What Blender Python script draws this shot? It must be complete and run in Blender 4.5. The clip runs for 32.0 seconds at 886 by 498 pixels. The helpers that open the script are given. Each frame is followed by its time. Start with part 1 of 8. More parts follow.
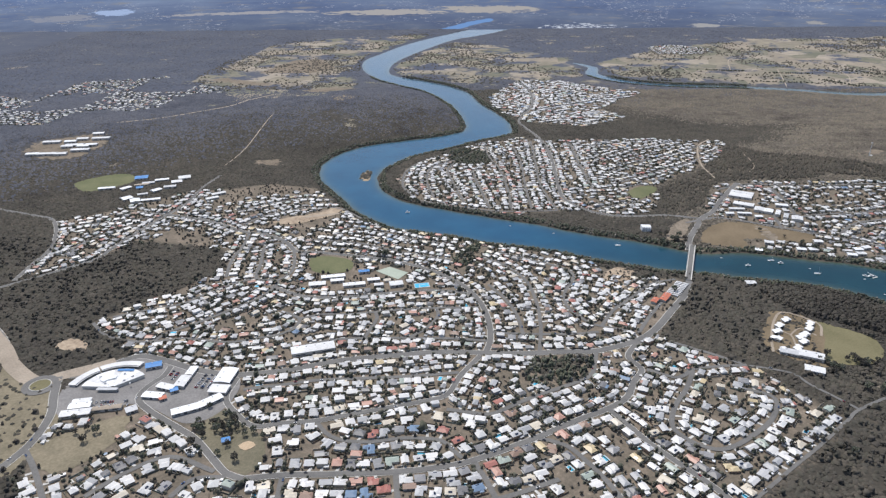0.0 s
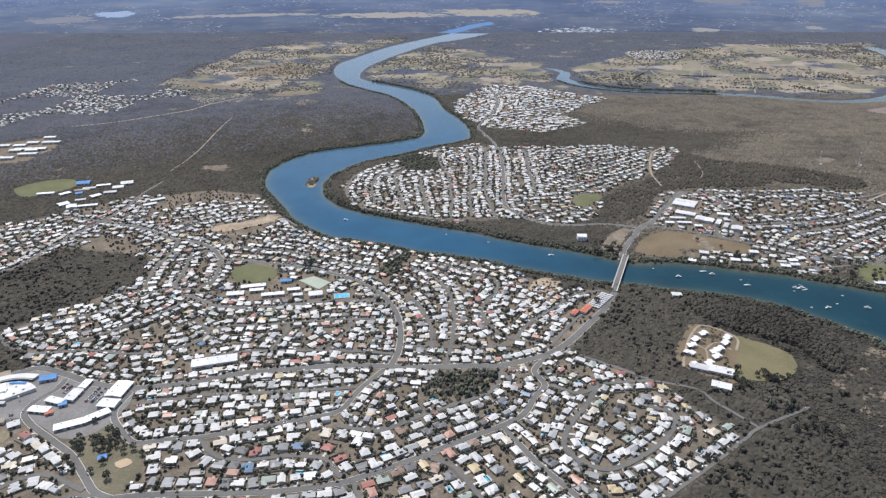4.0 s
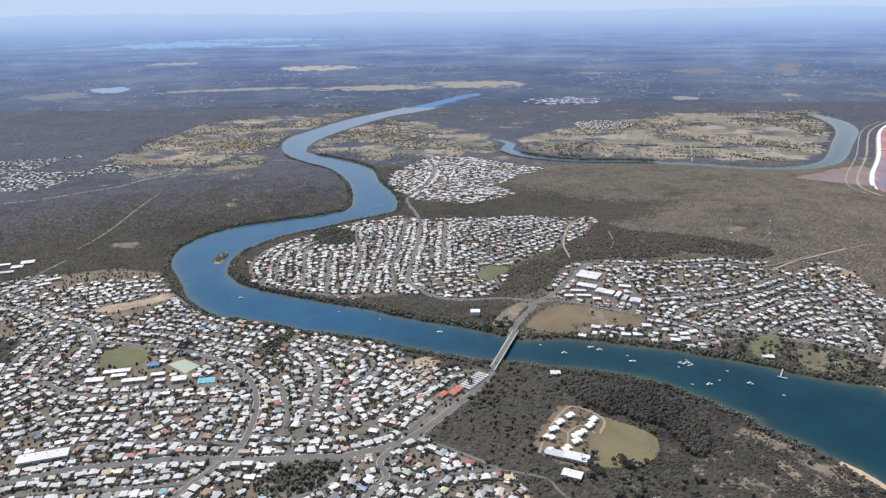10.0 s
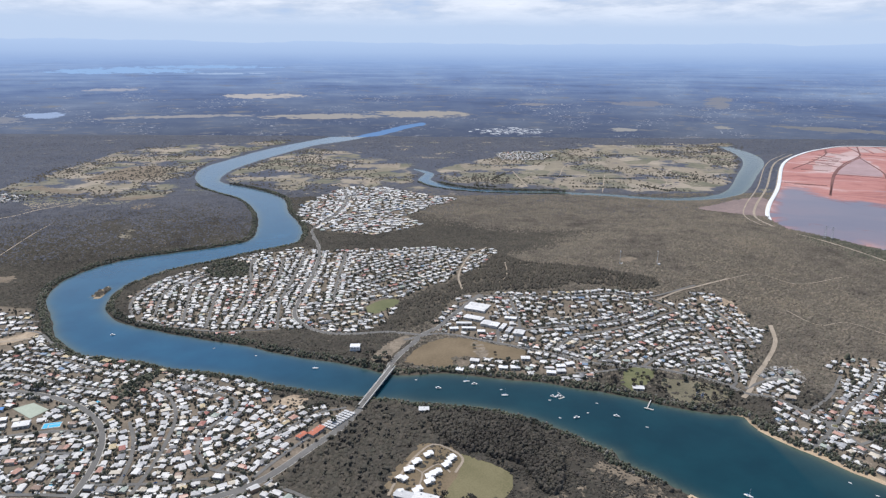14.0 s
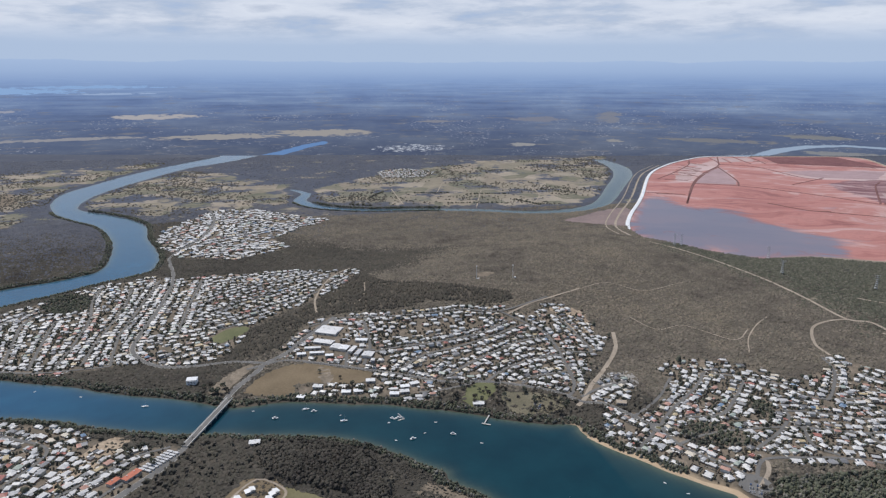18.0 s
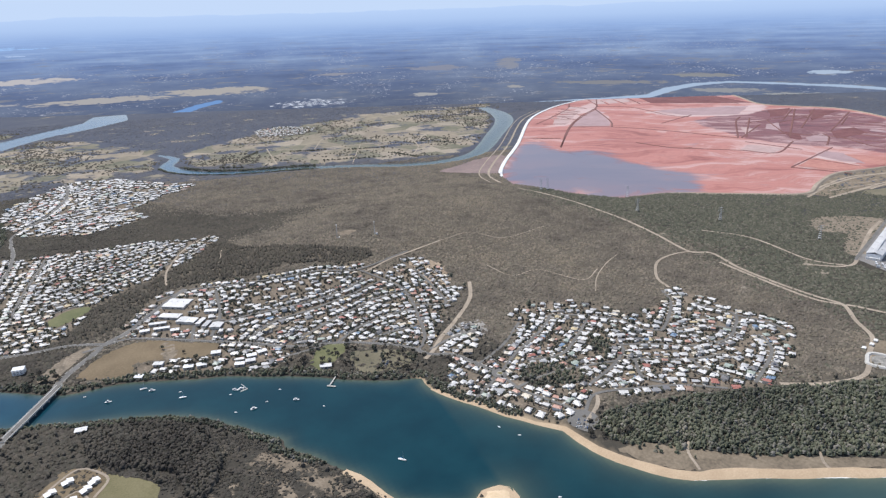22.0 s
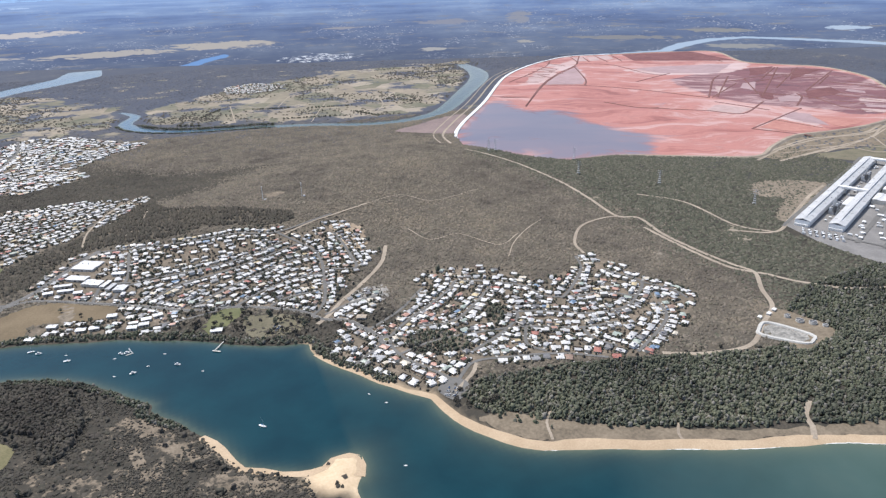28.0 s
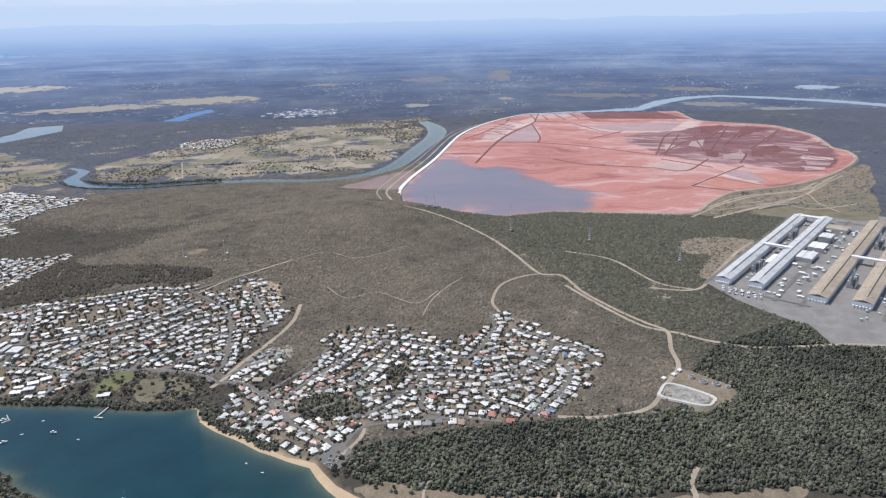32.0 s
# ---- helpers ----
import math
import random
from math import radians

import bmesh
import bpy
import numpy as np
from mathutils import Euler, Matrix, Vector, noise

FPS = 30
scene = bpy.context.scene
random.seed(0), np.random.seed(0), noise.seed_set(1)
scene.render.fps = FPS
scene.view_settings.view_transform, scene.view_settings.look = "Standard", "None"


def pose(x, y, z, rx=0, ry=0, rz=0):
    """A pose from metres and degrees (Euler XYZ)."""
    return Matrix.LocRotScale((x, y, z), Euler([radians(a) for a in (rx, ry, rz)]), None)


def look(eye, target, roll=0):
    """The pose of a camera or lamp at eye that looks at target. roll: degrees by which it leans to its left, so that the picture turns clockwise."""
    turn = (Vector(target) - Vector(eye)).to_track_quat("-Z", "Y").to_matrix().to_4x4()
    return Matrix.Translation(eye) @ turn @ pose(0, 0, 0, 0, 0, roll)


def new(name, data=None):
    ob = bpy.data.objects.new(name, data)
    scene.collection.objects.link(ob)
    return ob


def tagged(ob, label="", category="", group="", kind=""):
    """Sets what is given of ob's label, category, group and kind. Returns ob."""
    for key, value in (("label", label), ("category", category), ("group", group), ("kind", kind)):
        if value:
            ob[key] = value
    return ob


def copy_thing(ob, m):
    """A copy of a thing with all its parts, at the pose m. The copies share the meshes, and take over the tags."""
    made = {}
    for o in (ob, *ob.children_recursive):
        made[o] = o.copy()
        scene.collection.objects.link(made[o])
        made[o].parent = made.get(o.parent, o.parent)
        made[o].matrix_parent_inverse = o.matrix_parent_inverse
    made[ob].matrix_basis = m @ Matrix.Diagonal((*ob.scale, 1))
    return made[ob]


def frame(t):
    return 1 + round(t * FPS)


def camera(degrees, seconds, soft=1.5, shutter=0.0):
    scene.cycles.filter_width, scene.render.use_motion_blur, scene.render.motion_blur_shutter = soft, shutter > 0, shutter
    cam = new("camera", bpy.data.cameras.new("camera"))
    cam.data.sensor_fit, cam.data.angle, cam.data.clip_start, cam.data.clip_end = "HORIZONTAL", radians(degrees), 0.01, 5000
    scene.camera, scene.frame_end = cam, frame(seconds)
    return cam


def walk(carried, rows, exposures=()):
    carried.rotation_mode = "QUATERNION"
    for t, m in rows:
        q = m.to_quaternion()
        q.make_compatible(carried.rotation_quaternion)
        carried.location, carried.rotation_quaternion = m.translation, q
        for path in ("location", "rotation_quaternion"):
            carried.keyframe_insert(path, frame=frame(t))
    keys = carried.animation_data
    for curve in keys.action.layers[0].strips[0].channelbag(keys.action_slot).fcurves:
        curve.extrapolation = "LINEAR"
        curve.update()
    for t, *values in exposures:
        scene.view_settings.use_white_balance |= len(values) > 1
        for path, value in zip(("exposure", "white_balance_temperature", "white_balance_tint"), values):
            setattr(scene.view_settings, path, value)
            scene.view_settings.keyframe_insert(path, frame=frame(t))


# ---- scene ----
cam = camera(66.1, 32.0, soft=1.3)
PATH = [
    (0, (-2.934, -3.841, 588.744), (-2.959, -2.018, 587.922), -0.4),
    (0.5, (15.119, -0.687, 588.768), (15.091, 1.134, 587.941), -0.3),
    (1, (33.157, 2.613, 588.854), (33.13, 4.431, 588.02), -0.3),
    (1.5, (51.156, 6.103, 588.994), (51.14, 7.909, 588.134), -0.3),
    (2, (69.1, 9.785, 589.211), (69.092, 11.583, 588.337), -0.2),
    (2.5, (86.98, 13.401, 589.423), (86.974, 15.212, 588.572), -0.2),
    (3, (104.845, 16.911, 589.648), (104.837, 18.723, 588.801), -0.0),
    (3.5, (122.638, 20.208, 589.94), (122.622, 22.027, 589.109), -0.0),
    (5.5, (193.48, 32.997, 592.961), (193.447, 34.833, 592.168), -0.2),
    (6, (211.269, 36.381, 593.349), (211.233, 38.209, 592.538), -0.1),
    (6.5, (229.177, 40.001, 593.747), (229.149, 41.823, 592.924), -0.0),
    (7, (247.131, 43.542, 594.17), (247.106, 45.375, 593.37), -0.1),
    (7.5, (265.028, 46.584, 594.575), (265.001, 48.432, 593.811), -0.2),
    (8, (283.009, 49.733, 594.977), (282.979, 51.598, 594.254), -0.4),
    (8.5, (301.069, 53.207, 595.38), (301.037, 55.094, 594.719), -0.6),
    (9, (319.115, 56.685, 595.74), (319.086, 58.585, 595.115), -0.6),
    (9.5, (337.112, 59.93, 596.082), (337.094, 61.83, 595.457), -0.6),
    (10, (355.062, 62.964, 596.419), (355.067, 64.861, 595.786), -0.7),
    (10.5, (372.911, 65.834, 596.719), (372.938, 67.729, 596.079), -0.6),
    (11, (390.595, 68.526, 597.016), (390.644, 70.417, 596.364), -0.2),
    (11.5, (408.129, 71.147, 597.334), (408.195, 73.044, 596.702), -0.1),
    (12, (425.576, 73.641, 597.642), (425.656, 75.536, 597.006), 0.1),
    (12.5, (442.947, 75.928, 597.922), (443.05, 77.822, 597.289), 0.2),
    (13, (460.274, 77.827, 598.193), (460.394, 79.73, 597.589), 0.3),
    (13.5, (477.517, 79.077, 598.44), (477.657, 80.976, 597.828), 0.5),
    (14, (494.646, 79.628, 598.62), (494.809, 81.543, 598.066), 0.4),
    (14.5, (511.663, 79.639, 598.855), (511.867, 81.521, 598.21), 1.1),
    (16.5, (579.071, 77.776, 601.285), (579.409, 79.662, 600.712), 0.7),
    (17, (596.017, 77.486, 601.569), (596.395, 79.359, 600.978), 0.6),
    (17.5, (613.091, 77.381, 601.79), (613.499, 79.266, 601.26), 0.1),
    (18, (630.314, 77.418, 602.0), (630.747, 79.304, 601.495), 0.1),
    (18.5, (647.626, 77.399, 602.201), (648.091, 79.277, 601.695), 0.4),
    (19, (664.855, 77.006, 602.393), (665.353, 78.88, 601.902), 0.2),
    (19.5, (681.893, 75.951, 602.55), (682.419, 77.821, 602.074), 0.1),
    (20, (698.737, 74.111, 602.687), (699.294, 75.973, 602.214), -0.3),
    (20.5, (715.437, 71.461, 602.82), (716.03, 73.302, 602.31), -0.6),
    (21, (732.03, 68.095, 602.948), (732.649, 69.91, 602.379), -1.2),
    (21.5, (748.7, 64.303, 603.104), (749.343, 66.12, 602.573), -2.3),
    (22, (765.462, 60.191, 603.25), (766.13, 61.964, 602.609), -1.7),
    (22.5, (782.331, 55.899, 603.387), (783.004, 57.657, 602.712), -1.6),
    (23, (799.205, 51.374, 603.489), (799.876, 53.123, 602.787), -1.5),
    (23.5, (816.036, 46.627, 603.573), (816.707, 48.382, 602.888), -1.7),
    (24, (832.898, 41.776, 603.64), (833.57, 43.514, 602.914), -1.8),
    (24.5, (849.839, 36.941, 603.702), (850.514, 38.664, 602.943), -1.7),
    (25, (866.898, 32.206, 603.784), (867.577, 33.938, 603.048), -1.8),
    (25.5, (884.064, 27.529, 603.892), (884.735, 29.252, 603.13), -1.7),
    (27.5, (953.439, 8.983, 604.834), (954.078, 10.727, 604.092), -1.8),
    (28, (971.183, 4.692, 605.011), (971.812, 6.434, 604.254), -1.6),
    (28.5, (989.179, 0.554, 605.138), (989.812, 2.3, 604.395), -1.5),
    (29, (1007.375, -3.515, 605.23), (1008.016, -1.763, 604.509), -1.3),
    (29.5, (1025.791, -7.507, 605.356), (1026.432, -5.743, 604.666), -1.4),
    (30, (1044.506, -11.408, 605.506), (1045.148, -9.637, 604.834), -1.4),
    (30.5, (1063.454, -15.384, 605.627), (1064.102, -13.609, 604.975), -1.5),
    (31, (1082.52, -19.474, 605.698), (1083.186, -17.693, 605.077), -1.5),
    (31.5, (1101.572, -23.668, 605.744), (1102.255, -21.891, 605.133), -1.3),
    (32, (1120.576, -27.84, 605.78), (1121.274, -26.069, 605.169), -1.1),
]
walk(cam, [(t, look(eye, target, roll)) for t, eye, target, roll in PATH], [(t, ev, 6350, 10) for t, ev in ((0, 0.16), (6, 0.21), (10, 0.17), (14, 0.12), (17, 0.1), (18, -0.18), (20, -0.2), (21.3, -0.05), (22.5, 0.36), (25, 0.42), (28, 0.4), (30, 0.27), (32, 0.2))])

# ---- world, sun ----
SUN_AZIMUTH, SUN_HEIGHT = -32.0, 63.0     # degrees: from +y towards +x, above the ground


def node(tree, kind, **inputs):
    n = tree.nodes.new(kind)
    for k, v in inputs.items():
        n.inputs[k].default_value = v
    return n


def ramp(tree, fac, stops, constant=False):
    r = tree.nodes.new("ShaderNodeValToRGB")
    r.color_ramp.interpolation = "CONSTANT" if constant else "LINEAR"
    while len(r.color_ramp.elements) < len(stops):
        r.color_ramp.elements.new(0.5)
    for e, (p, c) in zip(r.color_ramp.elements, stops):
        e.position, e.color = p, (*c, 1)
    tree.links.new(fac, r.inputs[0])
    return r.outputs[0]


def maths(tree, op, a, b=0.0, c=0.0, clamp=False):
    n = tree.nodes.new("ShaderNodeMath")
    n.operation, n.use_clamp = op, clamp
    for i, v in enumerate((a, b, c)):
        if hasattr(v, "is_output"):
            tree.links.new(v, n.inputs[i])
        else:
            n.inputs[i].default_value = v
    return n.outputs[0]


def blend(tree, fac, a, b):
    n = tree.nodes.new("ShaderNodeMix")
    n.data_type = "RGBA"
    for i, v in ((0, fac), (6, a), (7, b)):
        if hasattr(v, "is_output"):
            tree.links.new(v, n.inputs[i])
        else:
            n.inputs[i].default_value = v if i == 0 else (*v, 1)
    return n.outputs[2]


def noisy(tree, vector, scale, detail=3.0, rough=0.55):
    n = node(tree, "ShaderNodeTexNoise", Scale=scale, Detail=detail, Roughness=rough)
    if vector is not None:
        tree.links.new(vector, n.inputs["Vector"])
    return n.outputs["Fac"]


def stretched(tree, vector, scale):
    m = node(tree, "ShaderNodeMapping", Scale=scale)
    tree.links.new(vector, m.inputs["Vector"])
    return m.outputs[0]


world = bpy.data.worlds.new("sky")
scene.world = world
world.use_nodes = True
wt = world.node_tree
wt.nodes.clear()
sky = wt.nodes.new("ShaderNodeTexSky")
sky.sky_type, sky.sun_disc = "NISHITA", False
sky.sun_elevation, sky.sun_rotation = radians(SUN_HEIGHT), radians(SUN_AZIMUTH)
sky.altitude, sky.air_density, sky.dust_density = 500.0, 1.0, 2.5
toward = wt.nodes.new("ShaderNodeTexCoord").outputs["Generated"]
split = wt.nodes.new("ShaderNodeSeparateXYZ")
wt.links.new(toward, split.inputs[0])
rise = split.outputs["Z"]
# cloud bank above the horizon, hazy plain and ranges below it
cloud = noisy(wt, stretched(wt, toward, (6.5, 6.5, 34.0)), 1.0, 6.0, 0.6)
cloud_colour = ramp(wt, cloud, [(0.30, (0.44, 0.55, 0.72)), (0.42, (0.58, 0.64, 0.73)), (0.52, (0.76, 0.79, 0.84)), (0.62, (0.84, 0.86, 0.89)), (0.74, (0.62, 0.66, 0.73))])
cover = maths(wt, "MULTIPLY", ramp(wt, rise, [(0.034, (0, 0, 0)), (0.062, (1, 1, 1)), (0.4, (0.8, 0.8, 0.8)), (0.75, (0.1, 0.1, 0.1))]), 0.92)
above = blend(wt, cover, (0.50, 0.60, 0.74), cloud_colour)
# the plain as it goes on to the ranges: a plane 600 m below, mottled with woods and fields, distance haze painted into
# its colours
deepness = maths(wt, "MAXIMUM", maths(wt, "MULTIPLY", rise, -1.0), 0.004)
flat_x, flat_y = (maths(wt, "MULTIPLY", maths(wt, "DIVIDE", split.outputs[k], deepness), 0.6) for k in ("X", "Y"))
flat = wt.nodes.new("ShaderNodeCombineXYZ")
wt.links.new(flat_x, flat.inputs[0])
wt.links.new(flat_y, flat.inputs[1])
flat = flat.outputs[0]
woods = noisy(wt, flat, 0.45, 5.0, 0.62)
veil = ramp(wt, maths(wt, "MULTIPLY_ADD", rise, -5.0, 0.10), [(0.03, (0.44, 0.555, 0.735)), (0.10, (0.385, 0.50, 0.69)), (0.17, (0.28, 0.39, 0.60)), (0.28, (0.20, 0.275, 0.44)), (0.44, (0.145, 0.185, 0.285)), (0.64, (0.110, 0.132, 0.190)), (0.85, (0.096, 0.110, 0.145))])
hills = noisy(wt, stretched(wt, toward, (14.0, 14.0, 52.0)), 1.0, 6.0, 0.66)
# woods mottle, plus lit and shaded hill relief, as noise in the colour
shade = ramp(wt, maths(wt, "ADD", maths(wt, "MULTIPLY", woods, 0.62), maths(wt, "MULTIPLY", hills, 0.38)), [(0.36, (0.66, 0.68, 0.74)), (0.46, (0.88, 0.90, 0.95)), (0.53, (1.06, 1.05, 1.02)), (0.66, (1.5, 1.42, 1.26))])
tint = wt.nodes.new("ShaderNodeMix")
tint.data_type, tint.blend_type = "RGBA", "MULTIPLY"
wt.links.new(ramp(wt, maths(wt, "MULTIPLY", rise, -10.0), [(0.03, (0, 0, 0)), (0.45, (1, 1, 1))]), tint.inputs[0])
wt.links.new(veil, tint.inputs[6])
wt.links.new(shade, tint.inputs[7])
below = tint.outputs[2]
near_more = ramp(wt, maths(wt, "MULTIPLY", rise, -10.0), [(0.10, (0, 0, 0)), (0.7, (1, 1, 1))])
pale = maths(wt, "MULTIPLY", ramp(wt, noisy(wt, stretched(wt, toward, (26.0, 26.0, 330.0)), 1.0, 5.0, 0.65), [(0.56, (0, 0, 0)), (0.68, (0.75, 0.75, 0.75))]), near_more)
below = blend(wt, pale, below, (0.24, 0.235, 0.24))
dots = maths(wt, "MULTIPLY", maths(wt, "MULTIPLY", ramp(wt, noisy(wt, stretched(wt, toward, (210.0, 210.0, 900.0)), 1.0, 3.0, 0.7), [(0.58, (0, 0, 0)), (0.66, (0.8, 0.8, 0.8))]), ramp(wt, noisy(wt, stretched(wt, toward, (14.0, 14.0, 70.0)), 1.0, 3.0, 0.6), [(0.50, (0, 0, 0)), (0.58, (1, 1, 1))])), near_more)
below = blend(wt, dots, below, (0.45, 0.46, 0.50))
azimuth = maths(wt, "ARCTAN2", split.outputs["X"], split.outputs["Y"])
# bearing, depth, half width, half height, colour with haze painted in: lake, straw fields, river reaches, salt flats,
# estates far off
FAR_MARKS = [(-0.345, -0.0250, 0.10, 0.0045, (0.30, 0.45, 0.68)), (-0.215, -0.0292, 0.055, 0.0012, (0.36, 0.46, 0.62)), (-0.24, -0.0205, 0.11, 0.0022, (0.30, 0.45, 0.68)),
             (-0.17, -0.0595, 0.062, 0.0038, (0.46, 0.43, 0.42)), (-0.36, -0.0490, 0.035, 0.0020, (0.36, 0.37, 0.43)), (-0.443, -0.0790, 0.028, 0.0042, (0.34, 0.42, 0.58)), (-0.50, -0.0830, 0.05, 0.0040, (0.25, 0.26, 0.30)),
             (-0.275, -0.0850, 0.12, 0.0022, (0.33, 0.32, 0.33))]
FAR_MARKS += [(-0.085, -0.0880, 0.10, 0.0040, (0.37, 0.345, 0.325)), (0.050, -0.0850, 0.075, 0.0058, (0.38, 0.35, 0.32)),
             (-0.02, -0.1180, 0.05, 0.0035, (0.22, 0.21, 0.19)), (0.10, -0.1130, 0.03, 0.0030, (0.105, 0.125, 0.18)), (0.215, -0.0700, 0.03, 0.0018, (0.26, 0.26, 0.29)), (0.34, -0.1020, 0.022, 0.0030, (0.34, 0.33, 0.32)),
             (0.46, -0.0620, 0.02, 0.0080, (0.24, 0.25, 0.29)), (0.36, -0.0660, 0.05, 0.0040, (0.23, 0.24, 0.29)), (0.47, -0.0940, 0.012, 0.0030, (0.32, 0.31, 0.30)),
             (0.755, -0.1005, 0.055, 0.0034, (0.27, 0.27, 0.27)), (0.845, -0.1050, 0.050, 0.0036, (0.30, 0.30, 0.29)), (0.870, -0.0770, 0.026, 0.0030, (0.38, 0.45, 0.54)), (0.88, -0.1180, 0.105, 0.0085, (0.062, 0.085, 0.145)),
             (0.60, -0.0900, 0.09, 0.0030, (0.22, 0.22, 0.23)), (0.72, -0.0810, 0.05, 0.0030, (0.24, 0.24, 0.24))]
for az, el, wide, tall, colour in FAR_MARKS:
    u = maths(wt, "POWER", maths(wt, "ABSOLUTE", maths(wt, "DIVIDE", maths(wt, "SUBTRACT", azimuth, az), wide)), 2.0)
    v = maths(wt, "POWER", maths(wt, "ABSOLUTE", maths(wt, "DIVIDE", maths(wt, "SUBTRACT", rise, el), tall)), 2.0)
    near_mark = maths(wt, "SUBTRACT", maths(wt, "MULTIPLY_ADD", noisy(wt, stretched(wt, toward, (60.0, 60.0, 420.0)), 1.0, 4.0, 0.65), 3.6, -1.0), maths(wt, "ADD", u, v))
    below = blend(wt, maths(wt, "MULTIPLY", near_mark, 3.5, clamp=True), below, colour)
# river reaches far off: bearing, depth, half width of each bend, then a colour with haze painted in
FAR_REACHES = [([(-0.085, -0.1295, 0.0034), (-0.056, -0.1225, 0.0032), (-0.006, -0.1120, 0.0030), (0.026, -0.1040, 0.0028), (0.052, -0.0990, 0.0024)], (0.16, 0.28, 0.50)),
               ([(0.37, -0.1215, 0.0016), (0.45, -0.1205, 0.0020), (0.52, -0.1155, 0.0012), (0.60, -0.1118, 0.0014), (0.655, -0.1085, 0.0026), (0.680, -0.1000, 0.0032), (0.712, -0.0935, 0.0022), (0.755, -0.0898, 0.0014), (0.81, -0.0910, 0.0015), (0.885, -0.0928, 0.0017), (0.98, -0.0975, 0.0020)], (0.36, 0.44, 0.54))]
deep_b = maths(wt, "MULTIPLY", rise, 3.0)
wobble = maths(wt, "MULTIPLY_ADD", noisy(wt, stretched(wt, toward, (70.0, 70.0, 300.0)), 1.0, 3.0, 0.6), 0.006, -0.003)
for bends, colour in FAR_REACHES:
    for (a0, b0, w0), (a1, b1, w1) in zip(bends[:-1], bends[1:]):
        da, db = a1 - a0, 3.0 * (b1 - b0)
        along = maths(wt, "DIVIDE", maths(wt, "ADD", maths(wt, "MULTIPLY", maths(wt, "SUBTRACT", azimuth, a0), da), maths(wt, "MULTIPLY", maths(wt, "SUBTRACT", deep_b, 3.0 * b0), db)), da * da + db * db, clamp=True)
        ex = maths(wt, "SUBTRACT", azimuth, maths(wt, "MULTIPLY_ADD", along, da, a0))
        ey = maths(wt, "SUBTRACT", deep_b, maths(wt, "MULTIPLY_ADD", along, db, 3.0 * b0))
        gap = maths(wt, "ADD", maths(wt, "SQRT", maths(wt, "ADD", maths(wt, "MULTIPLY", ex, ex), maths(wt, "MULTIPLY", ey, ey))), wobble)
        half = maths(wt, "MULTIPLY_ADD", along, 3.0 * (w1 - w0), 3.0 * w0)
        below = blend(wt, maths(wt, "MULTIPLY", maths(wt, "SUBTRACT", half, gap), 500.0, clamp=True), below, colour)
estate = maths(wt, "SUBTRACT", 1.0, maths(wt, "ADD", maths(wt, "POWER", maths(wt, "ABSOLUTE", maths(wt, "DIVIDE", maths(wt, "SUBTRACT", azimuth, 0.181), 0.06)), 2.0), maths(wt, "POWER", maths(wt, "ABSOLUTE", maths(wt, "DIVIDE", maths(wt, "SUBTRACT", rise, -0.1080), 0.0055)), 2.0)))
estate = maths(wt, "MULTIPLY_ADD", maths(wt, "SUBTRACT", noisy(wt, stretched(wt, toward, (60.0, 60.0, 420.0)), 1.0, 3.0), 0.55), 5.0, estate)
estate = maths(wt, "MULTIPLY", maths(wt, "MULTIPLY", estate, 4.0, clamp=True), ramp(wt, noisy(wt, flat, 26.0, 2.0, 0.6), [(0.50, (0, 0, 0)), (0.56, (1, 1, 1))]))
below = blend(wt, estate, below, (0.62, 0.64, 0.68))
ridge = noisy(wt, stretched(wt, toward, (7.0, 7.0, 0.0)), 1.0, 5.0, 0.6)
edge = maths(wt, "MULTIPLY_ADD", ridge, 0.016, 0.004)
is_sky = maths(wt, "MULTIPLY", maths(wt, "SUBTRACT", rise, edge), 900.0, clamp=True)
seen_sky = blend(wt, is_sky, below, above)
high = wt.nodes.new("ShaderNodeBackground")
high.inputs["Strength"].default_value = 0.13
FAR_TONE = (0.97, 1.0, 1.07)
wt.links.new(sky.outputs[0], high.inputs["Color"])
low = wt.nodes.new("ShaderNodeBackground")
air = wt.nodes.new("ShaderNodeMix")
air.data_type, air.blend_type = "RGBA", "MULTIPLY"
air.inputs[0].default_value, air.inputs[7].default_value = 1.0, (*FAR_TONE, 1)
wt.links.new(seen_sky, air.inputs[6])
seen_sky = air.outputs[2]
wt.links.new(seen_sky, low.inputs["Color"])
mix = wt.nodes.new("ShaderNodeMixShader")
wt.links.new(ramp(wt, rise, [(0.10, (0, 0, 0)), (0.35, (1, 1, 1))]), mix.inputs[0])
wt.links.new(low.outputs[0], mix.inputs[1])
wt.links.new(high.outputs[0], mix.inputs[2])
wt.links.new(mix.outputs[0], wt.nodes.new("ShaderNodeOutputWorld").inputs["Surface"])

sun = new("sun", bpy.data.lights.new("sun", "SUN"))
sun.data.energy, sun.data.angle, sun.data.color = 3.4, radians(0.6), (1.0, 0.95, 0.88)
a, e = radians(SUN_AZIMUTH), radians(SUN_HEIGHT)
sun.matrix_world = look((math.sin(a) * math.cos(e) * 900, math.cos(a) * math.cos(e) * 900, math.sin(e) * 900), (0, 0, 0))

# ---- materials ----


def material(name, rough=0.8, metal=0.0, spec=0.3):
    m = bpy.data.materials.new(name)
    m.use_nodes = True
    t = m.node_tree
    b = t.nodes["Principled BSDF"]
    b.inputs["Roughness"].default_value, b.inputs["Metallic"].default_value = rough, metal
    b.inputs["Specular IOR Level"].default_value = spec
    where = t.nodes.new("ShaderNodeNewGeometry").outputs["Position"]
    return m, t, b, where


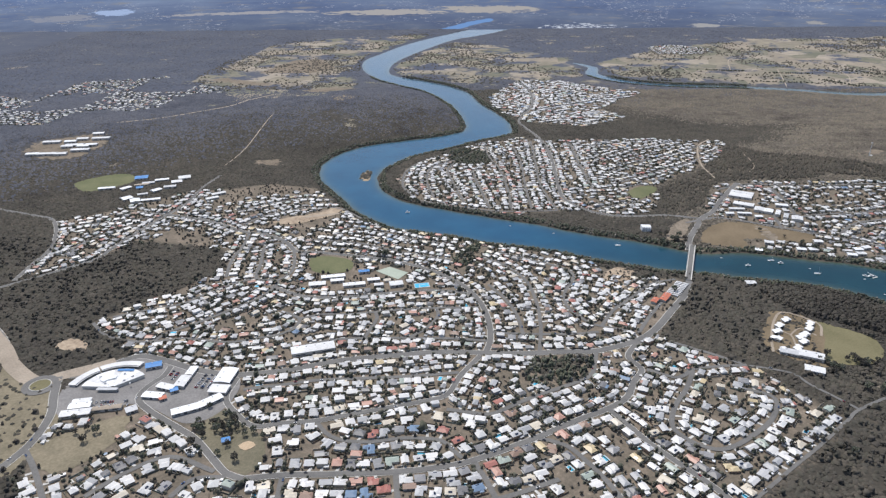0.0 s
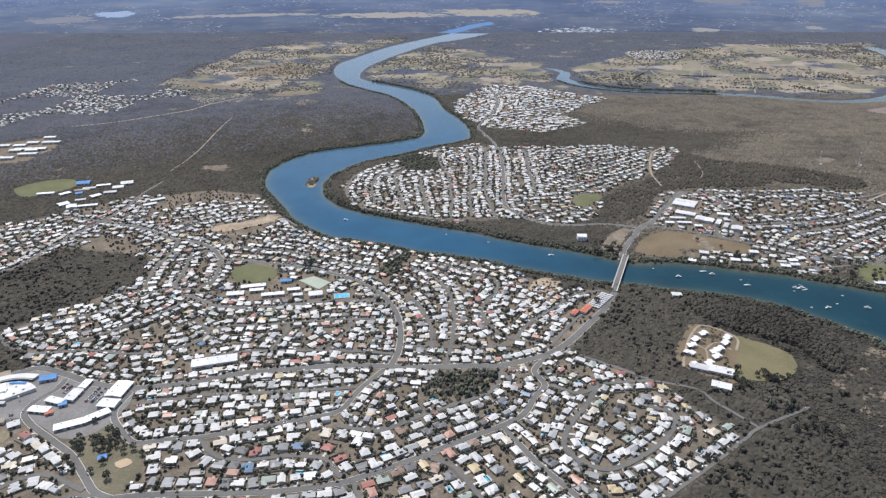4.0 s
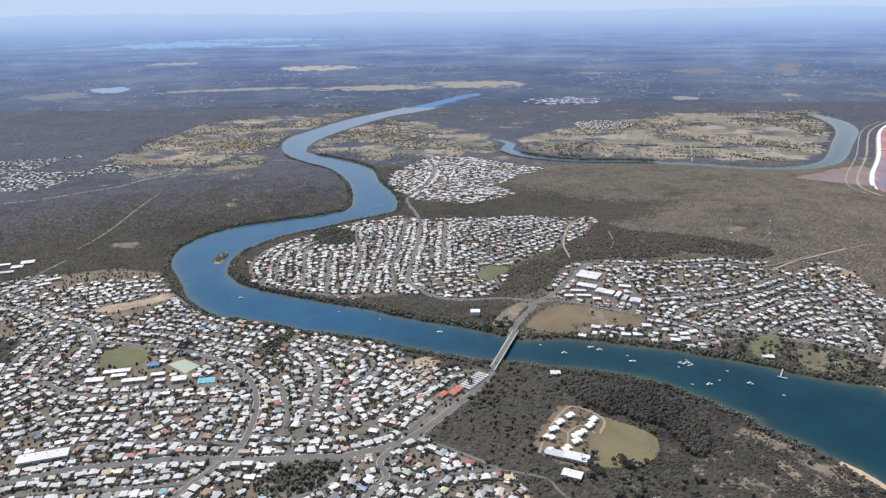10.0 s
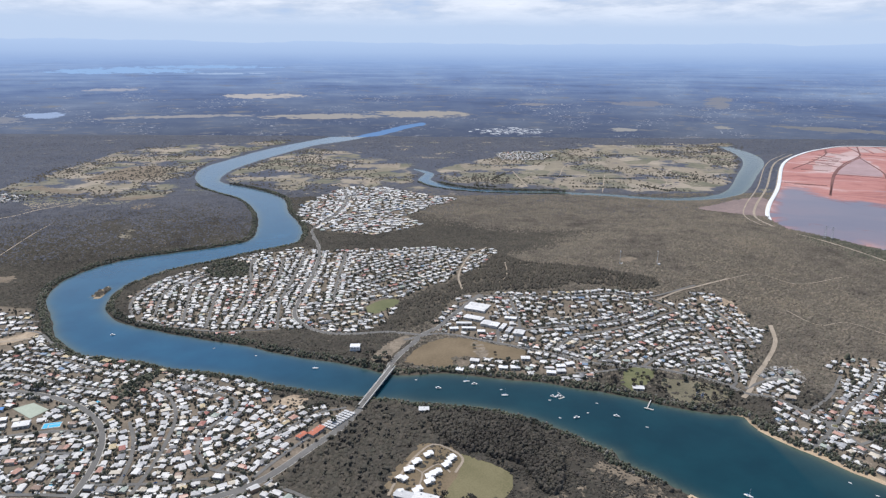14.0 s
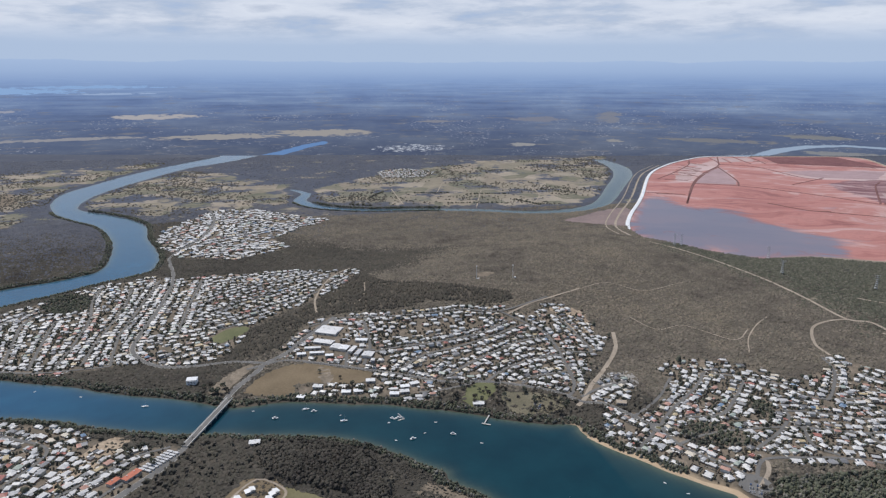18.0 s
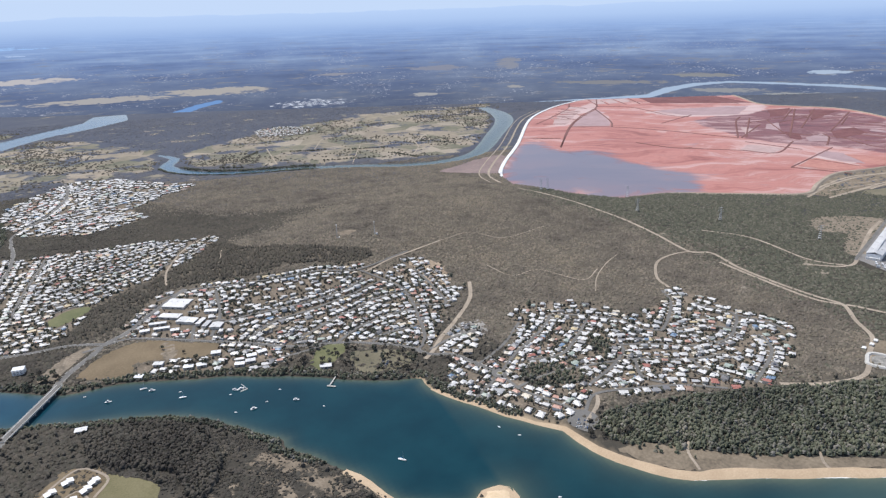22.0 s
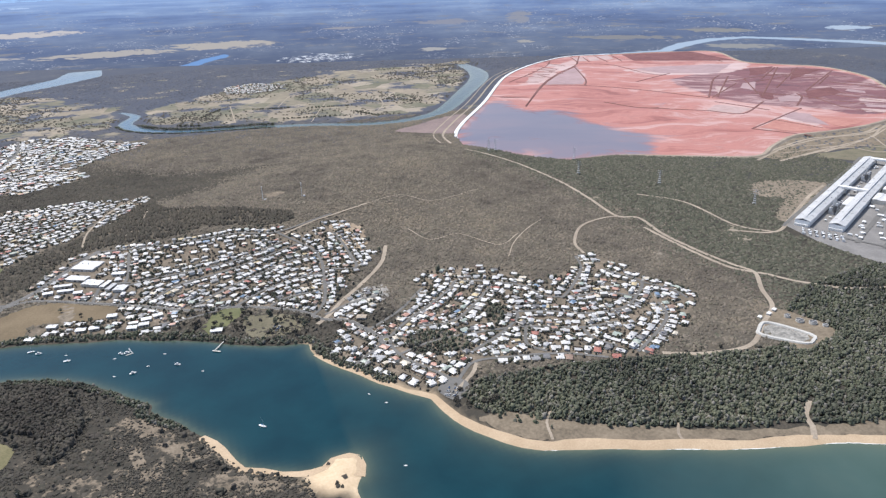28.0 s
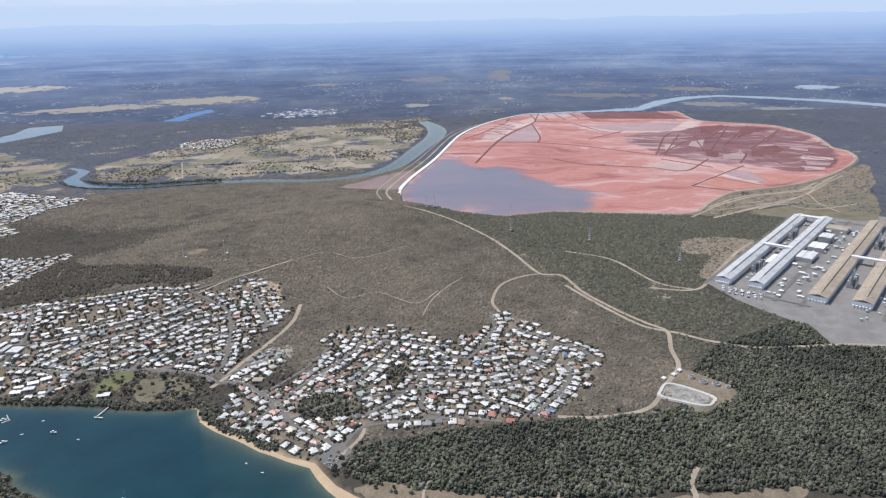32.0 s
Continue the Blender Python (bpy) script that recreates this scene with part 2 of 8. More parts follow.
def bumped(t, b, height, strength, distance):
    n = node(t, "ShaderNodeBump", Strength=strength, Distance=distance)
    t.links.new(height, n.inputs["Height"])
    t.links.new(n.outputs[0], b.inputs["Normal"])


def mottled(name, dark, light, coarse=0.02, fine=0.3, rough=0.9, spec=0.2, amount=0.5, metal=0.0, relief=0.0):
    """A surface that varies between two colours at two sizes (patches, grain)."""
    m, t, b, where = material(name, rough, metal, spec)
    f = maths(t, "ADD", maths(t, "MULTIPLY", noisy(t, where, coarse, 4.0, 0.6), amount), maths(t, "MULTIPLY", noisy(t, where, fine, 3.0, 0.6), 1 - amount))
    t.links.new(ramp(t, f, [(0.34, dark), (0.66, light)]), b.inputs["Base Color"])
    if relief:
        bumped(t, b, noisy(t, where, fine, 3.0), 0.5, relief)
    return m


def by_island(name, stops, rough=0.6, spec=0.3, single=False, grime=0.12, scale=0.5, metal=0.0, patches=0.0):
    """Colours picked piece by piece from a constant ramp, with a little dirt."""
    m, t, b, where = material(name, rough, metal, spec)
    pick = t.nodes.new("ShaderNodeObjectInfo").outputs["Random"] if single else t.nodes.new("ShaderNodeNewGeometry").outputs["Random Per Island"]
    c = ramp(t, pick, stops, True)
    f = maths(t, "MULTIPLY", noisy(t, where, scale, 4.0, 0.65), grime * 2)
    c = blend(t, f, c, (0.16, 0.14, 0.12))
    if patches:
        wide, mid = noisy(t, where, 0.0035, 4.0, 0.6), noisy(t, where, 0.02, 4.0, 0.65)
        tone = ramp(t, maths(t, "ADD", maths(t, "MULTIPLY", wide, 0.5), maths(t, "MULTIPLY", mid, 0.5)), [(0.34, (1 - patches, 1 - patches, 1 - 0.9 * patches)), (0.5, (1, 1, 1)), (0.66, (1 + 0.5 * patches, 1 + 0.42 * patches, 1 + 0.3 * patches))])
        n = t.nodes.new("ShaderNodeMix")
        n.data_type, n.blend_type = "RGBA", "MULTIPLY"
        n.inputs[0].default_value = 1.0
        t.links.new(c, n.inputs[6])
        t.links.new(tone, n.inputs[7])
        c = n.outputs[2]
    t.links.new(c, b.inputs["Base Color"])
    return m


ROOFS = [(0.0, (0.66, 0.65, 0.63)), (0.30, (0.58, 0.575, 0.56)), (0.48, (0.48, 0.48, 0.48)), (0.60, (0.37, 0.375, 0.38)), (0.69, (0.25, 0.25, 0.255)), (0.75, (0.15, 0.15, 0.155)),
         (0.80, (0.58, 0.52, 0.42)), (0.855, (0.36, 0.14, 0.11)), (0.885, (0.46, 0.26, 0.20)), (0.915, (0.27, 0.18, 0.135)), (0.94, (0.34, 0.39, 0.34)), (0.968, (0.15, 0.23, 0.34)), (0.98, (0.52, 0.42, 0.25))]
M_ROOF = by_island("roof_sheet", ROOFS, 0.45, 0.4)
M_ROOF_ONE = by_island("roof_sheet_single", ROOFS, 0.45, 0.4, single=True)
WALLS = [(0.0, (0.62, 0.58, 0.50)), (0.35, (0.48, 0.43, 0.36)), (0.6, (0.34, 0.24, 0.17)), (0.75, (0.66, 0.66, 0.64)), (0.9, (0.30, 0.30, 0.31))]
M_WALL = by_island("house_wall", WALLS, 0.85, 0.2)
M_WALL_ONE = by_island("house_wall_single", WALLS, 0.85, 0.2, single=True)
LEAF = [(0.0, (0.054, 0.053, 0.045)), (0.2, (0.061, 0.057, 0.048)), (0.4, (0.048, 0.048, 0.039)), (0.6, (0.066, 0.060, 0.051)), (0.75, (0.051, 0.052, 0.041)), (0.88, (0.074, 0.067, 0.056))]
HILL_LEAF = [(0.0, (0.142, 0.125, 0.100)), (0.2, (0.157, 0.139, 0.110)), (0.4, (0.122, 0.111, 0.088)), (0.6, (0.168, 0.145, 0.118)), (0.75, (0.130, 0.120, 0.091)), (0.88, (0.182, 0.157, 0.128))]
M_HILL = by_island("dry_hill_leaf", HILL_LEAF, 0.9, 0.1, grime=0.2, scale=0.02, patches=0.5)
M_LEAF = by_island("eucalypt_leaf", LEAF, 0.9, 0.1, grime=0.2, scale=0.25, patches=0.35)
DEEP = [(0.0, (0.076, 0.090, 0.062)), (0.25, (0.100, 0.110, 0.080)), (0.48, (0.132, 0.132, 0.108)), (0.64, (0.084, 0.096, 0.068)), (0.80, (0.112, 0.124, 0.084)), (0.93, (0.190, 0.185, 0.165))]
GARDEN = [(0.0, (0.062, 0.070, 0.052)), (0.35, (0.080, 0.086, 0.062)), (0.65, (0.100, 0.102, 0.076)), (0.85, (0.13, 0.124, 0.098))]
M_GARDEN = by_island("garden_leaf", GARDEN, 0.9, 0.1, grime=0.15, scale=0.25)
M_DEEP = by_island("coastal_leaf", DEEP, 0.9, 0.1, grime=0.15, scale=0.25, patches=0.55)
# leaf colours of far woods, with blue distance haze mixed in
HAZED_LEAF = [(0.0, (0.080, 0.090, 0.115)), (0.4, (0.090, 0.098, 0.122)), (0.75, (0.102, 0.109, 0.128))]
M_HAZED = by_island("hazed_leaf", HAZED_LEAF, 0.95, 0.1, grime=0.1, scale=0.05, patches=0.35)
M_BARK = mottled("bark", (0.10, 0.08, 0.06), (0.24, 0.20, 0.16), 0.5, 3.0)
M_ROAD = mottled("asphalt", (0.115, 0.112, 0.108), (0.185, 0.18, 0.17), 0.03, 0.6, 0.9)
M_TRACK = mottled("dirt_track", (0.22, 0.185, 0.145), (0.40, 0.34, 0.27), 0.02, 0.4)
M_CONCRETE = mottled("concrete", (0.40, 0.39, 0.36), (0.56, 0.55, 0.52), 0.05, 0.8)
M_SAND = mottled("sand", (0.37, 0.275, 0.18), (0.52, 0.405, 0.28), 0.02, 0.5)
GROUND = {
    "green": mottled("lawn", (0.092, 0.105, 0.050), (0.17, 0.168, 0.09), 0.02, 0.4),
    "grass": mottled("dry_lawn", (0.120, 0.112, 0.058), (0.205, 0.182, 0.105), 0.015, 0.4),
    "straw": mottled("straw_grass", (0.14, 0.125, 0.080), (0.36, 0.31, 0.21), 0.02, 0.12),
    "brown": mottled("brown_grass", (0.122, 0.095, 0.060), (0.215, 0.167, 0.108), 0.015, 0.3),
    "scrubby": mottled("thin_grass", (0.105, 0.098, 0.066), (0.20, 0.178, 0.125), 0.02, 0.3),
    "fawn": mottled("fawn_grass", (0.135, 0.12, 0.082), (0.26, 0.222, 0.155), 0.02, 0.25),
    "dirt": mottled("bare_earth", (0.20, 0.15, 0.105), (0.47, 0.38, 0.28), 0.025, 0.15),
    "rust": mottled("rust_earth", (0.22, 0.12, 0.08), (0.42, 0.26, 0.17), 0.02, 0.2),
    "gravel": mottled("gravel", (0.16, 0.152, 0.14), (0.36, 0.34, 0.31), 0.012, 0.2),
    "asphalt": mottled("car_park", (0.15, 0.145, 0.14), (0.26, 0.25, 0.24), 0.03, 0.4),
    "sandy": mottled("sandy_ground", (0.10, 0.085, 0.066), (0.30, 0.25, 0.19), 0.06, 0.25),
    "dune": mottled("dune_scrub", (0.115, 0.095, 0.070), (0.25, 0.205, 0.150), 0.03, 0.2),
    "pinkmud": mottled("pink_mud", (0.16, 0.125, 0.12), (0.27, 0.205, 0.19), 0.01, 0.1),
}


def ground_material():
    m, t, b, where = material("ground", 0.95, 0, 0.1)

    def zone(name):
        n = t.nodes.new("ShaderNodeAttribute")
        n.attribute_name = name
        return n.outputs["Fac"]
    big, mid, fine = noisy(t, where, 0.004, 5.0, 0.6), noisy(t, where, 0.03, 4.0, 0.6), noisy(t, where, 0.25, 3.0, 0.6)
    both = maths(t, "ADD", maths(t, "MULTIPLY", mid, 0.55), maths(t, "MULTIPLY", fine, 0.45))
    wood = ramp(t, both, [(0.3, (0.046, 0.043, 0.037)), (0.52, (0.060, 0.055, 0.046)), (0.76, (0.118, 0.100, 0.078))])
    town = ramp(t, both, [(0.3, (0.092, 0.082, 0.064)), (0.46, (0.150, 0.128, 0.100)), (0.58, (0.205, 0.168, 0.130)), (0.72, (0.34, 0.285, 0.225))])
    # far ground: mottled woods and fields, distance haze painted in as blue
    hazed_ground = ramp(t, maths(t, "ADD", maths(t, "MULTIPLY", big, 0.6), maths(t, "MULTIPLY", mid, 0.4)), [(0.36, (0.070, 0.080, 0.108)), (0.54, (0.082, 0.091, 0.116)), (0.68, (0.108, 0.112, 0.122)), (0.82, (0.20, 0.185, 0.165))])
    hill = ramp(t, both, [(0.3, (0.082, 0.074, 0.061)), (0.52, (0.112, 0.098, 0.079)), (0.76, (0.175, 0.145, 0.110))])
    sand = ramp(t, both, [(0.3, (0.48, 0.36, 0.23)), (0.7, (0.66, 0.53, 0.37))])
    c = blend(t, zone("open"), blend(t, zone("hill"), wood, hill), hazed_ground)
    ragged = maths(t, "MULTIPLY_ADD", maths(t, "SUBTRACT", noisy(t, where, 0.0055, 6.0, 0.68), 0.5), 3.4, zone("dry"))
    straw = ramp(t, maths(t, "ADD", maths(t, "MULTIPLY", noisy(t, where, 0.006, 4.0, 0.6), 0.6), maths(t, "MULTIPLY", mid, 0.4)), [(0.36, (0.115, 0.112, 0.092)), (0.5, (0.195, 0.178, 0.140)), (0.64, (0.31, 0.268, 0.21))])
    cells = node(t, "ShaderNodeTexVoronoi", Scale=0.0075)
    cells.feature = "F1"
    t.links.new(where, cells.inputs["Vector"])
    field = ramp(t, maths(t, "FRACT", maths(t, "MULTIPLY", cells.outputs["Color"], 7.3)), [(0.0, (0.125, 0.132, 0.092)), (0.22, (0.25, 0.22, 0.165)), (0.45, (0.17, 0.168, 0.122)), (0.62, (0.31, 0.262, 0.205)), (0.84, (0.40, 0.345, 0.28))], True)
    straw = blend(t, 0.5, straw, field)
    c = blend(t, maths(t, "MULTIPLY", maths(t, "SUBTRACT", ragged, 0.42), 5.0, clamp=True), c, straw)
    thin = maths(t, "MULTIPLY_ADD", maths(t, "SUBTRACT", noisy(t, where, 0.06, 4.0, 0.7), 0.5), 2.8, zone("bare"))
    c = blend(t, maths(t, "MULTIPLY", maths(t, "SUBTRACT", thin, 0.5), 4.0, clamp=True), c, ramp(t, both, [(0.3, (0.11, 0.092, 0.070)), (0.55, (0.20, 0.165, 0.125)), (0.75, (0.33, 0.275, 0.21))]))
    c = blend(t, zone("town"), c, town)
    c = blend(t, zone("sand"), c, sand)
    t.links.new(c, b.inputs["Base Color"])
    return m


def water_material():
    m, t, b, where = material("river_water", 0.16, 0, 0.2)
    n = t.nodes.new("ShaderNodeAttribute")
    n.attribute_name = "shallow"
    sea = t.nodes.new("ShaderNodeAttribute")
    sea.attribute_name = "sea"
    streak = noisy(t, where, 0.012, 4.0, 0.6)
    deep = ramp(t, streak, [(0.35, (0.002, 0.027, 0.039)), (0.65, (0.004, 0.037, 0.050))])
    # upstream, the sky's blue reflection is put into the base colour
    sky_tint = t.nodes.new("ShaderNodeAttribute")
    sky_tint.attribute_name = "sky_tint"
    deep = blend(t, sky_tint.outputs["Fac"], deep, ramp(t, streak, [(0.35, (0.008, 0.062, 0.125)), (0.65, (0.012, 0.078, 0.150))]))
    shoal = ramp(t, noisy(t, where, 0.004, 4.0, 0.6), [(0.36, (0.050, 0.088, 0.076)), (0.5, (0.062, 0.104, 0.092)), (0.64, (0.086, 0.124, 0.104))])
    deep = blend(t, sea.outputs["Fac"], deep, shoal)
    c = blend(t, n.outputs["Fac"], deep, (0.11, 0.13, 0.09))
    t.links.new(c, b.inputs["Base Color"])
    bumped(t, b, noisy(t, where, 0.35, 3.0), 0.25, 0.25)
    return m


def mud_material():
    m, t, b, where = material("red_mud", 0.55, 0, 0.35)

    def zone(name, low, gain):
        n = t.nodes.new("ShaderNodeAttribute")
        n.attribute_name = name
        ragged = maths(t, "MULTIPLY_ADD", maths(t, "SUBTRACT", edge, 0.5), 2.4, n.outputs["Fac"])
        return maths(t, "MULTIPLY", maths(t, "SUBTRACT", ragged, low), gain, clamp=True)
    warp = t.nodes.new("ShaderNodeVectorMath")
    warp.operation = "MULTIPLY_ADD"
    lift = node(t, "ShaderNodeTexNoise", Scale=0.0022, Detail=3.0)
    t.links.new(where, lift.inputs["Vector"])
    t.links.new(lift.outputs["Color"], warp.inputs[0])
    warp.inputs[1].default_value = (560, 560, 0)
    t.links.new(where, warp.inputs[2])
    turned = node(t, "ShaderNodeMapping", Rotation=(0, 0, 0.5))
    t.links.new(warp.outputs[0], turned.inputs["Vector"])
    turned = turned.outputs[0]
    edge = noisy(t, stretched(t, turned, (0.004, 0.010, 0.0)), 1.0, 6.0, 0.68)
    wide = noisy(t, stretched(t, turned, (0.0013, 0.0036, 0.0)), 1.0, 6.0, 0.62)
    fine = noisy(t, stretched(t, turned, (0.006, 0.019, 0.0)), 1.0, 5.0, 0.68)
    f = maths(t, "ADD", maths(t, "MULTIPLY", wide, 0.62), maths(t, "MULTIPLY", fine, 0.38))
    f = maths(t, "MULTIPLY_ADD", maths(t, "SUBTRACT", f, 0.5), 3.3, 0.5)
    red = ramp(t, f, [(0.12, (0.24, 0.085, 0.072)), (0.30, (0.34, 0.135, 0.112)), (0.44, (0.42, 0.185, 0.155)), (0.54, (0.36, 0.155, 0.13)), (0.64, (0.445, 0.245, 0.215)), (0.78, (0.475, 0.315, 0.29)), (0.92, (0.38, 0.17, 0.145))])
    bays = node(t, "ShaderNodeTexVoronoi", Scale=1.0)
    bays.distance = "MANHATTAN"
    t.links.new(stretched(t, turned, (0.0042, 0.010, 0.0)), bays.inputs["Vector"])
    fd = maths(t, "MULTIPLY_ADD", maths(t, "SUBTRACT", bays.outputs["Color"], 0.5), 0.45, f)
    dark = ramp(t, fd, [(0.15, (0.105, 0.038, 0.044)), (0.4, (0.20, 0.080, 0.082)), (0.55, (0.145, 0.056, 0.060)), (0.7, (0.29, 0.17, 0.165)), (0.88, (0.42, 0.30, 0.29))])
    pale = ramp(t, f, [(0.15, (0.40, 0.24, 0.215)), (0.45, (0.47, 0.34, 0.32)), (0.8, (0.52, 0.40, 0.385))])
    pond = ramp(t, wide, [(0.36, (0.120, 0.110, 0.150)), (0.5, (0.145, 0.125, 0.160)), (0.64, (0.18, 0.135, 0.16))])
    c = blend(t, zone("dark", 0.45, 4.0), red, dark)
    c = blend(t, zone("pale", 0.5, 4.0), c, pale)
    wet = zone("pond", 0.24, 2.0)
    c = blend(t, wet, c, pond)
    t.links.new(c, b.inputs["Base Color"])
    t.links.new(maths(t, "MULTIPLY_ADD", wet, -0.3, 0.6), b.inputs["Roughness"])
    return m


M_MUD = mud_material()
M_GROUND, M_WATER = ground_material(), water_material()
M_WHITE = mottled("white_paint", (0.64, 0.64, 0.63), (0.78, 0.78, 0.77), 0.1, 1.0, 0.5)
M_SHEET = mottled("white_roof_sheet", (0.46, 0.46, 0.455), (0.72, 0.72, 0.71), 0.03, 0.4, 0.5, 0.3)
M_GREY = mottled("grey_steel_sheet", (0.38, 0.385, 0.39), (0.54, 0.545, 0.55), 0.03, 0.4, 0.55, 0.25)
M_PALE = mottled("pale_steel_sheet", (0.62, 0.63, 0.64), (0.78, 0.79, 0.79), 0.03, 0.4, 0.45, 0.4)
M_RUSTY = mottled("weathered_roof", (0.25, 0.21, 0.17), (0.43, 0.36, 0.28), 0.02, 0.2, 0.7)
M_DARK = mottled("dark_steel", (0.06, 0.06, 0.065), (0.14, 0.14, 0.14), 0.1, 0.8, 0.6)
M_BLUE = mottled("blue_roof", (0.06, 0.18, 0.42), (0.10, 0.26, 0.52), 0.05, 0.6, 0.5)
M_RED = mottled("terracotta_roof", (0.36, 0.11, 0.07), (0.52, 0.20, 0.13), 0.05, 0.6, 0.7)
M_GLASS = mottled("dark_window", (0.03, 0.04, 0.05), (0.06, 0.07, 0.09), 0.2, 1.0, 0.15, 0.6)
# ---- the plan: shores, districts, streets, in metres ----
SHORE_SOUTH = [(782, 6448), (622, 6291), (422, 5771), (170, 5296), (-111, 4804), (-282, 4446), (-410, 4050), (-476, 3792), (-449, 3513), (-354, 3255), (-236, 3091), (-143, 2990), (-75, 2873), (-5, 2684), (27, 2528), (45, 2381), (38, 2285), (-31, 2219), (-126, 2171), (-247, 2114), (-311, 2059), (-360, 1973), (-379, 1889), (-371, 1806), (-344, 1728), (-284, 1619), (-234, 1524), (-184, 1460), (-131, 1414), (-65, 1389), (-2, 1369), (63, 1337), (135, 1314), (204, 1293), (263, 1261), (319, 1233), (383, 1210), (445, 1189), (507, 1182), (556, 1160), (606, 1154), (644, 1140), (701, 1119), (743, 1088), (782, 1053), (817, 1014), (843, 983)]
SHORE_SPIT = [(839, 972), (875, 929), (914, 875), (938, 836), (953, 803), (963, 782), (1009, 755), (1044, 741), (1062, 745), (1075, 758), (1100, 757), (1113, 749), (1112, 731), (1103, 709), (1095, 689)] + [(1092, 600), (1060, 300), (1000, -500), (900, -3000)]
SHORE_NORTH = [(766, 6138), (608, 5769), (425, 5255), (229, 4920), (17, 4655), (-124, 4316), (-239, 3982), (-307, 3695), (-312, 3445), (-260, 3322), (-133, 3205), (-11, 3070), (69, 2924), (109, 2729), (154, 2585), (196, 2437), (206, 2336), (200, 2250), (151, 2198), (87, 2155), (14, 2085), (-58, 2030), (-124, 1973), (-176, 1889), (-201, 1829), (-200, 1742), (-176, 1661), (-136, 1604), (-88, 1567), (-14, 1530), (72, 1487), (125, 1466), (190, 1438), (255, 1400), (329, 1366), (399, 1336), (445, 1315), (483, 1288), (511, 1277), (577, 1279), (632, 1273), (684, 1254), (747, 1239), (807, 1219)]
SHORE_BEACH = [(847, 1200), (894, 1179), (950, 1148), (985, 1123), (1041, 1098), (1089, 1084), (1101, 1076), (1098, 1058), (1117, 1012), (1156, 956), (1187, 911), (1217, 871), (1249, 839), (1255, 805), (1261, 775), (1278, 741), (1307, 701), (1348, 668), (1407, 647), (1586, 573), (1659, 550), (1733, 526), (1810, 490)] + [(2300, 270), (3500, -100), (6000, -500), (9000, -3000)]
CREEK = [(2775, 4504), (2730, 4150), (2601, 3816), (2342, 3406), (2148, 3104), (2013, 2942), (1839, 2862), (1654, 2869), (1470, 2953), (1228, 3026), (980, 3061), (836, 3123), (740, 3214), (680, 3372), (719, 3552), (648, 3689)]
CREEK_WIDTH = [80, 110, 120, 110, 100, 95, 85, 75, 70, 65, 60, 60, 60, 70, 60, 30]
ISLET = [(-251, 1765), (-253, 1809), (-236, 1845), (-222, 1826), (-225, 1773), (-236, 1744)]
URBAN = {}
URBAN['tannum_west'] = [(-457, 497), (-527, 638), (-528, 668), (-535, 729), (-564, 799), (-517, 799), (-541, 848), (-497, 894), (-534, 927), (-610, 990), (-518, 1091), (-445, 1190), (-482, 1293), (-616, 1317), (-682, 1329), (-729, 1224), (-803, 1174), (-829, 1161), (-850, 1323), (-908, 1446), (-816, 1517), (-683, 1643), (-587, 1663), (-480, 1707), (-355, 1677), (-257, 1504), (-209, 1443), (-96, 499)]
URBAN['tannum_east'] = [(-96, 499), (-209, 1443), (-128, 1402), (-2, 1363), (117, 1307), (270, 1238), (330, 1154), (430, 1149), (432, 1102), (325, 926), (360, 909), (433, 848), (521, 730), (443, 662), (342, 584), (228, 500)]
URBAN['peninsula'] = [(-150, 1740), (-131, 1843), (-63, 1927), (11, 2020), (96, 2099), (227, 2160), (292, 2120), (441, 2139), (618, 2135), (833, 2034), (754, 1860), (668, 1786), (587, 1720), (513, 1655), (510, 1583), (469, 1504), (431, 1490), (370, 1463), (316, 1514), (218, 1497), (121, 1489), (-16, 1541), (-96, 1593)]
URBAN['shops'] = [(148, 2783), (307, 3158), (487, 3152), (633, 2992), (791, 2868), (662, 2731), (566, 2587), (620, 2426), (440, 2299), (268, 2378), (171, 2566)]
URBAN['centre'] = [(597, 1499), (660, 1630), (733, 1651), (883, 1615), (990, 1628), (1123, 1603), (1181, 1555), (1269, 1608), (1321, 1543), (1293, 1422), (1329, 1413), (1240, 1315), (1170, 1211), (1273, 1241), (1261, 1169), (1210, 1116), (1160, 1134), (1131, 1181), (994, 1263), (911, 1287), (793, 1254), (758, 1387), (620, 1450)]
URBAN['point'] = [(1355, 1239), (1419, 1284), (1525, 1220), (1584, 1124), (1679, 1154), (1736, 1206), (1783, 1143), (1782, 1058), (1851, 976), (1751, 871), (1617, 800), (1524, 838), (1401, 880), (1349, 901), (1306, 852), (1255, 845), (1170, 943), (1131, 1035), (1165, 1112), (1261, 1072), (1325, 1140)]
URBAN['riverside'] = [(625, 1261), (626, 1328), (756, 1318), (907, 1263), (870, 1220), (820, 1219), (724, 1239)]
URBAN['far_west'] = [(-2110, 2947), (-1700, 2746), (-1722, 3159), (-1353, 3293), (-988, 2985), (-897, 2669), (-1008, 2553), (-1170, 2528), (-1312, 2302), (-1680, 2292)]
URBAN['west_yard'] = [(-1294, 1963), (-1329, 2088), (-1156, 2181), (-1075, 2072), (-1093, 1938), (-1154, 1894)]
URBAN['meadow_estate'] = [(1171, 4216), (1347, 4310), (1518, 4135), (1402, 3937), (1158, 3944)]
STREETS = []
TRACKS = []
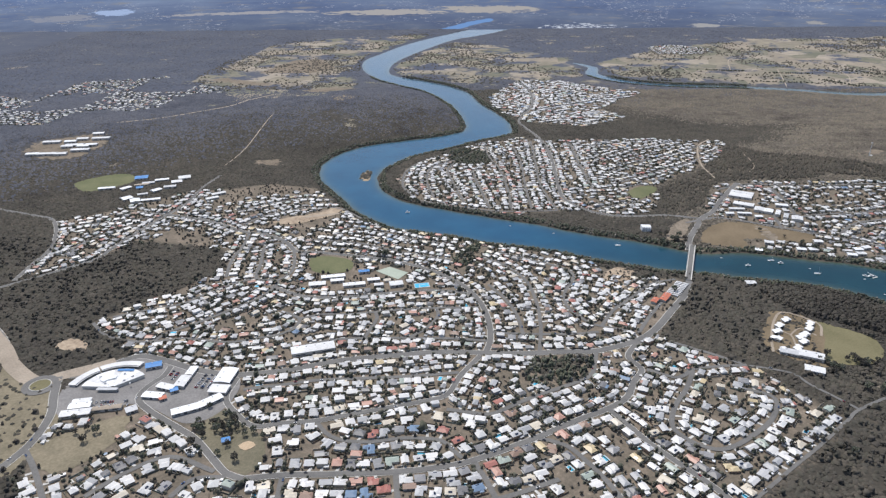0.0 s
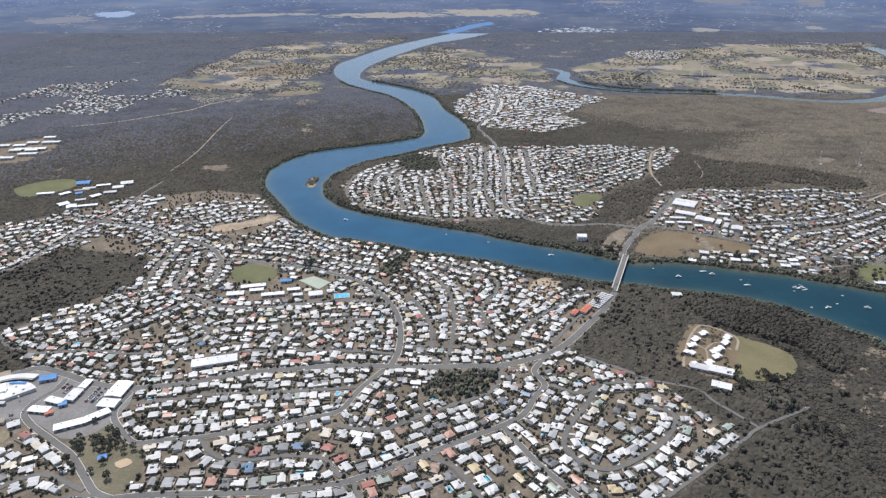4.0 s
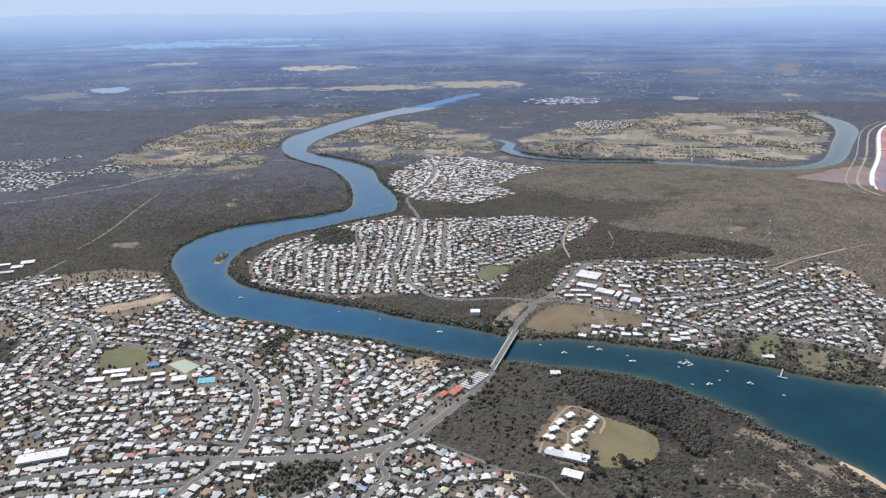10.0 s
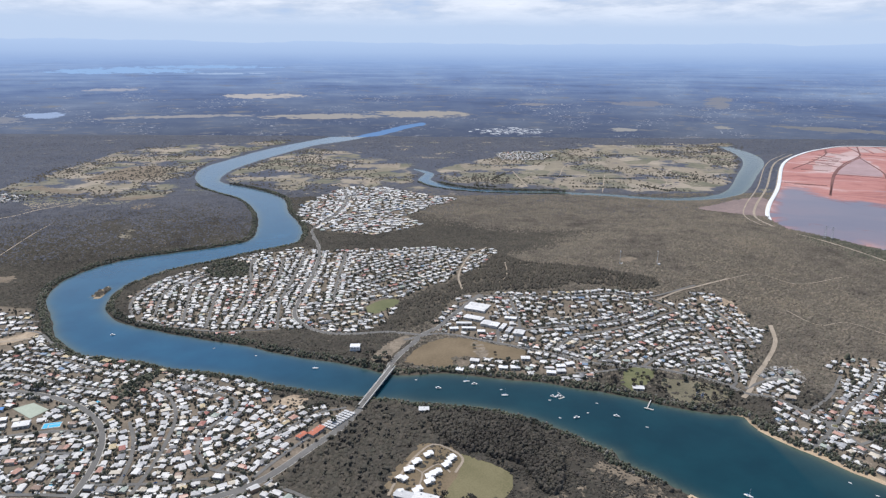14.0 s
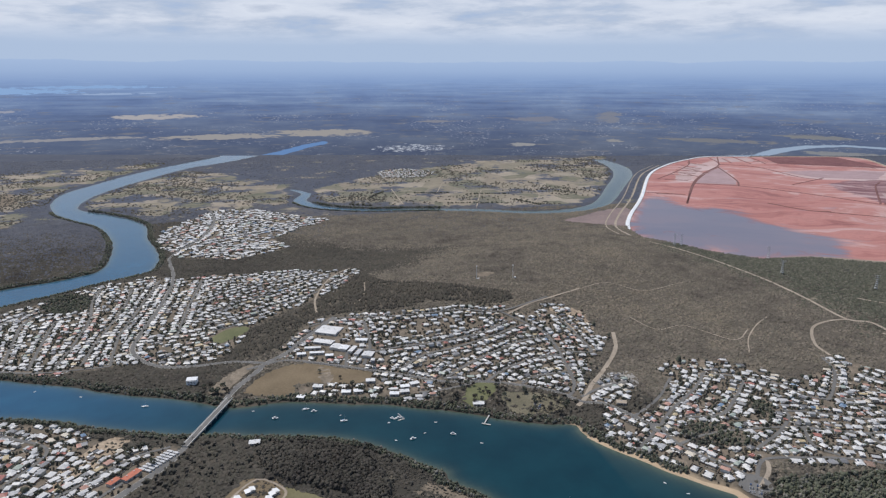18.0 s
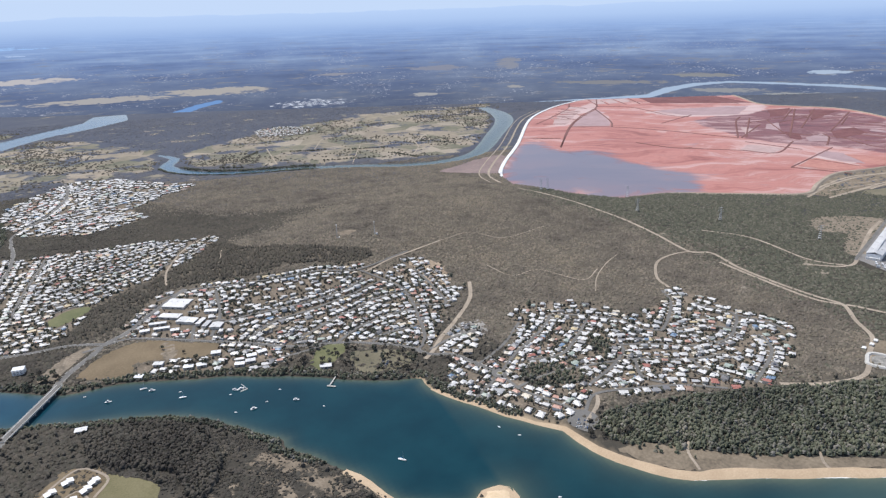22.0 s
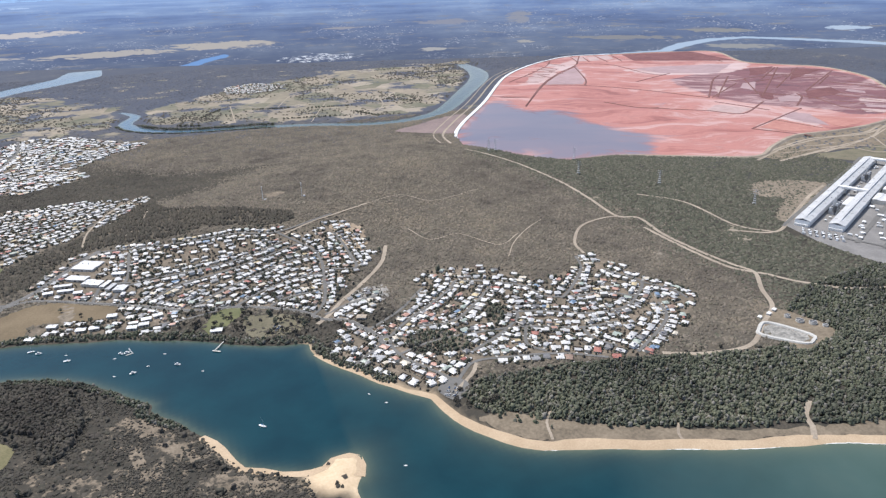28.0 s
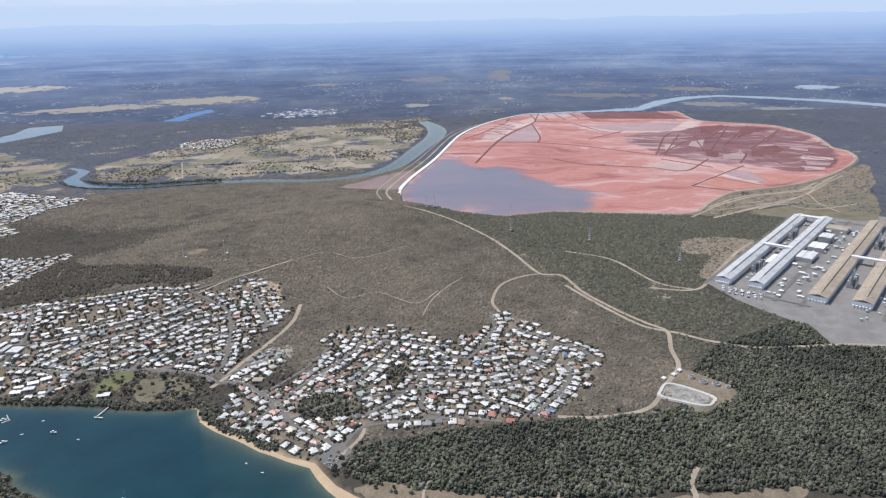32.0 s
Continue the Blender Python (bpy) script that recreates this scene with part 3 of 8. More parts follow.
STREETS.append((15, [(-810, 1009), (-731, 936), (-679, 871), (-617, 823), (-583, 829), (-538, 841), (-518, 863), (-485, 886), (-435, 871), (-393, 852), (-337, 836), (-296, 837), (-239, 847), (-174, 868), (-89, 882), (-20, 891), (50, 888), (111, 886), (172, 890), (215, 890), (262, 906), (303, 929), (336, 965), (376, 1023), (419, 1088), (449, 1154)]))
STREETS.append((15, [(489, 1289), (507, 1340), (540, 1398), (567, 1449), (609, 1490), (655, 1562), (722, 1647)]))
STREETS.append((12, [(567, 1449), (494, 1473), (431, 1471), (369, 1476), (316, 1514), (277, 1585), (275, 1680), (284, 1809), (290, 1931), (290, 2071), (274, 2198), (251, 2303), (241, 2417), (309, 2638), (330, 2904), (294, 3158)]))
STREETS.append((12, [(50, 888), (59, 929), (59, 983), (52, 1032), (43, 1064), (24, 1109), (-2, 1144), (-46, 1187), (-115, 1227), (-186, 1249), (-282, 1272), (-324, 1278), (-359, 1328), (-411, 1368), (-465, 1384), (-513, 1417), (-576, 1452), (-667, 1484), (-742, 1502)]))
STREETS.append((10, [(41, 880), (10, 828), (-10, 782), (-45, 767), (-80, 757), (-140, 740), (-183, 728), (-228, 723), (-264, 717), (-293, 741), (-320, 778), (-318, 826)]))
STREETS.append((9, [(-301, 798), (-247, 808), (-200, 818), (-126, 822), (-68, 826), (-27, 831), (8, 836)]))
STREETS.append((8, [(-183, 726), (-168, 705), (-148, 691), (-111, 686), (-61, 693), (-17, 688), (-3, 672), (10, 655)]))
STREETS.append((11, [(-252, 621), (-206, 628), (-139, 630), (-71, 633), (-23, 639), (18, 649), (68, 672), (113, 696), (162, 725), (212, 752), (241, 776), (259, 812), (277, 840), (265, 874), (284, 906), (302, 926)]))
STREETS.append((11, [(-252, 621), (-275, 630), (-300, 656), (-334, 692), (-369, 717), (-420, 753), (-444, 779), (-442, 808), (-429, 833), (-428, 858)]))
STREETS.append((9, [(-10, 750), (20, 744), (51, 740), (91, 765), (124, 784), (194, 822), (210, 854), (219, 887)]))
STREETS.append((10, [(208, 752), (227, 717), (247, 681), (272, 647), (300, 610), (317, 584), (335, 552)]))
STREETS.append((9, [(284, 840), (324, 819), (351, 840), (327, 792), (300, 754), (285, 714), (298, 687), (325, 671), (352, 677), (391, 703), (418, 726), (441, 761), (437, 780), (411, 792)]))
STREETS.append((8, [(351, 840), (391, 847), (434, 851)]))
STREETS.append((8, [(340, 917), (387, 885), (434, 851)]))
STREETS.append((6, [(336, 584), (405, 638), (458, 678), (519, 727), (547, 750), (635, 796)]))
STREETS.append((6, [(434, 851), (492, 832), (505, 807), (529, 775), (547, 750)]))
STREETS.append((14, [(-583, 829), (-567, 785), (-548, 741), (-542, 689), (-549, 652), (-564, 609)]))
STREETS.append((9, [(-540, 668), (-513, 638), (-476, 590), (-451, 550)]))
STREETS.append((9, [(106, 691), (140, 677), (162, 647), (182, 609), (194, 575), (207, 529)]))
STREETS.append((9, [(25, 647), (37, 619), (49, 583), (63, 528)]))
STREETS.append((9, [(-71, 633), (-64, 583), (-56, 528)]))
STREETS.append((9, [(-206, 628), (-203, 583), (-196, 527)]))
STREETS.append((9, [(-427, 590), (-398, 628), (-354, 658), (-290, 633)]))
STREETS.append((9, [(-328, 590), (-312, 619), (-273, 624)]))
STREETS.append((9, [(-239, 575), (-157, 579), (-67, 582), (17, 583), (62, 592), (124, 618)]))
STREETS.append((10, [(-338, 1118), (-267, 1079), (-185, 1078), (-125, 1091), (-54, 1101), (-2, 1095), (37, 1081)]))
STREETS.append((8, [(-261, 998), (-225, 1013), (-177, 1014), (-100, 1027), (-22, 1033), (45, 1032)]))
STREETS.append((8, [(-147, 924), (-137, 959), (-129, 1002), (-134, 1019)]))
STREETS.append((8, [(-75, 931), (-44, 963), (-26, 1004), (-30, 1032)]))
STREETS.append((8, [(-235, 914), (-184, 930), (-93, 933), (-2, 930), (55, 922)]))
STREETS.append((8, [(-608, 986), (-572, 950), (-537, 934), (-492, 926), (-432, 936), (-364, 925), (-321, 935), (-279, 950), (-263, 970), (-261, 998), (-290, 1021)]))
STREETS.append((9, [(-484, 927), (-467, 957), (-430, 986), (-394, 1022), (-355, 1063), (-333, 1106), (-333, 1141), (-373, 1150), (-384, 1223), (-394, 1307), (-357, 1322)]))
STREETS.append((8, [(-333, 1141), (-314, 1177), (-319, 1236), (-330, 1278)]))
STREETS.append((8, [(-583, 1005), (-534, 1029), (-482, 1049), (-446, 1091), (-406, 1132), (-373, 1150)]))
STREETS.append((8, [(-434, 1156), (-446, 1232), (-444, 1316), (-449, 1378)]))
STREETS.append((10, [(-859, 1103), (-812, 1149), (-761, 1199), (-724, 1238), (-714, 1294), (-699, 1369), (-681, 1452), (-655, 1562), (-651, 1676), (-633, 1765)]))
STREETS.append((10, [(-1109, 1527), (-988, 1482), (-936, 1460), (-892, 1402), (-846, 1294), (-841, 1212), (-835, 1142)]))
STREETS.append((8, [(-879, 1402), (-826, 1425), (-757, 1445), (-701, 1470)]))
STREETS.append((8, [(-800, 1252), (-789, 1323), (-756, 1385), (-719, 1418)]))
STREETS.append((8, [(-513, 1505), (-444, 1554), (-368, 1593), (-297, 1593)]))
STREETS.append((8, [(-477, 1424), (-427, 1486), (-354, 1523), (-274, 1530), (-212, 1468)]))
STREETS.append((8, [(-229, 1399), (-151, 1376), (-75, 1335), (-14, 1314)]))
STREETS.append((8, [(-294, 1336), (-194, 1315), (-119, 1277), (-48, 1248), (-2, 1234)]))
STREETS.append((8, [(55, 1247), (99, 1212), (136, 1135), (146, 1041), (143, 962), (133, 891)]))
STREETS.append((8, [(66, 1120), (93, 1059), (108, 1001), (112, 945)]))
STREETS.append((8, [(91, 1275), (167, 1227), (218, 1192), (228, 1154), (201, 1083), (198, 1030), (223, 980), (243, 965), (282, 952)]))
STREETS.append((8, [(243, 965), (274, 1019), (320, 1072), (365, 1125), (419, 1149)]))
STREETS.append((8, [(58, 950), (89, 945), (180, 940), (235, 947)]))
STREETS.append((8, [(298, 943), (331, 999), (372, 1061), (418, 1130)]))
STREETS.append((8, [(248, 1508), (230, 1683), (237, 1849), (245, 2015), (249, 2121)]))
STREETS.append((8, [(189, 1521), (189, 1662), (193, 1769), (197, 1910), (188, 2045)]))
STREETS.append((8, [(140, 1514), (142, 1648), (134, 1816), (105, 1965), (102, 2064)]))
STREETS.append((8, [(89, 1523), (69, 1683), (55, 1819)]))
STREETS.append((8, [(29, 1563), (4, 1694), (-13, 1822), (7, 1891)]))
STREETS.append((8, [(-46, 1602), (-69, 1729), (-57, 1841), (15, 1926), (77, 2019)]))
STREETS.append((8, [(-100, 1615), (-130, 1691), (-130, 1799), (-99, 1889), (-42, 1967)]))
STREETS.append((8, [(-80, 1585), (-5, 1548), (104, 1509), (192, 1505), (248, 1508)]))
STREETS.append((8, [(360, 1654), (360, 1803), (364, 1953), (368, 2098)]))
STREETS.append((8, [(285, 1640), (360, 1654), (443, 1665), (507, 1696)]))
STREETS.append((8, [(384, 1746), (473, 1827), (601, 1905), (761, 2013)]))
STREETS.append((8, [(443, 1706), (562, 1780), (674, 1847), (788, 1948)]))
STREETS.append((8, [(366, 1890), (442, 1935), (542, 2008), (701, 2077)]))
STREETS.append((8, [(407, 2053), (545, 2097), (670, 2113)]))
STREETS.append((8, [(342, 1513), (392, 1543), (443, 1556), (483, 1586)]))
STREETS.append((9, [(248, 2458), (333, 2573), (482, 2666), (619, 2764), (765, 2846)]))
STREETS.append((9, [(219, 2684), (343, 2881), (486, 3022), (607, 2968)]))
STREETS.append((9, [(322, 2386), (439, 2449), (605, 2513)]))
STREETS.append((10, [(526, 1427), (599, 1452), (663, 1428), (758, 1377), (830, 1335), (910, 1284), (994, 1263), (1055, 1233), (1112, 1193), (1142, 1147), (1184, 1123), (1230, 1026)]))
STREETS.append((9, [(660, 1614), (732, 1635), (806, 1615), (920, 1599), (1026, 1600), (1116, 1575), (1262, 1633)]))
STREETS.append((9, [(760, 1438), (841, 1455), (937, 1460), (1041, 1482), (1120, 1527)]))
STREETS.append((9, [(787, 1602), (788, 1485), (764, 1395)]))
STREETS.append((9, [(832, 1355), (894, 1406), (980, 1429), (1077, 1469), (1155, 1504)]))
STREETS.append((9, [(912, 1294), (976, 1344), (1045, 1387), (1117, 1425), (1188, 1433)]))
STREETS.append((9, [(995, 1267), (1051, 1312), (1119, 1339), (1178, 1348)]))
STREETS.append((9, [(1057, 1240), (1098, 1264), (1165, 1268)]))
STREETS.append((9, [(1155, 1516), (1182, 1465), (1189, 1403), (1178, 1319), (1164, 1240), (1147, 1195), (1128, 1173)]))
STREETS.append((9, [(1245, 1535), (1254, 1469), (1257, 1399), (1251, 1346), (1190, 1366)]))
STREETS.append((9, [(1148, 1164), (1204, 1190), (1275, 1201)]))
STREETS.append((9, [(727, 1399), (741, 1466), (795, 1455)]))
STREETS.append((9, [(1116, 1575), (1155, 1516)]))
STREETS.append((9, [(853, 1251), (906, 1252), (973, 1267)]))
STREETS.append((8, [(1230, 1026), (1187, 992), (1157, 971)]))
STREETS.append((8, [(1230, 1026), (1237, 970), (1251, 939), (1279, 893), (1296, 858)]))
STREETS.append((8, [(1230, 1026), (1285, 1077), (1340, 1117), (1395, 1161), (1427, 1198)]))
STREETS.append((8, [(1295, 1049), (1361, 1042), (1424, 1089), (1489, 1151)]))
STREETS.append((8, [(1356, 933), (1424, 968), (1480, 1013), (1481, 1037)]))
STREETS.append((8, [(1478, 1034), (1539, 1011), (1601, 974), (1674, 966), (1727, 996), (1772, 1043), (1756, 1078), (1734, 1123)]))
STREETS.append((8, [(1427, 1198), (1495, 1165), (1547, 1119), (1565, 1067), (1616, 1044), (1676, 1034), (1727, 996)]))
STREETS.append((8, [(1475, 973), (1450, 917), (1470, 883)]))
STREETS.append((8, [(1567, 931), (1563, 888), (1587, 852)]))
STREETS.append((8, [(1608, 822), (1673, 862), (1730, 907), (1750, 959)]))
STREETS.append((8, [(1271, 851), (1296, 858), (1341, 900), (1398, 894), (1483, 869), (1553, 826)]))
STREETS.append((8, [(1712, 1200), (1690, 1142), (1632, 1080), (1590, 1045)]))
STREETS.append((8, [(1235, 971), (1298, 989), (1389, 988), (1475, 973), (1567, 931), (1637, 924)]))
STREETS.append((8, [(1202, 1068), (1282, 1121), (1354, 1195)]))
STREETS.append((8, [(1772, 1043), (1808, 991), (1814, 953)]))
TRACKS.append((7, [(1736, 1206), (1748, 1265), (1817, 1347), (1913, 1374), (1977, 1345)]))
TRACKS.append((9, [(1828, 2129), (1885, 2018), (1926, 1889), (1945, 1698), (1940, 1528), (1932, 1376), (1977, 1345), (1969, 1240), (1981, 1133), (2001, 1046), (2015, 995), (1971, 928), (1936, 865), (1872, 821), (1795, 769), (1710, 775), (1642, 803)]))
TRACKS.append((7, [(1131, 1558), (1205, 1602), (1266, 1627), (1364, 1673)]))
TRACKS.append((9, [(1344, 1427), (1310, 1347), (1241, 1261), (1188, 1204), (1153, 1157), (1128, 1133)]))
TRACKS.append((5, [(681, 1690), (685, 1809), (737, 1994), (800, 2085)]))
TRACKS.append((9, [(1951, 1286), (1963, 1161), (1982, 1044), (2008, 1004), (2031, 979), (2066, 922), (2134, 859), (2297, 806), (2359, 773)]))
TRACKS.append((9, [(2136, 1204), (2229, 1156), (2330, 1210), (2513, 1325), (2633, 1385)]))
TRACKS.append((8, [(2086, 1505), (2165, 1407), (2173, 1230), (2229, 1156)]))
TRACKS.append((8, [(-344, 1468), (-268, 1493)]))
TRACKS.append((7, [(1286, 835), (1327, 869), (1347, 897)]))
TRACKS.append((4, [(1394, 733), (1376, 711), (1367, 677)]))
TRACKS.append((4, [(1547, 641), (1533, 622), (1530, 603)]))
TRACKS.append((8, [(1755, 610), (1722, 585), (1713, 565), (1696, 545)]))
TRACKS.append((4, [(-641, 2414), (-630, 2067), (-635, 1928), (-646, 1846)]))
TRACKS.append((9, [(-1153, 2300), (-1006, 2378), (-857, 2551), (-811, 2698), (-730, 2837)]))
TRACKS.append((10, [(-764, 936), (-747, 954), (-731, 936)]))
TRACKS.append((3, [(1420, 1498), (1450, 1416), (1522, 1419), (1582, 1320), (1650, 1360)]))
TRACKS.append((3, [(1364, 1673), (1467, 1709), (1544, 1650), (1694, 1699)]))
TRACKS.append((3, [(1576, 1255), (1621, 1319), (1689, 1382), (1746, 1420)]))
TRACKS.append((3, [(774, 1706), (806, 1758), (823, 1893)]))
TRACKS.append((7, [(756, 3662), (919, 3535), (1154, 3566), (1357, 3394), (1610, 3454), (1867, 3304), (1972, 3114)]))
TRACKS.append((5, [(1154, 3566), (1144, 3138)]))
TRACKS.append((5, [(1610, 3454), (1458, 3005)]))
TRACKS.append((5, [(1871, 3682), (1867, 3304), (1726, 2995)]))
TRACKS.append((5, [(1357, 3394), (1501, 3771), (1714, 3827), (1995, 3652)]))
TRACKS.append((24, [(-792, 981), (-716, 911), (-666, 855), (-608, 815), (-580, 832), (-543, 853), (-517, 871)]))
TRACKS.append((10, [(2687, 1694), (2856, 1772), (3069, 1831), (3313, 1803), (3746, 1989)]))
TRACKS.append((8, [(2943, 1662), (3245, 1745), (3397, 1826), (3565, 1915)]))
TRACKS.append((8, [(2727, 1638), (3043, 1684), (3107, 1584), (3306, 1576)]))
TRACKS.append((4, [(490, 888), (504, 927), (533, 985), (560, 1017), (583, 1004), (603, 974), (588, 938)]))
TRACKS.append((3, [(522, 955), (540, 940), (531, 899)]))
TRACKS.append((3, [(540, 940), (565, 961), (581, 939)]))
TRACKS.append((10, [(2668, 1673), (2874, 1765), (3049, 1811), (3211, 1812), (3337, 1823), (3546, 1925), (3820, 2048)]))
TRACKS.append((7, [(2732, 1642), (2974, 1691), (3245, 1745), (3357, 1792), (3529, 1873), (3665, 1926)]))
TRACKS.append((6, [(2809, 1710), (3086, 1699), (3218, 1574)]))
TRACKS.append((6, [(3197, 1799), (3282, 1777), (3190, 1631), (3152, 1522)]))
TRACKS.append((5, [(2935, 1828), (2984, 1749), (3092, 1752)]))
TRACKS.append((9, [(1826, 2258), (1870, 2456), (1999, 2687), (2262, 3073), (2689, 3754), (3017, 4120)]))
TRACKS.append((5, [(1794, 2278), (1838, 2476), (1967, 2707), (2230, 3093), (2657, 3774), (2985, 4140)]))
GROUNDS = []
GROUNDS.append(('oval_school', 'grass', [(585, 984), (623, 974), (667, 936), (663, 894), (633, 864), (585, 857), (560, 872)]))
GROUNDS.append(('oval_park', 'green', [(-288, 1231), (-278, 1250), (-243, 1250), (-204, 1230), (-200, 1189), (-231, 1174), (-271, 1184)]))
GROUNDS.append(('oval_north', 'green', [(439, 1620), (471, 1662), (510, 1671), (522, 1646), (498, 1613), (457, 1582)]))
GROUNDS.append(('oval_college', 'green', [(-1004, 1708), (-959, 1765), (-897, 1783), (-851, 1738), (-886, 1673), (-947, 1644)]))
GROUNDS.append(('field_brown', 'brown', [(529, 1322), (555, 1385), (601, 1426), (663, 1423), (726, 1386), (773, 1360), (766, 1326), (725, 1320), (626, 1340), (618, 1297)]))
GROUNDS.append(('verge', 'fawn', [(-680, 844), (-623, 832), (-565, 788), (-522, 714), (-529, 665), (-545, 621), (-618, 670)]))
GROUNDS.append(('field_bare', 'sandy', [(672, 1407), (692, 1397), (698, 1342), (679, 1329), (669, 1370)]))
GROUNDS.append(('park_shops', 'scrubby', [(-339, 706), (-304, 753), (-264, 717), (-237, 668), (-248, 630), (-273, 636)]))
GROUNDS.append(('paddock_west', 'fawn', [(-530, 668), (-511, 700), (-451, 741), (-433, 717), (-434, 679), (-474, 630), (-502, 638)]))
GROUNDS.append(('park_river', 'green', [(932, 1216), (974, 1272), (1007, 1244), (968, 1188), (936, 1179)]))
GROUNDS.append(('lawn_boat', 'scrubby', [(1017, 1215), (1106, 1175), (1103, 1128), (1047, 1119), (1002, 1150)]))
GROUNDS.append(('dry_gully', 'dirt', [(282, 1154), (320, 1205), (348, 1184), (324, 1129), (275, 1050), (260, 1072)]))
GROUNDS.append(('dry_bank', 'dirt', [(-13, 1207), (-2, 1276), (46, 1319), (56, 1275), (32, 1234), (20, 1181)]))
GROUNDS.append(('school_ground', 'brown', [(496, 942), (535, 1010), (562, 1020), (602, 983), (564, 872), (546, 849), (490, 888)]))
GROUNDS.append(('shop_ground', 'asphalt', [(-562, 799), (-541, 848), (-488, 894), (-432, 863), (-320, 833), (-314, 759), (-356, 723), (-442, 766), (-529, 735)]))
GROUNDS.append(('bare_camp', 'dirt', [(-633, 916), (-616, 936), (-589, 927), (-583, 906), (-611, 899)]))
GROUNDS.append(('bare_patch', 'dirt', [(1105, 1826), (1165, 1826), (1172, 1790), (1130, 1778)]))
GROUNDS.append(('bare_ridge', 'dirt', [(1246, 1582), (1308, 1547), (1312, 1480), (1262, 1419), (1249, 1502)]))
GROUNDS.append(('beach_scrub', 'dune', [(1293, 757), (1336, 754), (1402, 706), (1504, 650), (1644, 586), (1850, 523), (1825, 504), (1705, 548), (1558, 598), (1418, 655), (1334, 693)]))
GROUNDS.append(('tank_yard', 'dune', [(1866, 824), (1928, 856), (1960, 807), (1964, 750), (1900, 725), (1852, 725)]))
GROUNDS.append(('works_ground', 'asphalt', [(2288, 1183), (2271, 1074), (2289, 933), (2296, 883), (2267, 819), (2349, 766), (2483, 756), (3163, 1207), (3220, 1424), (3087, 1544), (2669, 1378)]))
GROUNDS.append(('works_dirt', 'sandy', [(2453, 1470), (2553, 1478), (2657, 1398), (2541, 1302), (2321, 1197), (2321, 1249), (2444, 1344), (2394, 1384)]))
GROUNDS.append(('dirt_north', 'dirt', [(1254, 1567), (1313, 1583), (1303, 1506), (1253, 1431), (1212, 1490)]))
GROUNDS.append(('caravan', 'gravel', [(1211, 1233), (1283, 1243), (1281, 1190), (1219, 1166)]))
GROUNDS.append(('meadow', 'straw', [(746, 3620), (1092, 4046), (1492, 4321), (1936, 4579), (2511, 4566), (2899, 4675), (2719, 4070), (2231, 3275), (1953, 3004), (1570, 3018), (1084, 3141), (786, 3294)]))
GROUNDS.append(('plain_river', 'straw', [(-307, 3555), (-61, 4371), (219, 4364), (618, 3798), (623, 3289), (436, 3154), (282, 3158), (85, 3092)]))
GROUNDS.append(('dry_plain', 'straw', [(-1209, 3231), (-1125, 4372), (-757, 4740), (-355, 4446), (-439, 3738), (-559, 3428), (-392, 2972), (-552, 2767), (-811, 2698), (-857, 2551), (-971, 2572), (-871, 2752)]))
GROUNDS.append(('bare_streak', 'dirt', [(-1169, 3230), (-1079, 3286), (-820, 3111), (-804, 3045), (-1036, 3143)]))
GROUNDS.append(('bare_streak', 'dirt', [(-652, 2917), (-520, 3000), (-388, 2936), (-568, 2857)]))
GROUNDS.append(('far_field', 'fawn', [(-967, 3375), (-860, 3789), (-715, 3843), (-594, 3562), (-666, 3399)]))
GROUNDS.append(('bare_far', 'rust', [(-506, 2766), (-440, 2787), (-362, 2721), (-441, 2640)]))
GROUNDS.append(('yard_west', 'fawn', [(-1294, 1963), (-1329, 2088), (-1156, 2181), (-1075, 2072), (-1093, 1938), (-1154, 1894)]))
GROUNDS.append(('bare_river', 'fawn', [(-577, 1899), (-499, 1921), (-484, 1855), (-557, 1855)]))
GROUNDS.append(('point_sand', 'sandy', [(794, 970), (832, 959), (880, 884), (857, 891), (828, 916), (807, 945)]))
GROUNDS.append(('point_sand', 'sandy', [(683, 854), (716, 884), (756, 902), (775, 917), (759, 893), (723, 871), (710, 842)]))
GROUNDS.append(('point_sand', 'sandy', [(745, 852), (771, 825), (765, 816), (744, 840)]))
GROUNDS.append(('point_sand', 'sandy', [(817, 894), (835, 883), (840, 842), (855, 811), (847, 782), (834, 788), (831, 822), (822, 856)]))
GROUNDS.append(('point_sand', 'sandy', [(923, 781), (957, 766), (999, 738), (1011, 717), (950, 737), (925, 755)]))
GROUNDS.append(('point_sand', 'sandy', [(915, 878), (934, 853), (944, 824), (964, 777), (953, 778), (928, 822)]))
GROUNDS.append(('point_sand', 'sandy', [(867, 849), (884, 861), (896, 840), (923, 818), (907, 812), (880, 831)]))
GROUNDS.append(('point_sand', 'sandy', [(849, 890), (878, 871), (913, 848), (897, 845), (862, 865)]))
GROUNDS.append(('plain_west', 'straw', [(-1074, 4050), (-681, 4653), (-126, 4942), (-340, 4378), (-494, 3870), (-456, 3478), (-571, 3404), (-815, 3572)]))
GROUNDS.append(('rust_west', 'rust', [(-510, 2369), (-438, 2484), (-344, 2373), (-324, 2255), (-447, 2301)]))
GROUNDS.append(('mud_flat', 'pinkmud', [(1730, 2628), (1838, 2716), (1964, 2799), (2115, 2827), (1997, 2521), (1912, 2469), (1812, 2528)]))
GROUNDS.append(('dam_south', 'dune', [(2697, 1706), (2850, 1792), (3029, 1870), (3213, 1863), (3437, 1884), (3699, 1973), (3961, 2047), (3492, 1674), (3153, 1667), (2892, 1660), (2754, 1642)]))
GROUNDS.append(('yard_east', 'scrubby', [(2875, 1644), (3140, 1655), (3476, 1662), (3170, 1398), (3078, 1479), (2953, 1537)]))
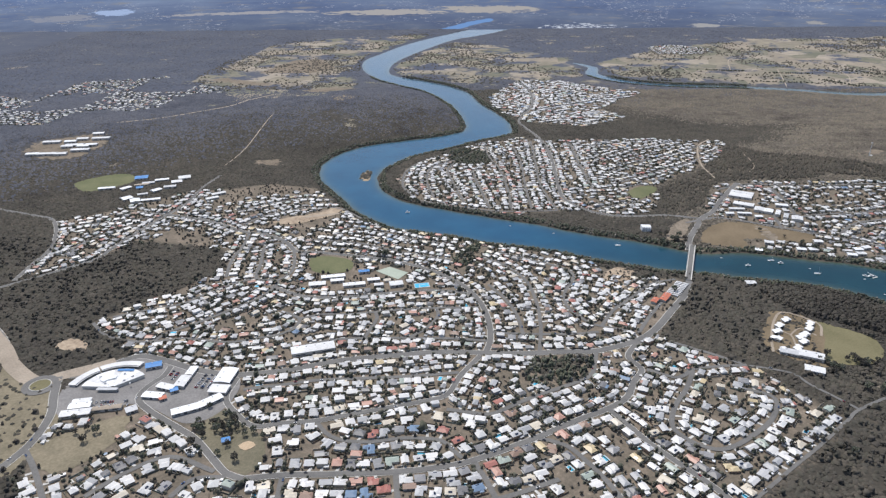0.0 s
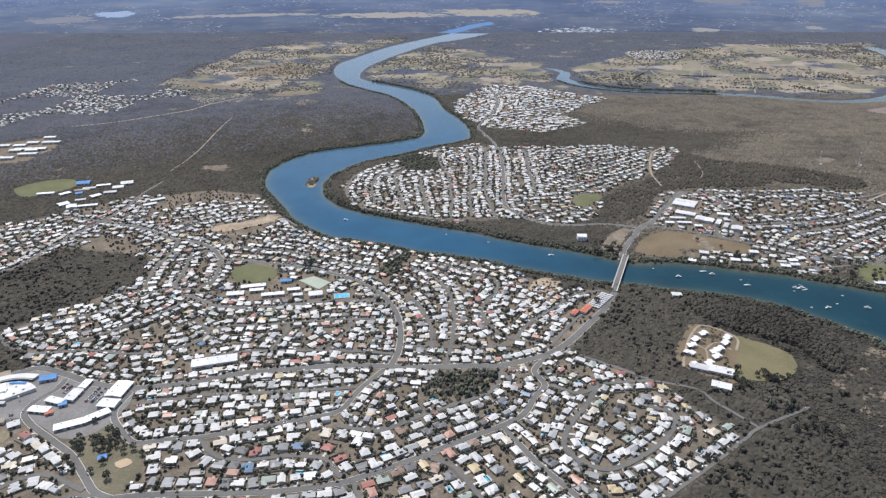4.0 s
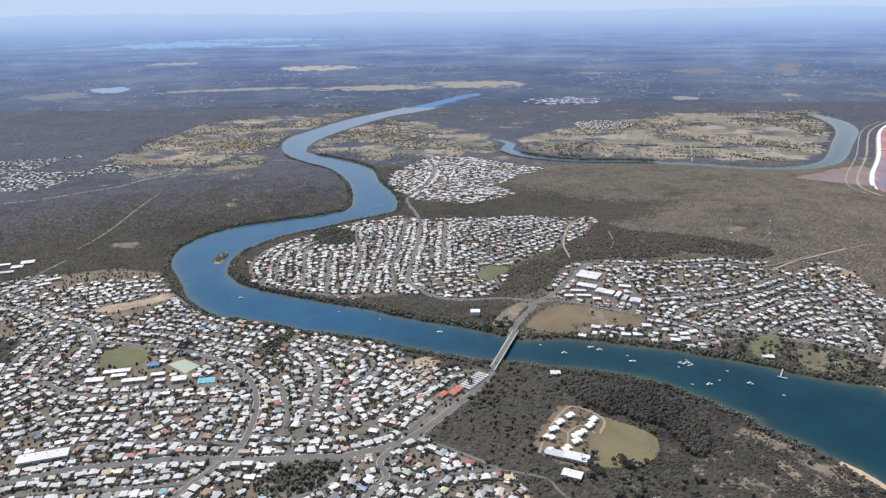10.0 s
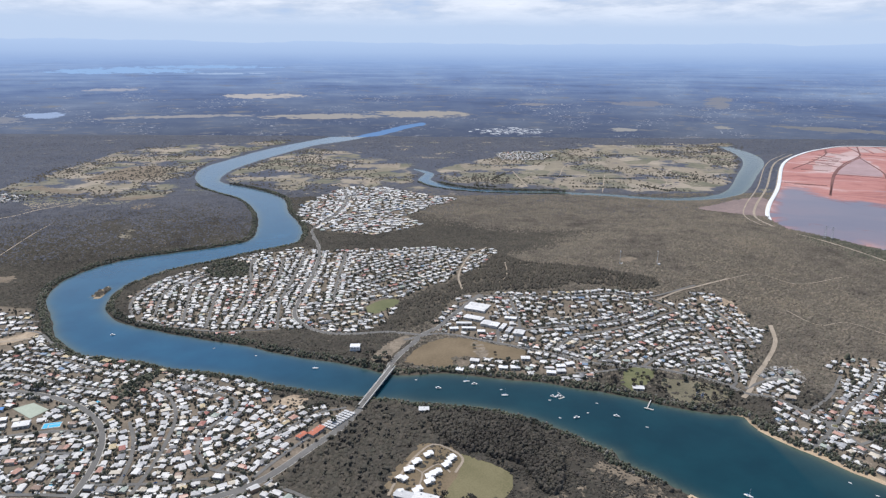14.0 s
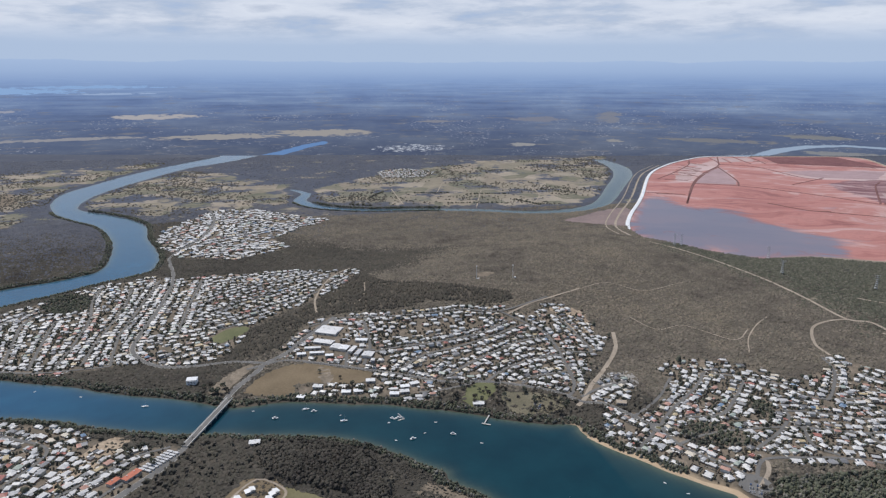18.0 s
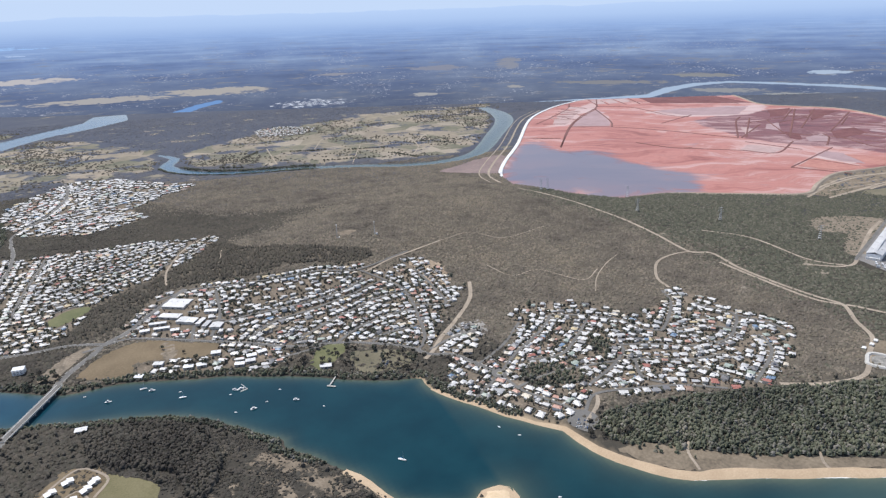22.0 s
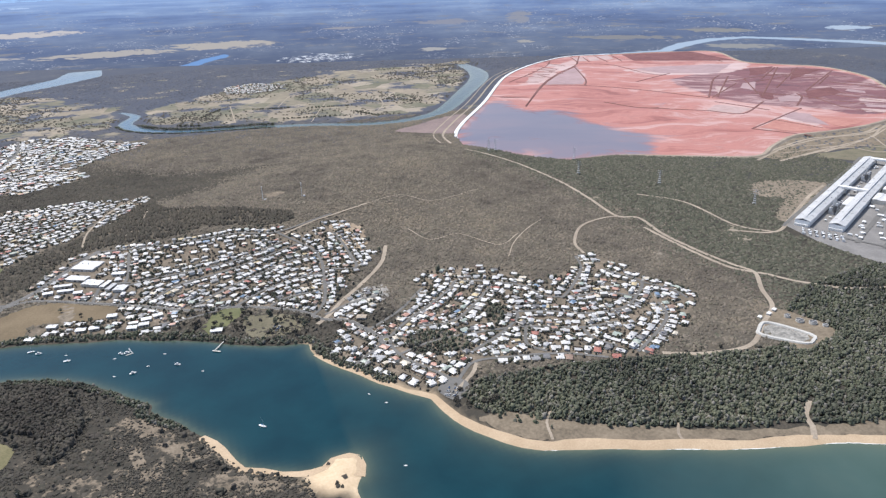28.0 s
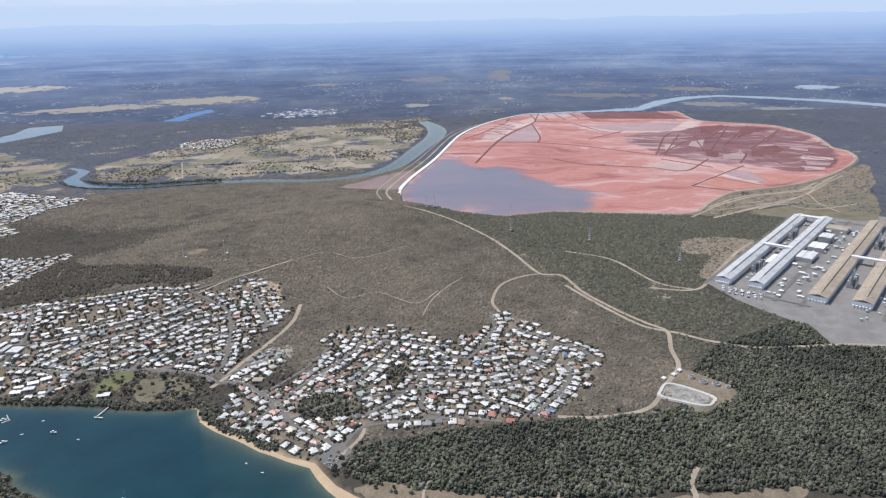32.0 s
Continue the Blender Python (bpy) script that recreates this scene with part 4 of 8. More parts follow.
GROUNDS.append(('bridge_bare', 'sandy', [(458, 1348), (477, 1391), (511, 1435), (540, 1445), (512, 1372), (490, 1330), (470, 1331)]))
GROUNDS.append(('dirt_bank', 'dirt', [(-413, 1439), (-374, 1468), (-314, 1501), (-282, 1540), (-263, 1519), (-294, 1469), (-365, 1425)]))
DAM = [(1866, 2232), (1910, 2430), (2039, 2661), (2302, 3047), (2729, 3728), (3057, 4094), (3337, 4310), (3584, 4430), (3879, 4371), (4393, 4262), (4587, 4095), (4360, 3584), (4437, 3373), (4563, 3145), (4471, 2792), (4299, 2545), (4186, 2406), (4162, 2307), (4019, 2145), (3712, 1984), (3447, 1893), (3221, 1871), (3037, 1878), (2852, 1794), (2697, 1706), (2533, 1784), (2290, 1916), (2101, 1924), (1987, 2034), (1930, 2147)]
DAM_WATER = [(1876, 2246), (1918, 2426), (2082, 2705), (2394, 3123), (2374, 2926), (2374, 2724), (2515, 2696), (2511, 2488), (2527, 2294), (2588, 2151), (2530, 2025), (2413, 1899), (2208, 1963), (2091, 1945), (1994, 2048), (1927, 2166)]
DARK_MUD = [(3523, 3205), (4183, 3339), (4360, 3294), (4506, 3092), (4403, 2734), (4217, 2447), (3989, 2210), (3718, 2035), (3555, 2064), (3500, 2247), (3381, 2354), (3323, 2578), (3338, 2675)]
PALE_MUD = [(3499, 3649), (3887, 3604), (4321, 3540), (4237, 3398), (3922, 3235), (3575, 3353)]
PALE_MUD_WEST = [(2745, 3471), (2978, 3776), (3486, 4256), (3407, 4019), (3067, 3725), (2829, 3448)]
PALE_MUD_EAST = [(3190, 2145), (3355, 2166), (3247, 1935), (3148, 1907), (2998, 2037)]
PALE_MUD_MID = [(2858, 3456), (3307, 3883), (3064, 3365)]
BUNDS = []
BUNDS.append([(2389, 3181), (2558, 3073)])
BUNDS.append([(2426, 2850), (2792, 3376), (3082, 3717), (3412, 4050), (3567, 4400)])
BUNDS.append([(2792, 3376), (2984, 3248), (3146, 3009), (3296, 2644)])
BUNDS.append([(3325, 3936), (3104, 3440), (2984, 3248)])
BUNDS.append([(3296, 2644), (3682, 3067), (3824, 3185)])
BUNDS.append([(3308, 2638), (3704, 2917)])
BUNDS.append([(3412, 4050), (3571, 3888), (3532, 3459), (3589, 3345)])
BUNDS.append([(2982, 2034), (3205, 2137), (3459, 2254)])
BUNDS.append([(2982, 2034), (3090, 1852)])
BUNDS.append([(3179, 2125), (3223, 1925)])
BUNDS.append([(3484, 2301), (3678, 2459), (3730, 2538)])
BUNDS.append([(4036, 2690), (4311, 2883)])
BUNDS.append([(3086, 2388), (3163, 2278), (3439, 2450)])
BUNDS.append([(3757, 4405), (3634, 4021)])
BUNDS.append([(4376, 4143), (4255, 3647)])
BUNDS.append([(3931, 2975), (4328, 3284)])
BUNDS.append([(3557, 2650), (3705, 2445), (3635, 2192), (3673, 2004)])
BUNDS.append([(3288, 3217), (3645, 3394)])
BUNDS.append([(3667, 2982), (4033, 3041), (4265, 2986), (4361, 2805)])
BUNDS.append([(4342, 3275), (3520, 2543)])
BUNDS.append([(4439, 3218), (3773, 2709)])
BUNDS.append([(3853, 3019), (3573, 2623)])
BUNDS.append([(4490, 3017), (3815, 2568)])
BUNDS.append([(3715, 2422), (3753, 2237), (3852, 2109)])
BUNDS.append([(3896, 2524), (3974, 2234)])
BUNDS.append([(3636, 4398), (3412, 4050)])
BUNDS.append([(3879, 4371), (3730, 3999)])
BUNDS.append([(4103, 4272), (3974, 3959)])
BUNDS.append([(3734, 4143), (3974, 3959), (4279, 3702)])
BUNDS.append([(3084, 3830), (3112, 3700)])
BUNDS.append([(2956, 3733), (2965, 3569)])
BUNDS.append([(2863, 2592), (3086, 2388)])
BUNDS.append([(2804, 2784), (2863, 2592), (2940, 2552)])
BUNDS.append([(2713, 3536), (2825, 3474)])
BUNDS.append([(2851, 3712), (2957, 3625)])
BUNDS.append([(2922, 3800), (3016, 3700)])
BUNDS.append([(2993, 3883), (3076, 3777)])
BUNDS.append([(3065, 3965), (3120, 3825)])
BUNDS.append([(3136, 4047), (3167, 3872)])
BUNDS.append([(3258, 4177), (3292, 3988)])
BUNDS.append([(2680, 3560), (2930, 3790), (3190, 4060), (3330, 4270)])
BUNDS.append([(2441, 2874), (2798, 3373), (3059, 3674), (3348, 3955)])
BUNDS.append([(3625, 4325), (3531, 4083)])
BUNDS.append([(2426, 3124), (2545, 3079)])
BUNDS.append([(3341, 2638), (3837, 3127)])
BUNDS.append([(3834, 2913), (4299, 3018)])
BUNDS.append([(4086, 3141), (4186, 2832)])
BUNDS.append([(3250, 2549), (3316, 2284)])
BUNDS.append([(4232, 2691), (4288, 2489)])
BUNDS.append([(4143, 2718), (4207, 2414)])
BUNDS.append([(3842, 2442), (3904, 2158)])
GULLY_WOOD = [(423, 1495), (515, 1484), (595, 1528), (659, 1643), (733, 1663), (886, 1641), (968, 1658), (1126, 1617), (1169, 1668), (1012, 1754), (878, 1846), (798, 2024), (695, 1800), (608, 1708), (510, 1625), (467, 1540)]
GROVES = []
GROVES.append([(-6, 1916), (-3, 2009), (77, 2019), (119, 1913), (58, 1866)])
GROVES.append([(105, 834), (127, 875), (203, 871), (206, 840), (159, 803), (118, 803)])
GROVES.append([(1254, 983), (1289, 1033), (1350, 1001), (1366, 950), (1287, 947)])
GROVES.append([(1419, 998), (1474, 1046), (1447, 1084)])
GROVES.append([(-2, 1234), (58, 1319), (31, 1207)])
# large buildings: name, x, y, length, width, turn (radians), wall height, roof material, label
LARGE = []
LARGE.append(("corner_shop", -453, 857, 22, 13, 0.35, 4.5, "blue", "blue-roofed corner shop beside the shopping centre"))
LARGE.append(("hall", -513, 741, 38, 13, 0.2, 4.5, "white", "white metal-roofed hall beside dry paddock"))
LARGE.append(("hall", -515, 757, 28, 12, 0.2, 4.5, "pale", "grey flat-roofed wing beside a hall"))
LARGE.append(("hall", -518, 769, 24, 7, 0.2, 4, "white", "narrow white metal-roofed wing beside a hall"))
LARGE.append(("shop", -476, 753, 38, 8, 0.2, 4, "tan", "low tan-roofed row of shops"))
LARGE.append(("shop", -441, 750, 14, 12, 0.6, 4, "grey", "small grey-roofed office with solar panels"))
LARGE.append(("restaurant", -413, 802, 26, 11, -0.3, 4.5, "white", "white-roofed restaurant in a car park"))
LARGE.append(("restaurant", -399, 795, 10, 9, 0.5, 4.2, "blue", "bright blue-roofed restaurant porch"))
LARGE.append(("shop", -394, 815, 15, 26, -0.1, 4.5, "white", "long white metal-roofed shop"))
LARGE.append(("shop", -390, 842, 11, 20, -0.1, 4, "pale", "low pale-roofed shop in a car park"))
LARGE.append(("shop", -424, 782, 28, 12, -0.12, 4, "pale", "flat pale-roofed fuel station shop"))
LARGE.append(("shop", -408, 776, 9, 8, 0.5, 3.6, "red", "red-roofed fuel station canopy"))
LARGE.append(("store", -334, 828, 24, 36, -0.1, 5, "pale", "grey flat-roofed store beside car park"))
LARGE.append(("store", -334, 795, 26, 18, -0.1, 5, "white", "white flat-roofed store beside car park"))
LARGE.append(("shop", -367, 749, 34, 13, 0.46, 4.5, "pale", "pale tan-roofed end of a curved shop row"))
LARGE.append(("shop", -339, 768, 34, 13, 0.76, 4.5, "pale", "long pale shop row with awning"))
LARGE.append(("classroom_block", -253, 1123, 30, 14, 0.16, 4.5, "white", "white-roofed classroom block beside the oval"))
LARGE.append(("classroom_block", -228, 1154, 44, 11, 0.22, 4.5, "pale", "long grey-roofed classroom block"))
LARGE.append(("classroom_block", -184, 1122, 40, 11, 0.2, 4.5, "white", "long white-roofed classroom block beside the oval"))
LARGE.append(("classroom_block", -106, 1123, 24, 16, 0.23, 5, "white", "white-roofed school hall beside the pool"))
LARGE.append(("classroom_block", -172, 1176, 20, 9, 0.22, 4.5, "blue", "blue-roofed classroom block beside courts"))
LARGE.append(("retirement_block", -219, 898, 66, 20, 0.29, 6, "white", "long white-roofed block of units"))
LARGE.append(("school_hall", 541, 874, 34, 17, -0.42, 6, "white", "white metal-roofed school hall beside the oval"))
LARGE.append(("school_hall", 512, 884, 26, 14, -0.42, 5, "grey", "grey-roofed school hall covered with solar panels"))
LARGE.append(("club_house", 806, 1254, 17, 11, -0.24, 4.5, "pale", "white-roofed club house on the river bank"))
LARGE.append(("club_house", 826, 1258, 17, 11, -0.04, 4.5, "white", "white-roofed club house on the river bank"))
LARGE.append(("club_house", 830, 1277, 17, 11, 0.03, 4.5, "pale", "white-roofed hall on the river bank"))
LARGE.append(("club_house", 850, 1285, 17, 11, 0.23, 4.5, "white", "white-roofed hall on the river bank"))
LARGE.append(("club_house", 768, 1317, 17, 12, -0.11, 4.5, "white", "white-roofed two-storey riverside house"))
LARGE.append(("pavilion", 952, 1182, 20, 12, -0.21, 4, "white", "small white-roofed picnic pavilion"))
LARGE.append(("villa", 553, 1130, 17, 12, -0.05, 4.5, "white", "large white-roofed house among trees"))
LARGE.append(("motel", 376, 1066, 11, 30, -0.6, 5, "red", "orange-red tiled motel near the bridge"))
LARGE.append(("motel", 354, 1052, 9, 18, -0.6, 5, "red", "orange-red tiled motel wing near the bridge"))
LARGE.append(("villa", 632, 1285, 14, 12, -0.42, 4.5, "pale", "riverside house with pale roof"))
LARGE.append(("villa", 665, 1315, 17, 12, -0.32, 4.5, "white", "white-roofed house beside the river"))
LARGE.append(("villa", 717, 1282, 17, 12, -0.20, 4.5, "pale", "riverside house with grey roof"))
LARGE.append(("villa", 740, 1280, 17, 12, -0.06, 4.5, "pale", "riverside house with pale roof"))
LARGE.append(("villa", 1209, 1121, 17, 12, -0.40, 4.5, "tan", "sand-coloured flat-roofed house on bare ground"))
LARGE.append(("works_shed", 2550, 1213, 80, 46, 0.48, 14, "pale", "grey works shed beside the potrooms"))
LARGE.append(("works_shed", 2654, 1216, 70, 40, 0.48, 12, "white", "white metal works shed in yard"))
LARGE.append(("works_shed", 2748, 1262, 60, 40, 0.48, 12, "pale", "pale metal works shed in yard"))
LARGE.append(("works_shed", 2838, 1311, 50, 30, 0.48, 16, "white", "tall white works building in yard"))
LARGE.append(("works_shed", 2955, 1370, 50, 60, 0.48, 12, "tan", "brown-roofed works shed in gravel yard"))
LARGE.append(("school_hall", 528, 837, 26, 15, -0.42, 5, "white", "low white metal-roofed school hall by trees"))
LARGE.append(("classroom_block", -218, 1138, 24, 9, 0.2, 4.5, "pale", "small pale-roofed classroom block"))
LARGE.append(("classroom_block", -150, 1141, 22, 9, 0.2, 4.5, "pale", "small pale-roofed classroom block beside courts"))
LARGE.append(("classroom_block", -138, 1120, 16, 9, 0.2, 4.5, "white", "small white-roofed classroom block beside the pool"))
LARGE.append(('college_block', -897, 1662, 40, 12, 0.25, 4.5, 'pale', 'long pale-roofed college block beside the oval'))
LARGE.append(('college_block', -840, 1744, 32, 26, 0.3, 4.5, 'blue', 'blue-roofed college hall beside the oval'))
LARGE.append(('college_block', -848, 1662, 26, 14, 0.9, 4.5, 'pale', 'pale-roofed college block on the school grounds'))
LARGE.append(('college_block', -813, 1666, 16, 14, 0.3, 4.5, 'blue', 'small blue-roofed college block'))
LARGE.append(('college_block', -804, 1702, 30, 12, 0.3, 4.5, 'grey', 'grey-roofed college block on the school grounds'))
LARGE.append(('college_block', -816, 1688, 36, 10, 0.3, 4.5, 'tan', 'green-brown roofed college block'))
LARGE.append(('college_block', -763, 1649, 24, 16, 0.9, 4.5, 'pale', 'pale-roofed college block on the school grounds'))
LARGE.append(('college_block', -777, 1725, 34, 12, 0.35, 4.5, 'pale', 'pale-roofed college block on the school grounds'))
LARGE.append(('college_block', -737, 1675, 30, 14, 0.3, 4.5, 'grey', 'grey-roofed college block among trees'))
LARGE.append(('college_block', -732, 1711, 26, 20, 0.35, 4.5, 'white', 'white-roofed college hall by the road'))
LARGE.append(('college_block', -723, 1744, 30, 24, 0.4, 4.5, 'white', 'large white-roofed college hall'))
LARGE.append(('college_block', -750, 1582, 44, 11, 0.3, 4.5, 'pale', 'long pale-roofed college block'))
LARGE.append(('college_block', -786, 1574, 22, 24, 0.5, 4.5, 'pale', 'pale-roofed college block on the school grounds'))
LARGE.append(('college_block', -814, 1590, 24, 22, 0.8, 4.5, 'pale', 'wide pale-roofed college block'))
LARGE.append(('college_block', -786, 1619, 24, 10, 0.4, 4.5, 'grey', 'small grey-roofed college block'))
LARGE.append(('storage_shed', -600, 1590, 30, 12, 0.6, 4.5, 'white', 'white-roofed storage sheds by a road'))
LARGE.append(('storage_shed', -594, 1623, 34, 12, 0.6, 4.5, 'white', 'long white-roofed storage shed by a road'))
LARGE.append(('store', 705, 1574, 52, 46, -0.52, 5.0, 'white', 'very large white flat-roofed store'))
LARGE.append(('store', 689, 1517, 44, 20, -0.52, 5.0, 'white', 'white-roofed wing of a large store'))
LARGE.append(('shed', 663, 1492, 34, 9, -0.1, 5.0, 'white', 'long low white industrial shed'))
LARGE.append(('shed', 671, 1466, 30, 8, -0.1, 5.0, 'pale', 'long low pale industrial shed'))
LARGE.append(('shed', 638, 1468, 18, 10, 0, 5.0, 'pale', 'small pale fuel station roof'))
LARGE.append(('shed', 713, 1486, 20, 24, -0.5, 5.0, 'white', 'white metal industrial shed'))
LARGE.append(('shed', 730, 1475, 18, 22, -0.5, 5.0, 'pale', 'pale metal industrial shed'))
LARGE.append(('shed', 747, 1464, 9, 30, -0.5, 5.0, 'white', 'long narrow white shed'))
LARGE.append(('shed', 758, 1447, 9, 28, -0.5, 5.0, 'grey', 'long narrow grey shed'))
LARGE.append(('shed', 777, 1433, 22, 24, -0.4, 5.0, 'white', 'white metal shed by the road'))
LARGE.append(('shed', 696, 1447, 16, 10, -0.1, 5.0, 'pale', 'small pale shop by the road'))
LARGE.append(('shed', 771, 1503, 26, 12, -0.3, 5.0, 'pale', 'pale metal shed behind the store'))
LARGE.append(('apartment_block', 425, 1387, 20, 16, -0.05, 10, 'flat', 'grey-white three-storey apartment block with balconies'))
LARGE.append(('yard_shed', -1259, 2074, 52, 18, 0.15, 6, 'white', 'white metal shed in a far industrial yard'))
LARGE.append(('yard_shed', -1184, 2023, 34, 18, 0.15, 6, 'white', 'white metal shed in a far industrial yard'))
LARGE.append(('yard_shed', -1199, 2073, 34, 18, 0.15, 6, 'pale', 'white metal shed in a far industrial yard'))
LARGE.append(('yard_shed', -1125, 1985, 52, 18, 0.15, 6, 'white', 'white metal shed in a far industrial yard'))
LARGE.append(('yard_shed', -1172, 2099, 34, 18, 0.15, 6, 'white', 'white metal shed in a far industrial yard'))
LARGE.append(('yard_shed', -1114, 2034, 34, 18, 0.15, 6, 'pale', 'white metal shed in a far industrial yard'))
LARGE.append(('yard_shed', -1114, 2099, 52, 18, 0.15, 6, 'white', 'white metal shed in a far industrial yard'))
LARGE.append(('yard_shed', -1147, 2153, 34, 18, 0.15, 6, 'white', 'white metal shed in a far industrial yard'))
LARGE.append(('yard_shed', -1253, 1951, 34, 18, 0.15, 6, 'pale', 'white metal shed in a far industrial yard'))
LARGE.append(('yard_shed', -1210, 1951, 52, 18, 0.15, 6, 'white', 'white metal shed in a far industrial yard'))
LARGE.append(('yard_shed', -1167, 1950, 34, 18, 0.15, 6, 'white', 'white metal shed in a far industrial yard'))
LARGE.append(('yard_shed', -1134, 2022, 34, 18, 0.15, 6, 'pale', 'white metal shed in a far industrial yard'))
LARGE.append(('yard_shed', -1167, 2035, 52, 18, 0.15, 6, 'white', 'white metal shed in a far industrial yard'))
LARGE_PLAN = [b[1:6] for b in LARGE] + [(410, 1104, 66, 24, 0.95), (-497, 824, 110, 82, 0), (-116, 1176, 52, 40, -0.5), (-53, 1119, 30, 16, 0.23)]

# ---- shape of the land ----


def smooth_line(pts, step, closed=False):
    """A soft line through the given places, one place about every step metres."""
    p = [np.array(q, float) for q in pts]
    n = len(p)
    out = []
    for i in range(n if closed else n - 1):
        if closed:
            a, b, c, d = p[(i - 1) % n], p[i], p[(i + 1) % n], p[(i + 2) % n]
        else:
            b, c = p[i], p[i + 1]
            a, d = (p[i - 1] if i else 2 * b - c), (p[i + 2] if i + 2 < n else 2 * c - b)
        k = max(1, int(np.linalg.norm(c - b) / step))
        for j in range(k):
            u = j / k
            out.append(0.5 * (2 * b + (c - a) * u + (2 * a - 5 * b + 4 * c - d) * u * u + (3 * b - a - 3 * c + d) * u ** 3))
    if not closed:
        out.append(p[-1])
    return np.array(out)


def inside(x, y, poly):
    hit = np.zeros(x.shape, bool)
    q = np.asarray(poly, float)
    for (x0, y0), (x1, y1) in zip(q, np.roll(q, -1, 0)):
        if y0 != y1:
            hit ^= ((y0 > y) != (y1 > y)) & (x < (x1 - x0) * (y - y0) / (y1 - y0) + x0)
    return hit


def off_line(x, y, line, widths=None):
    """Distance to a line of places, less the half width along it."""
    best = np.full(x.shape, 1e9)
    for i in range(len(line) - 1):
        (x0, y0), (x1, y1) = line[i], line[i + 1]
        dx, dy = x1 - x0, y1 - y0
        u = np.clip(((x - x0) * dx + (y - y0) * dy) / max(dx * dx + dy * dy, 1e-9), 0, 1)
        d = np.hypot(x - x0 - u * dx, y - y0 - u * dy)
        if widths is not None:
            d = d - 0.5 * (widths[i] * (1 - u) + widths[i + 1] * u)
        best = np.minimum(best, d)
    return best


XS = np.concatenate([[-60000, -30000, -15000, -8000, -5000, -3600], np.arange(-2600, -900, 22), np.arange(-900, 2600, 10), np.arange(2600, 5200, 24), [6000, 9000, 15000, 30000, 60000]])
YS = np.concatenate([[-60000, -20000, -6000, -2500, -1000, -300, 100, 300], np.arange(420, 1700, 9), np.arange(1700, 2700, 14), np.arange(2700, 5300, 26), [6000, 8000, 12000, 20000, 40000, 60000]])
GX, GY = np.meshgrid(XS, YS)
SOUTH = smooth_line(SHORE_SOUTH + SHORE_SPIT, 18)
NORTH = smooth_line(SHORE_NORTH + SHORE_BEACH, 18)
RIVER = np.concatenate([SOUTH, NORTH[::-1]])
wet = inside(GX, GY, RIVER)
bank = np.minimum(off_line(GX, GY, SOUTH), off_line(GX, GY, NORTH))
DIST = np.where(wet, -bank, bank)
creek_line = smooth_line([(x, y) for x, y in CREEK], 60)
creek_wide = np.interp(np.linspace(0, len(CREEK) - 1, len(creek_line)), range(len(CREEK)), CREEK_WIDTH)
DIST = np.minimum(DIST, off_line(GX, GY, creek_line, creek_wide))
islet = smooth_line(ISLET, 12, True)
on_islet = inside(GX, GY, islet)
DIST = np.where(on_islet, 8.0, DIST)
ripple = np.sin(GX * 0.061 + 1.3 * np.sin(GY * 0.047)) + np.sin(GY * 0.083 + 1.7 * np.sin(GX * 0.039))
DIST = DIST + 1.3 * ripple * (np.abs(DIST) < 200)
HILLS = [(1190, 1850, 48, 300, 230), (1620, 2120, 36, 260, 240), (900, 1720, 16, 220, 160), (1760, 1380, 16, 260, 200), (300, 880, 7, 300, 200), (-900, 2300, 25, 500, 300),
         (-300, 2700, 18, 260, 240), (2100, 1700, 14, 300, 200)]
LAND = 6.0 * (1 - np.exp(-np.clip(DIST, 0, None) / 22)) + 1.2 * np.sin(GX * 0.011) * np.sin(GY * 0.013) * np.clip(DIST / 150, 0, 1)
for hx, hy, ha, hw, hd in HILLS:
    LAND = LAND + ha * np.exp(-0.5 * (((GX - hx) / hw) ** 2 + ((GY - hy) / hd) ** 2)) * np.clip((DIST - 20) / 160, 0, 1)
LAND = np.where(inside(GX, GY, DAM), 6.5, LAND)
HEIGHT = np.where(DIST > 0, LAND, np.maximum(DIST * 0.16, -5.0))


def sample(field, x, y):
    x, y = np.atleast_1d(np.asarray(x, float)), np.atleast_1d(np.asarray(y, float))
    i = np.clip(np.searchsorted(XS, x) - 1, 0, len(XS) - 2)
    j = np.clip(np.searchsorted(YS, y) - 1, 0, len(YS) - 2)
    u, v = (x - XS[i]) / (XS[i + 1] - XS[i]), (y - YS[j]) / (YS[j + 1] - YS[j])
    return (field[j, i] * (1 - u) + field[j, i + 1] * u) * (1 - v) + (field[j + 1, i] * (1 - u) + field[j + 1, i + 1] * u) * v


def height(x, y):
    return float(sample(HEIGHT, x, y)[0])


def raw_mesh(name, verts, faces, mats, smooth=False, slots=None):
    """A mesh from arrays: faces is one array, or several of different sizes."""
    groups = faces if isinstance(faces, list) else [faces]
    me = bpy.data.meshes.new(name)
    verts = np.asarray(verts, np.float32)
    me.vertices.add(len(verts))
    me.vertices.foreach_set("co", verts.ravel())
    flat = np.concatenate([np.asarray(g).ravel() for g in groups]).astype(np.int32)
    size = np.concatenate([np.full(len(g), np.asarray(g).shape[1]) for g in groups]).astype(np.int32)
    me.loops.add(len(flat))
    me.loops.foreach_set("vertex_index", flat)
    me.polygons.add(len(size))
    me.polygons.foreach_set("loop_start", np.concatenate([[0], np.cumsum(size)[:-1]]).astype(np.int32))
    me.polygons.foreach_set("loop_total", size)
    for m in (mats if isinstance(mats, (list, tuple)) else [mats]):
        me.materials.append(m)
    if slots is not None:
        me.polygons.foreach_set("material_index", np.asarray(slots, np.int32))
    me.polygons.foreach_set("use_smooth", np.full(len(size), smooth))
    me.update(calc_edges=True)
    return me


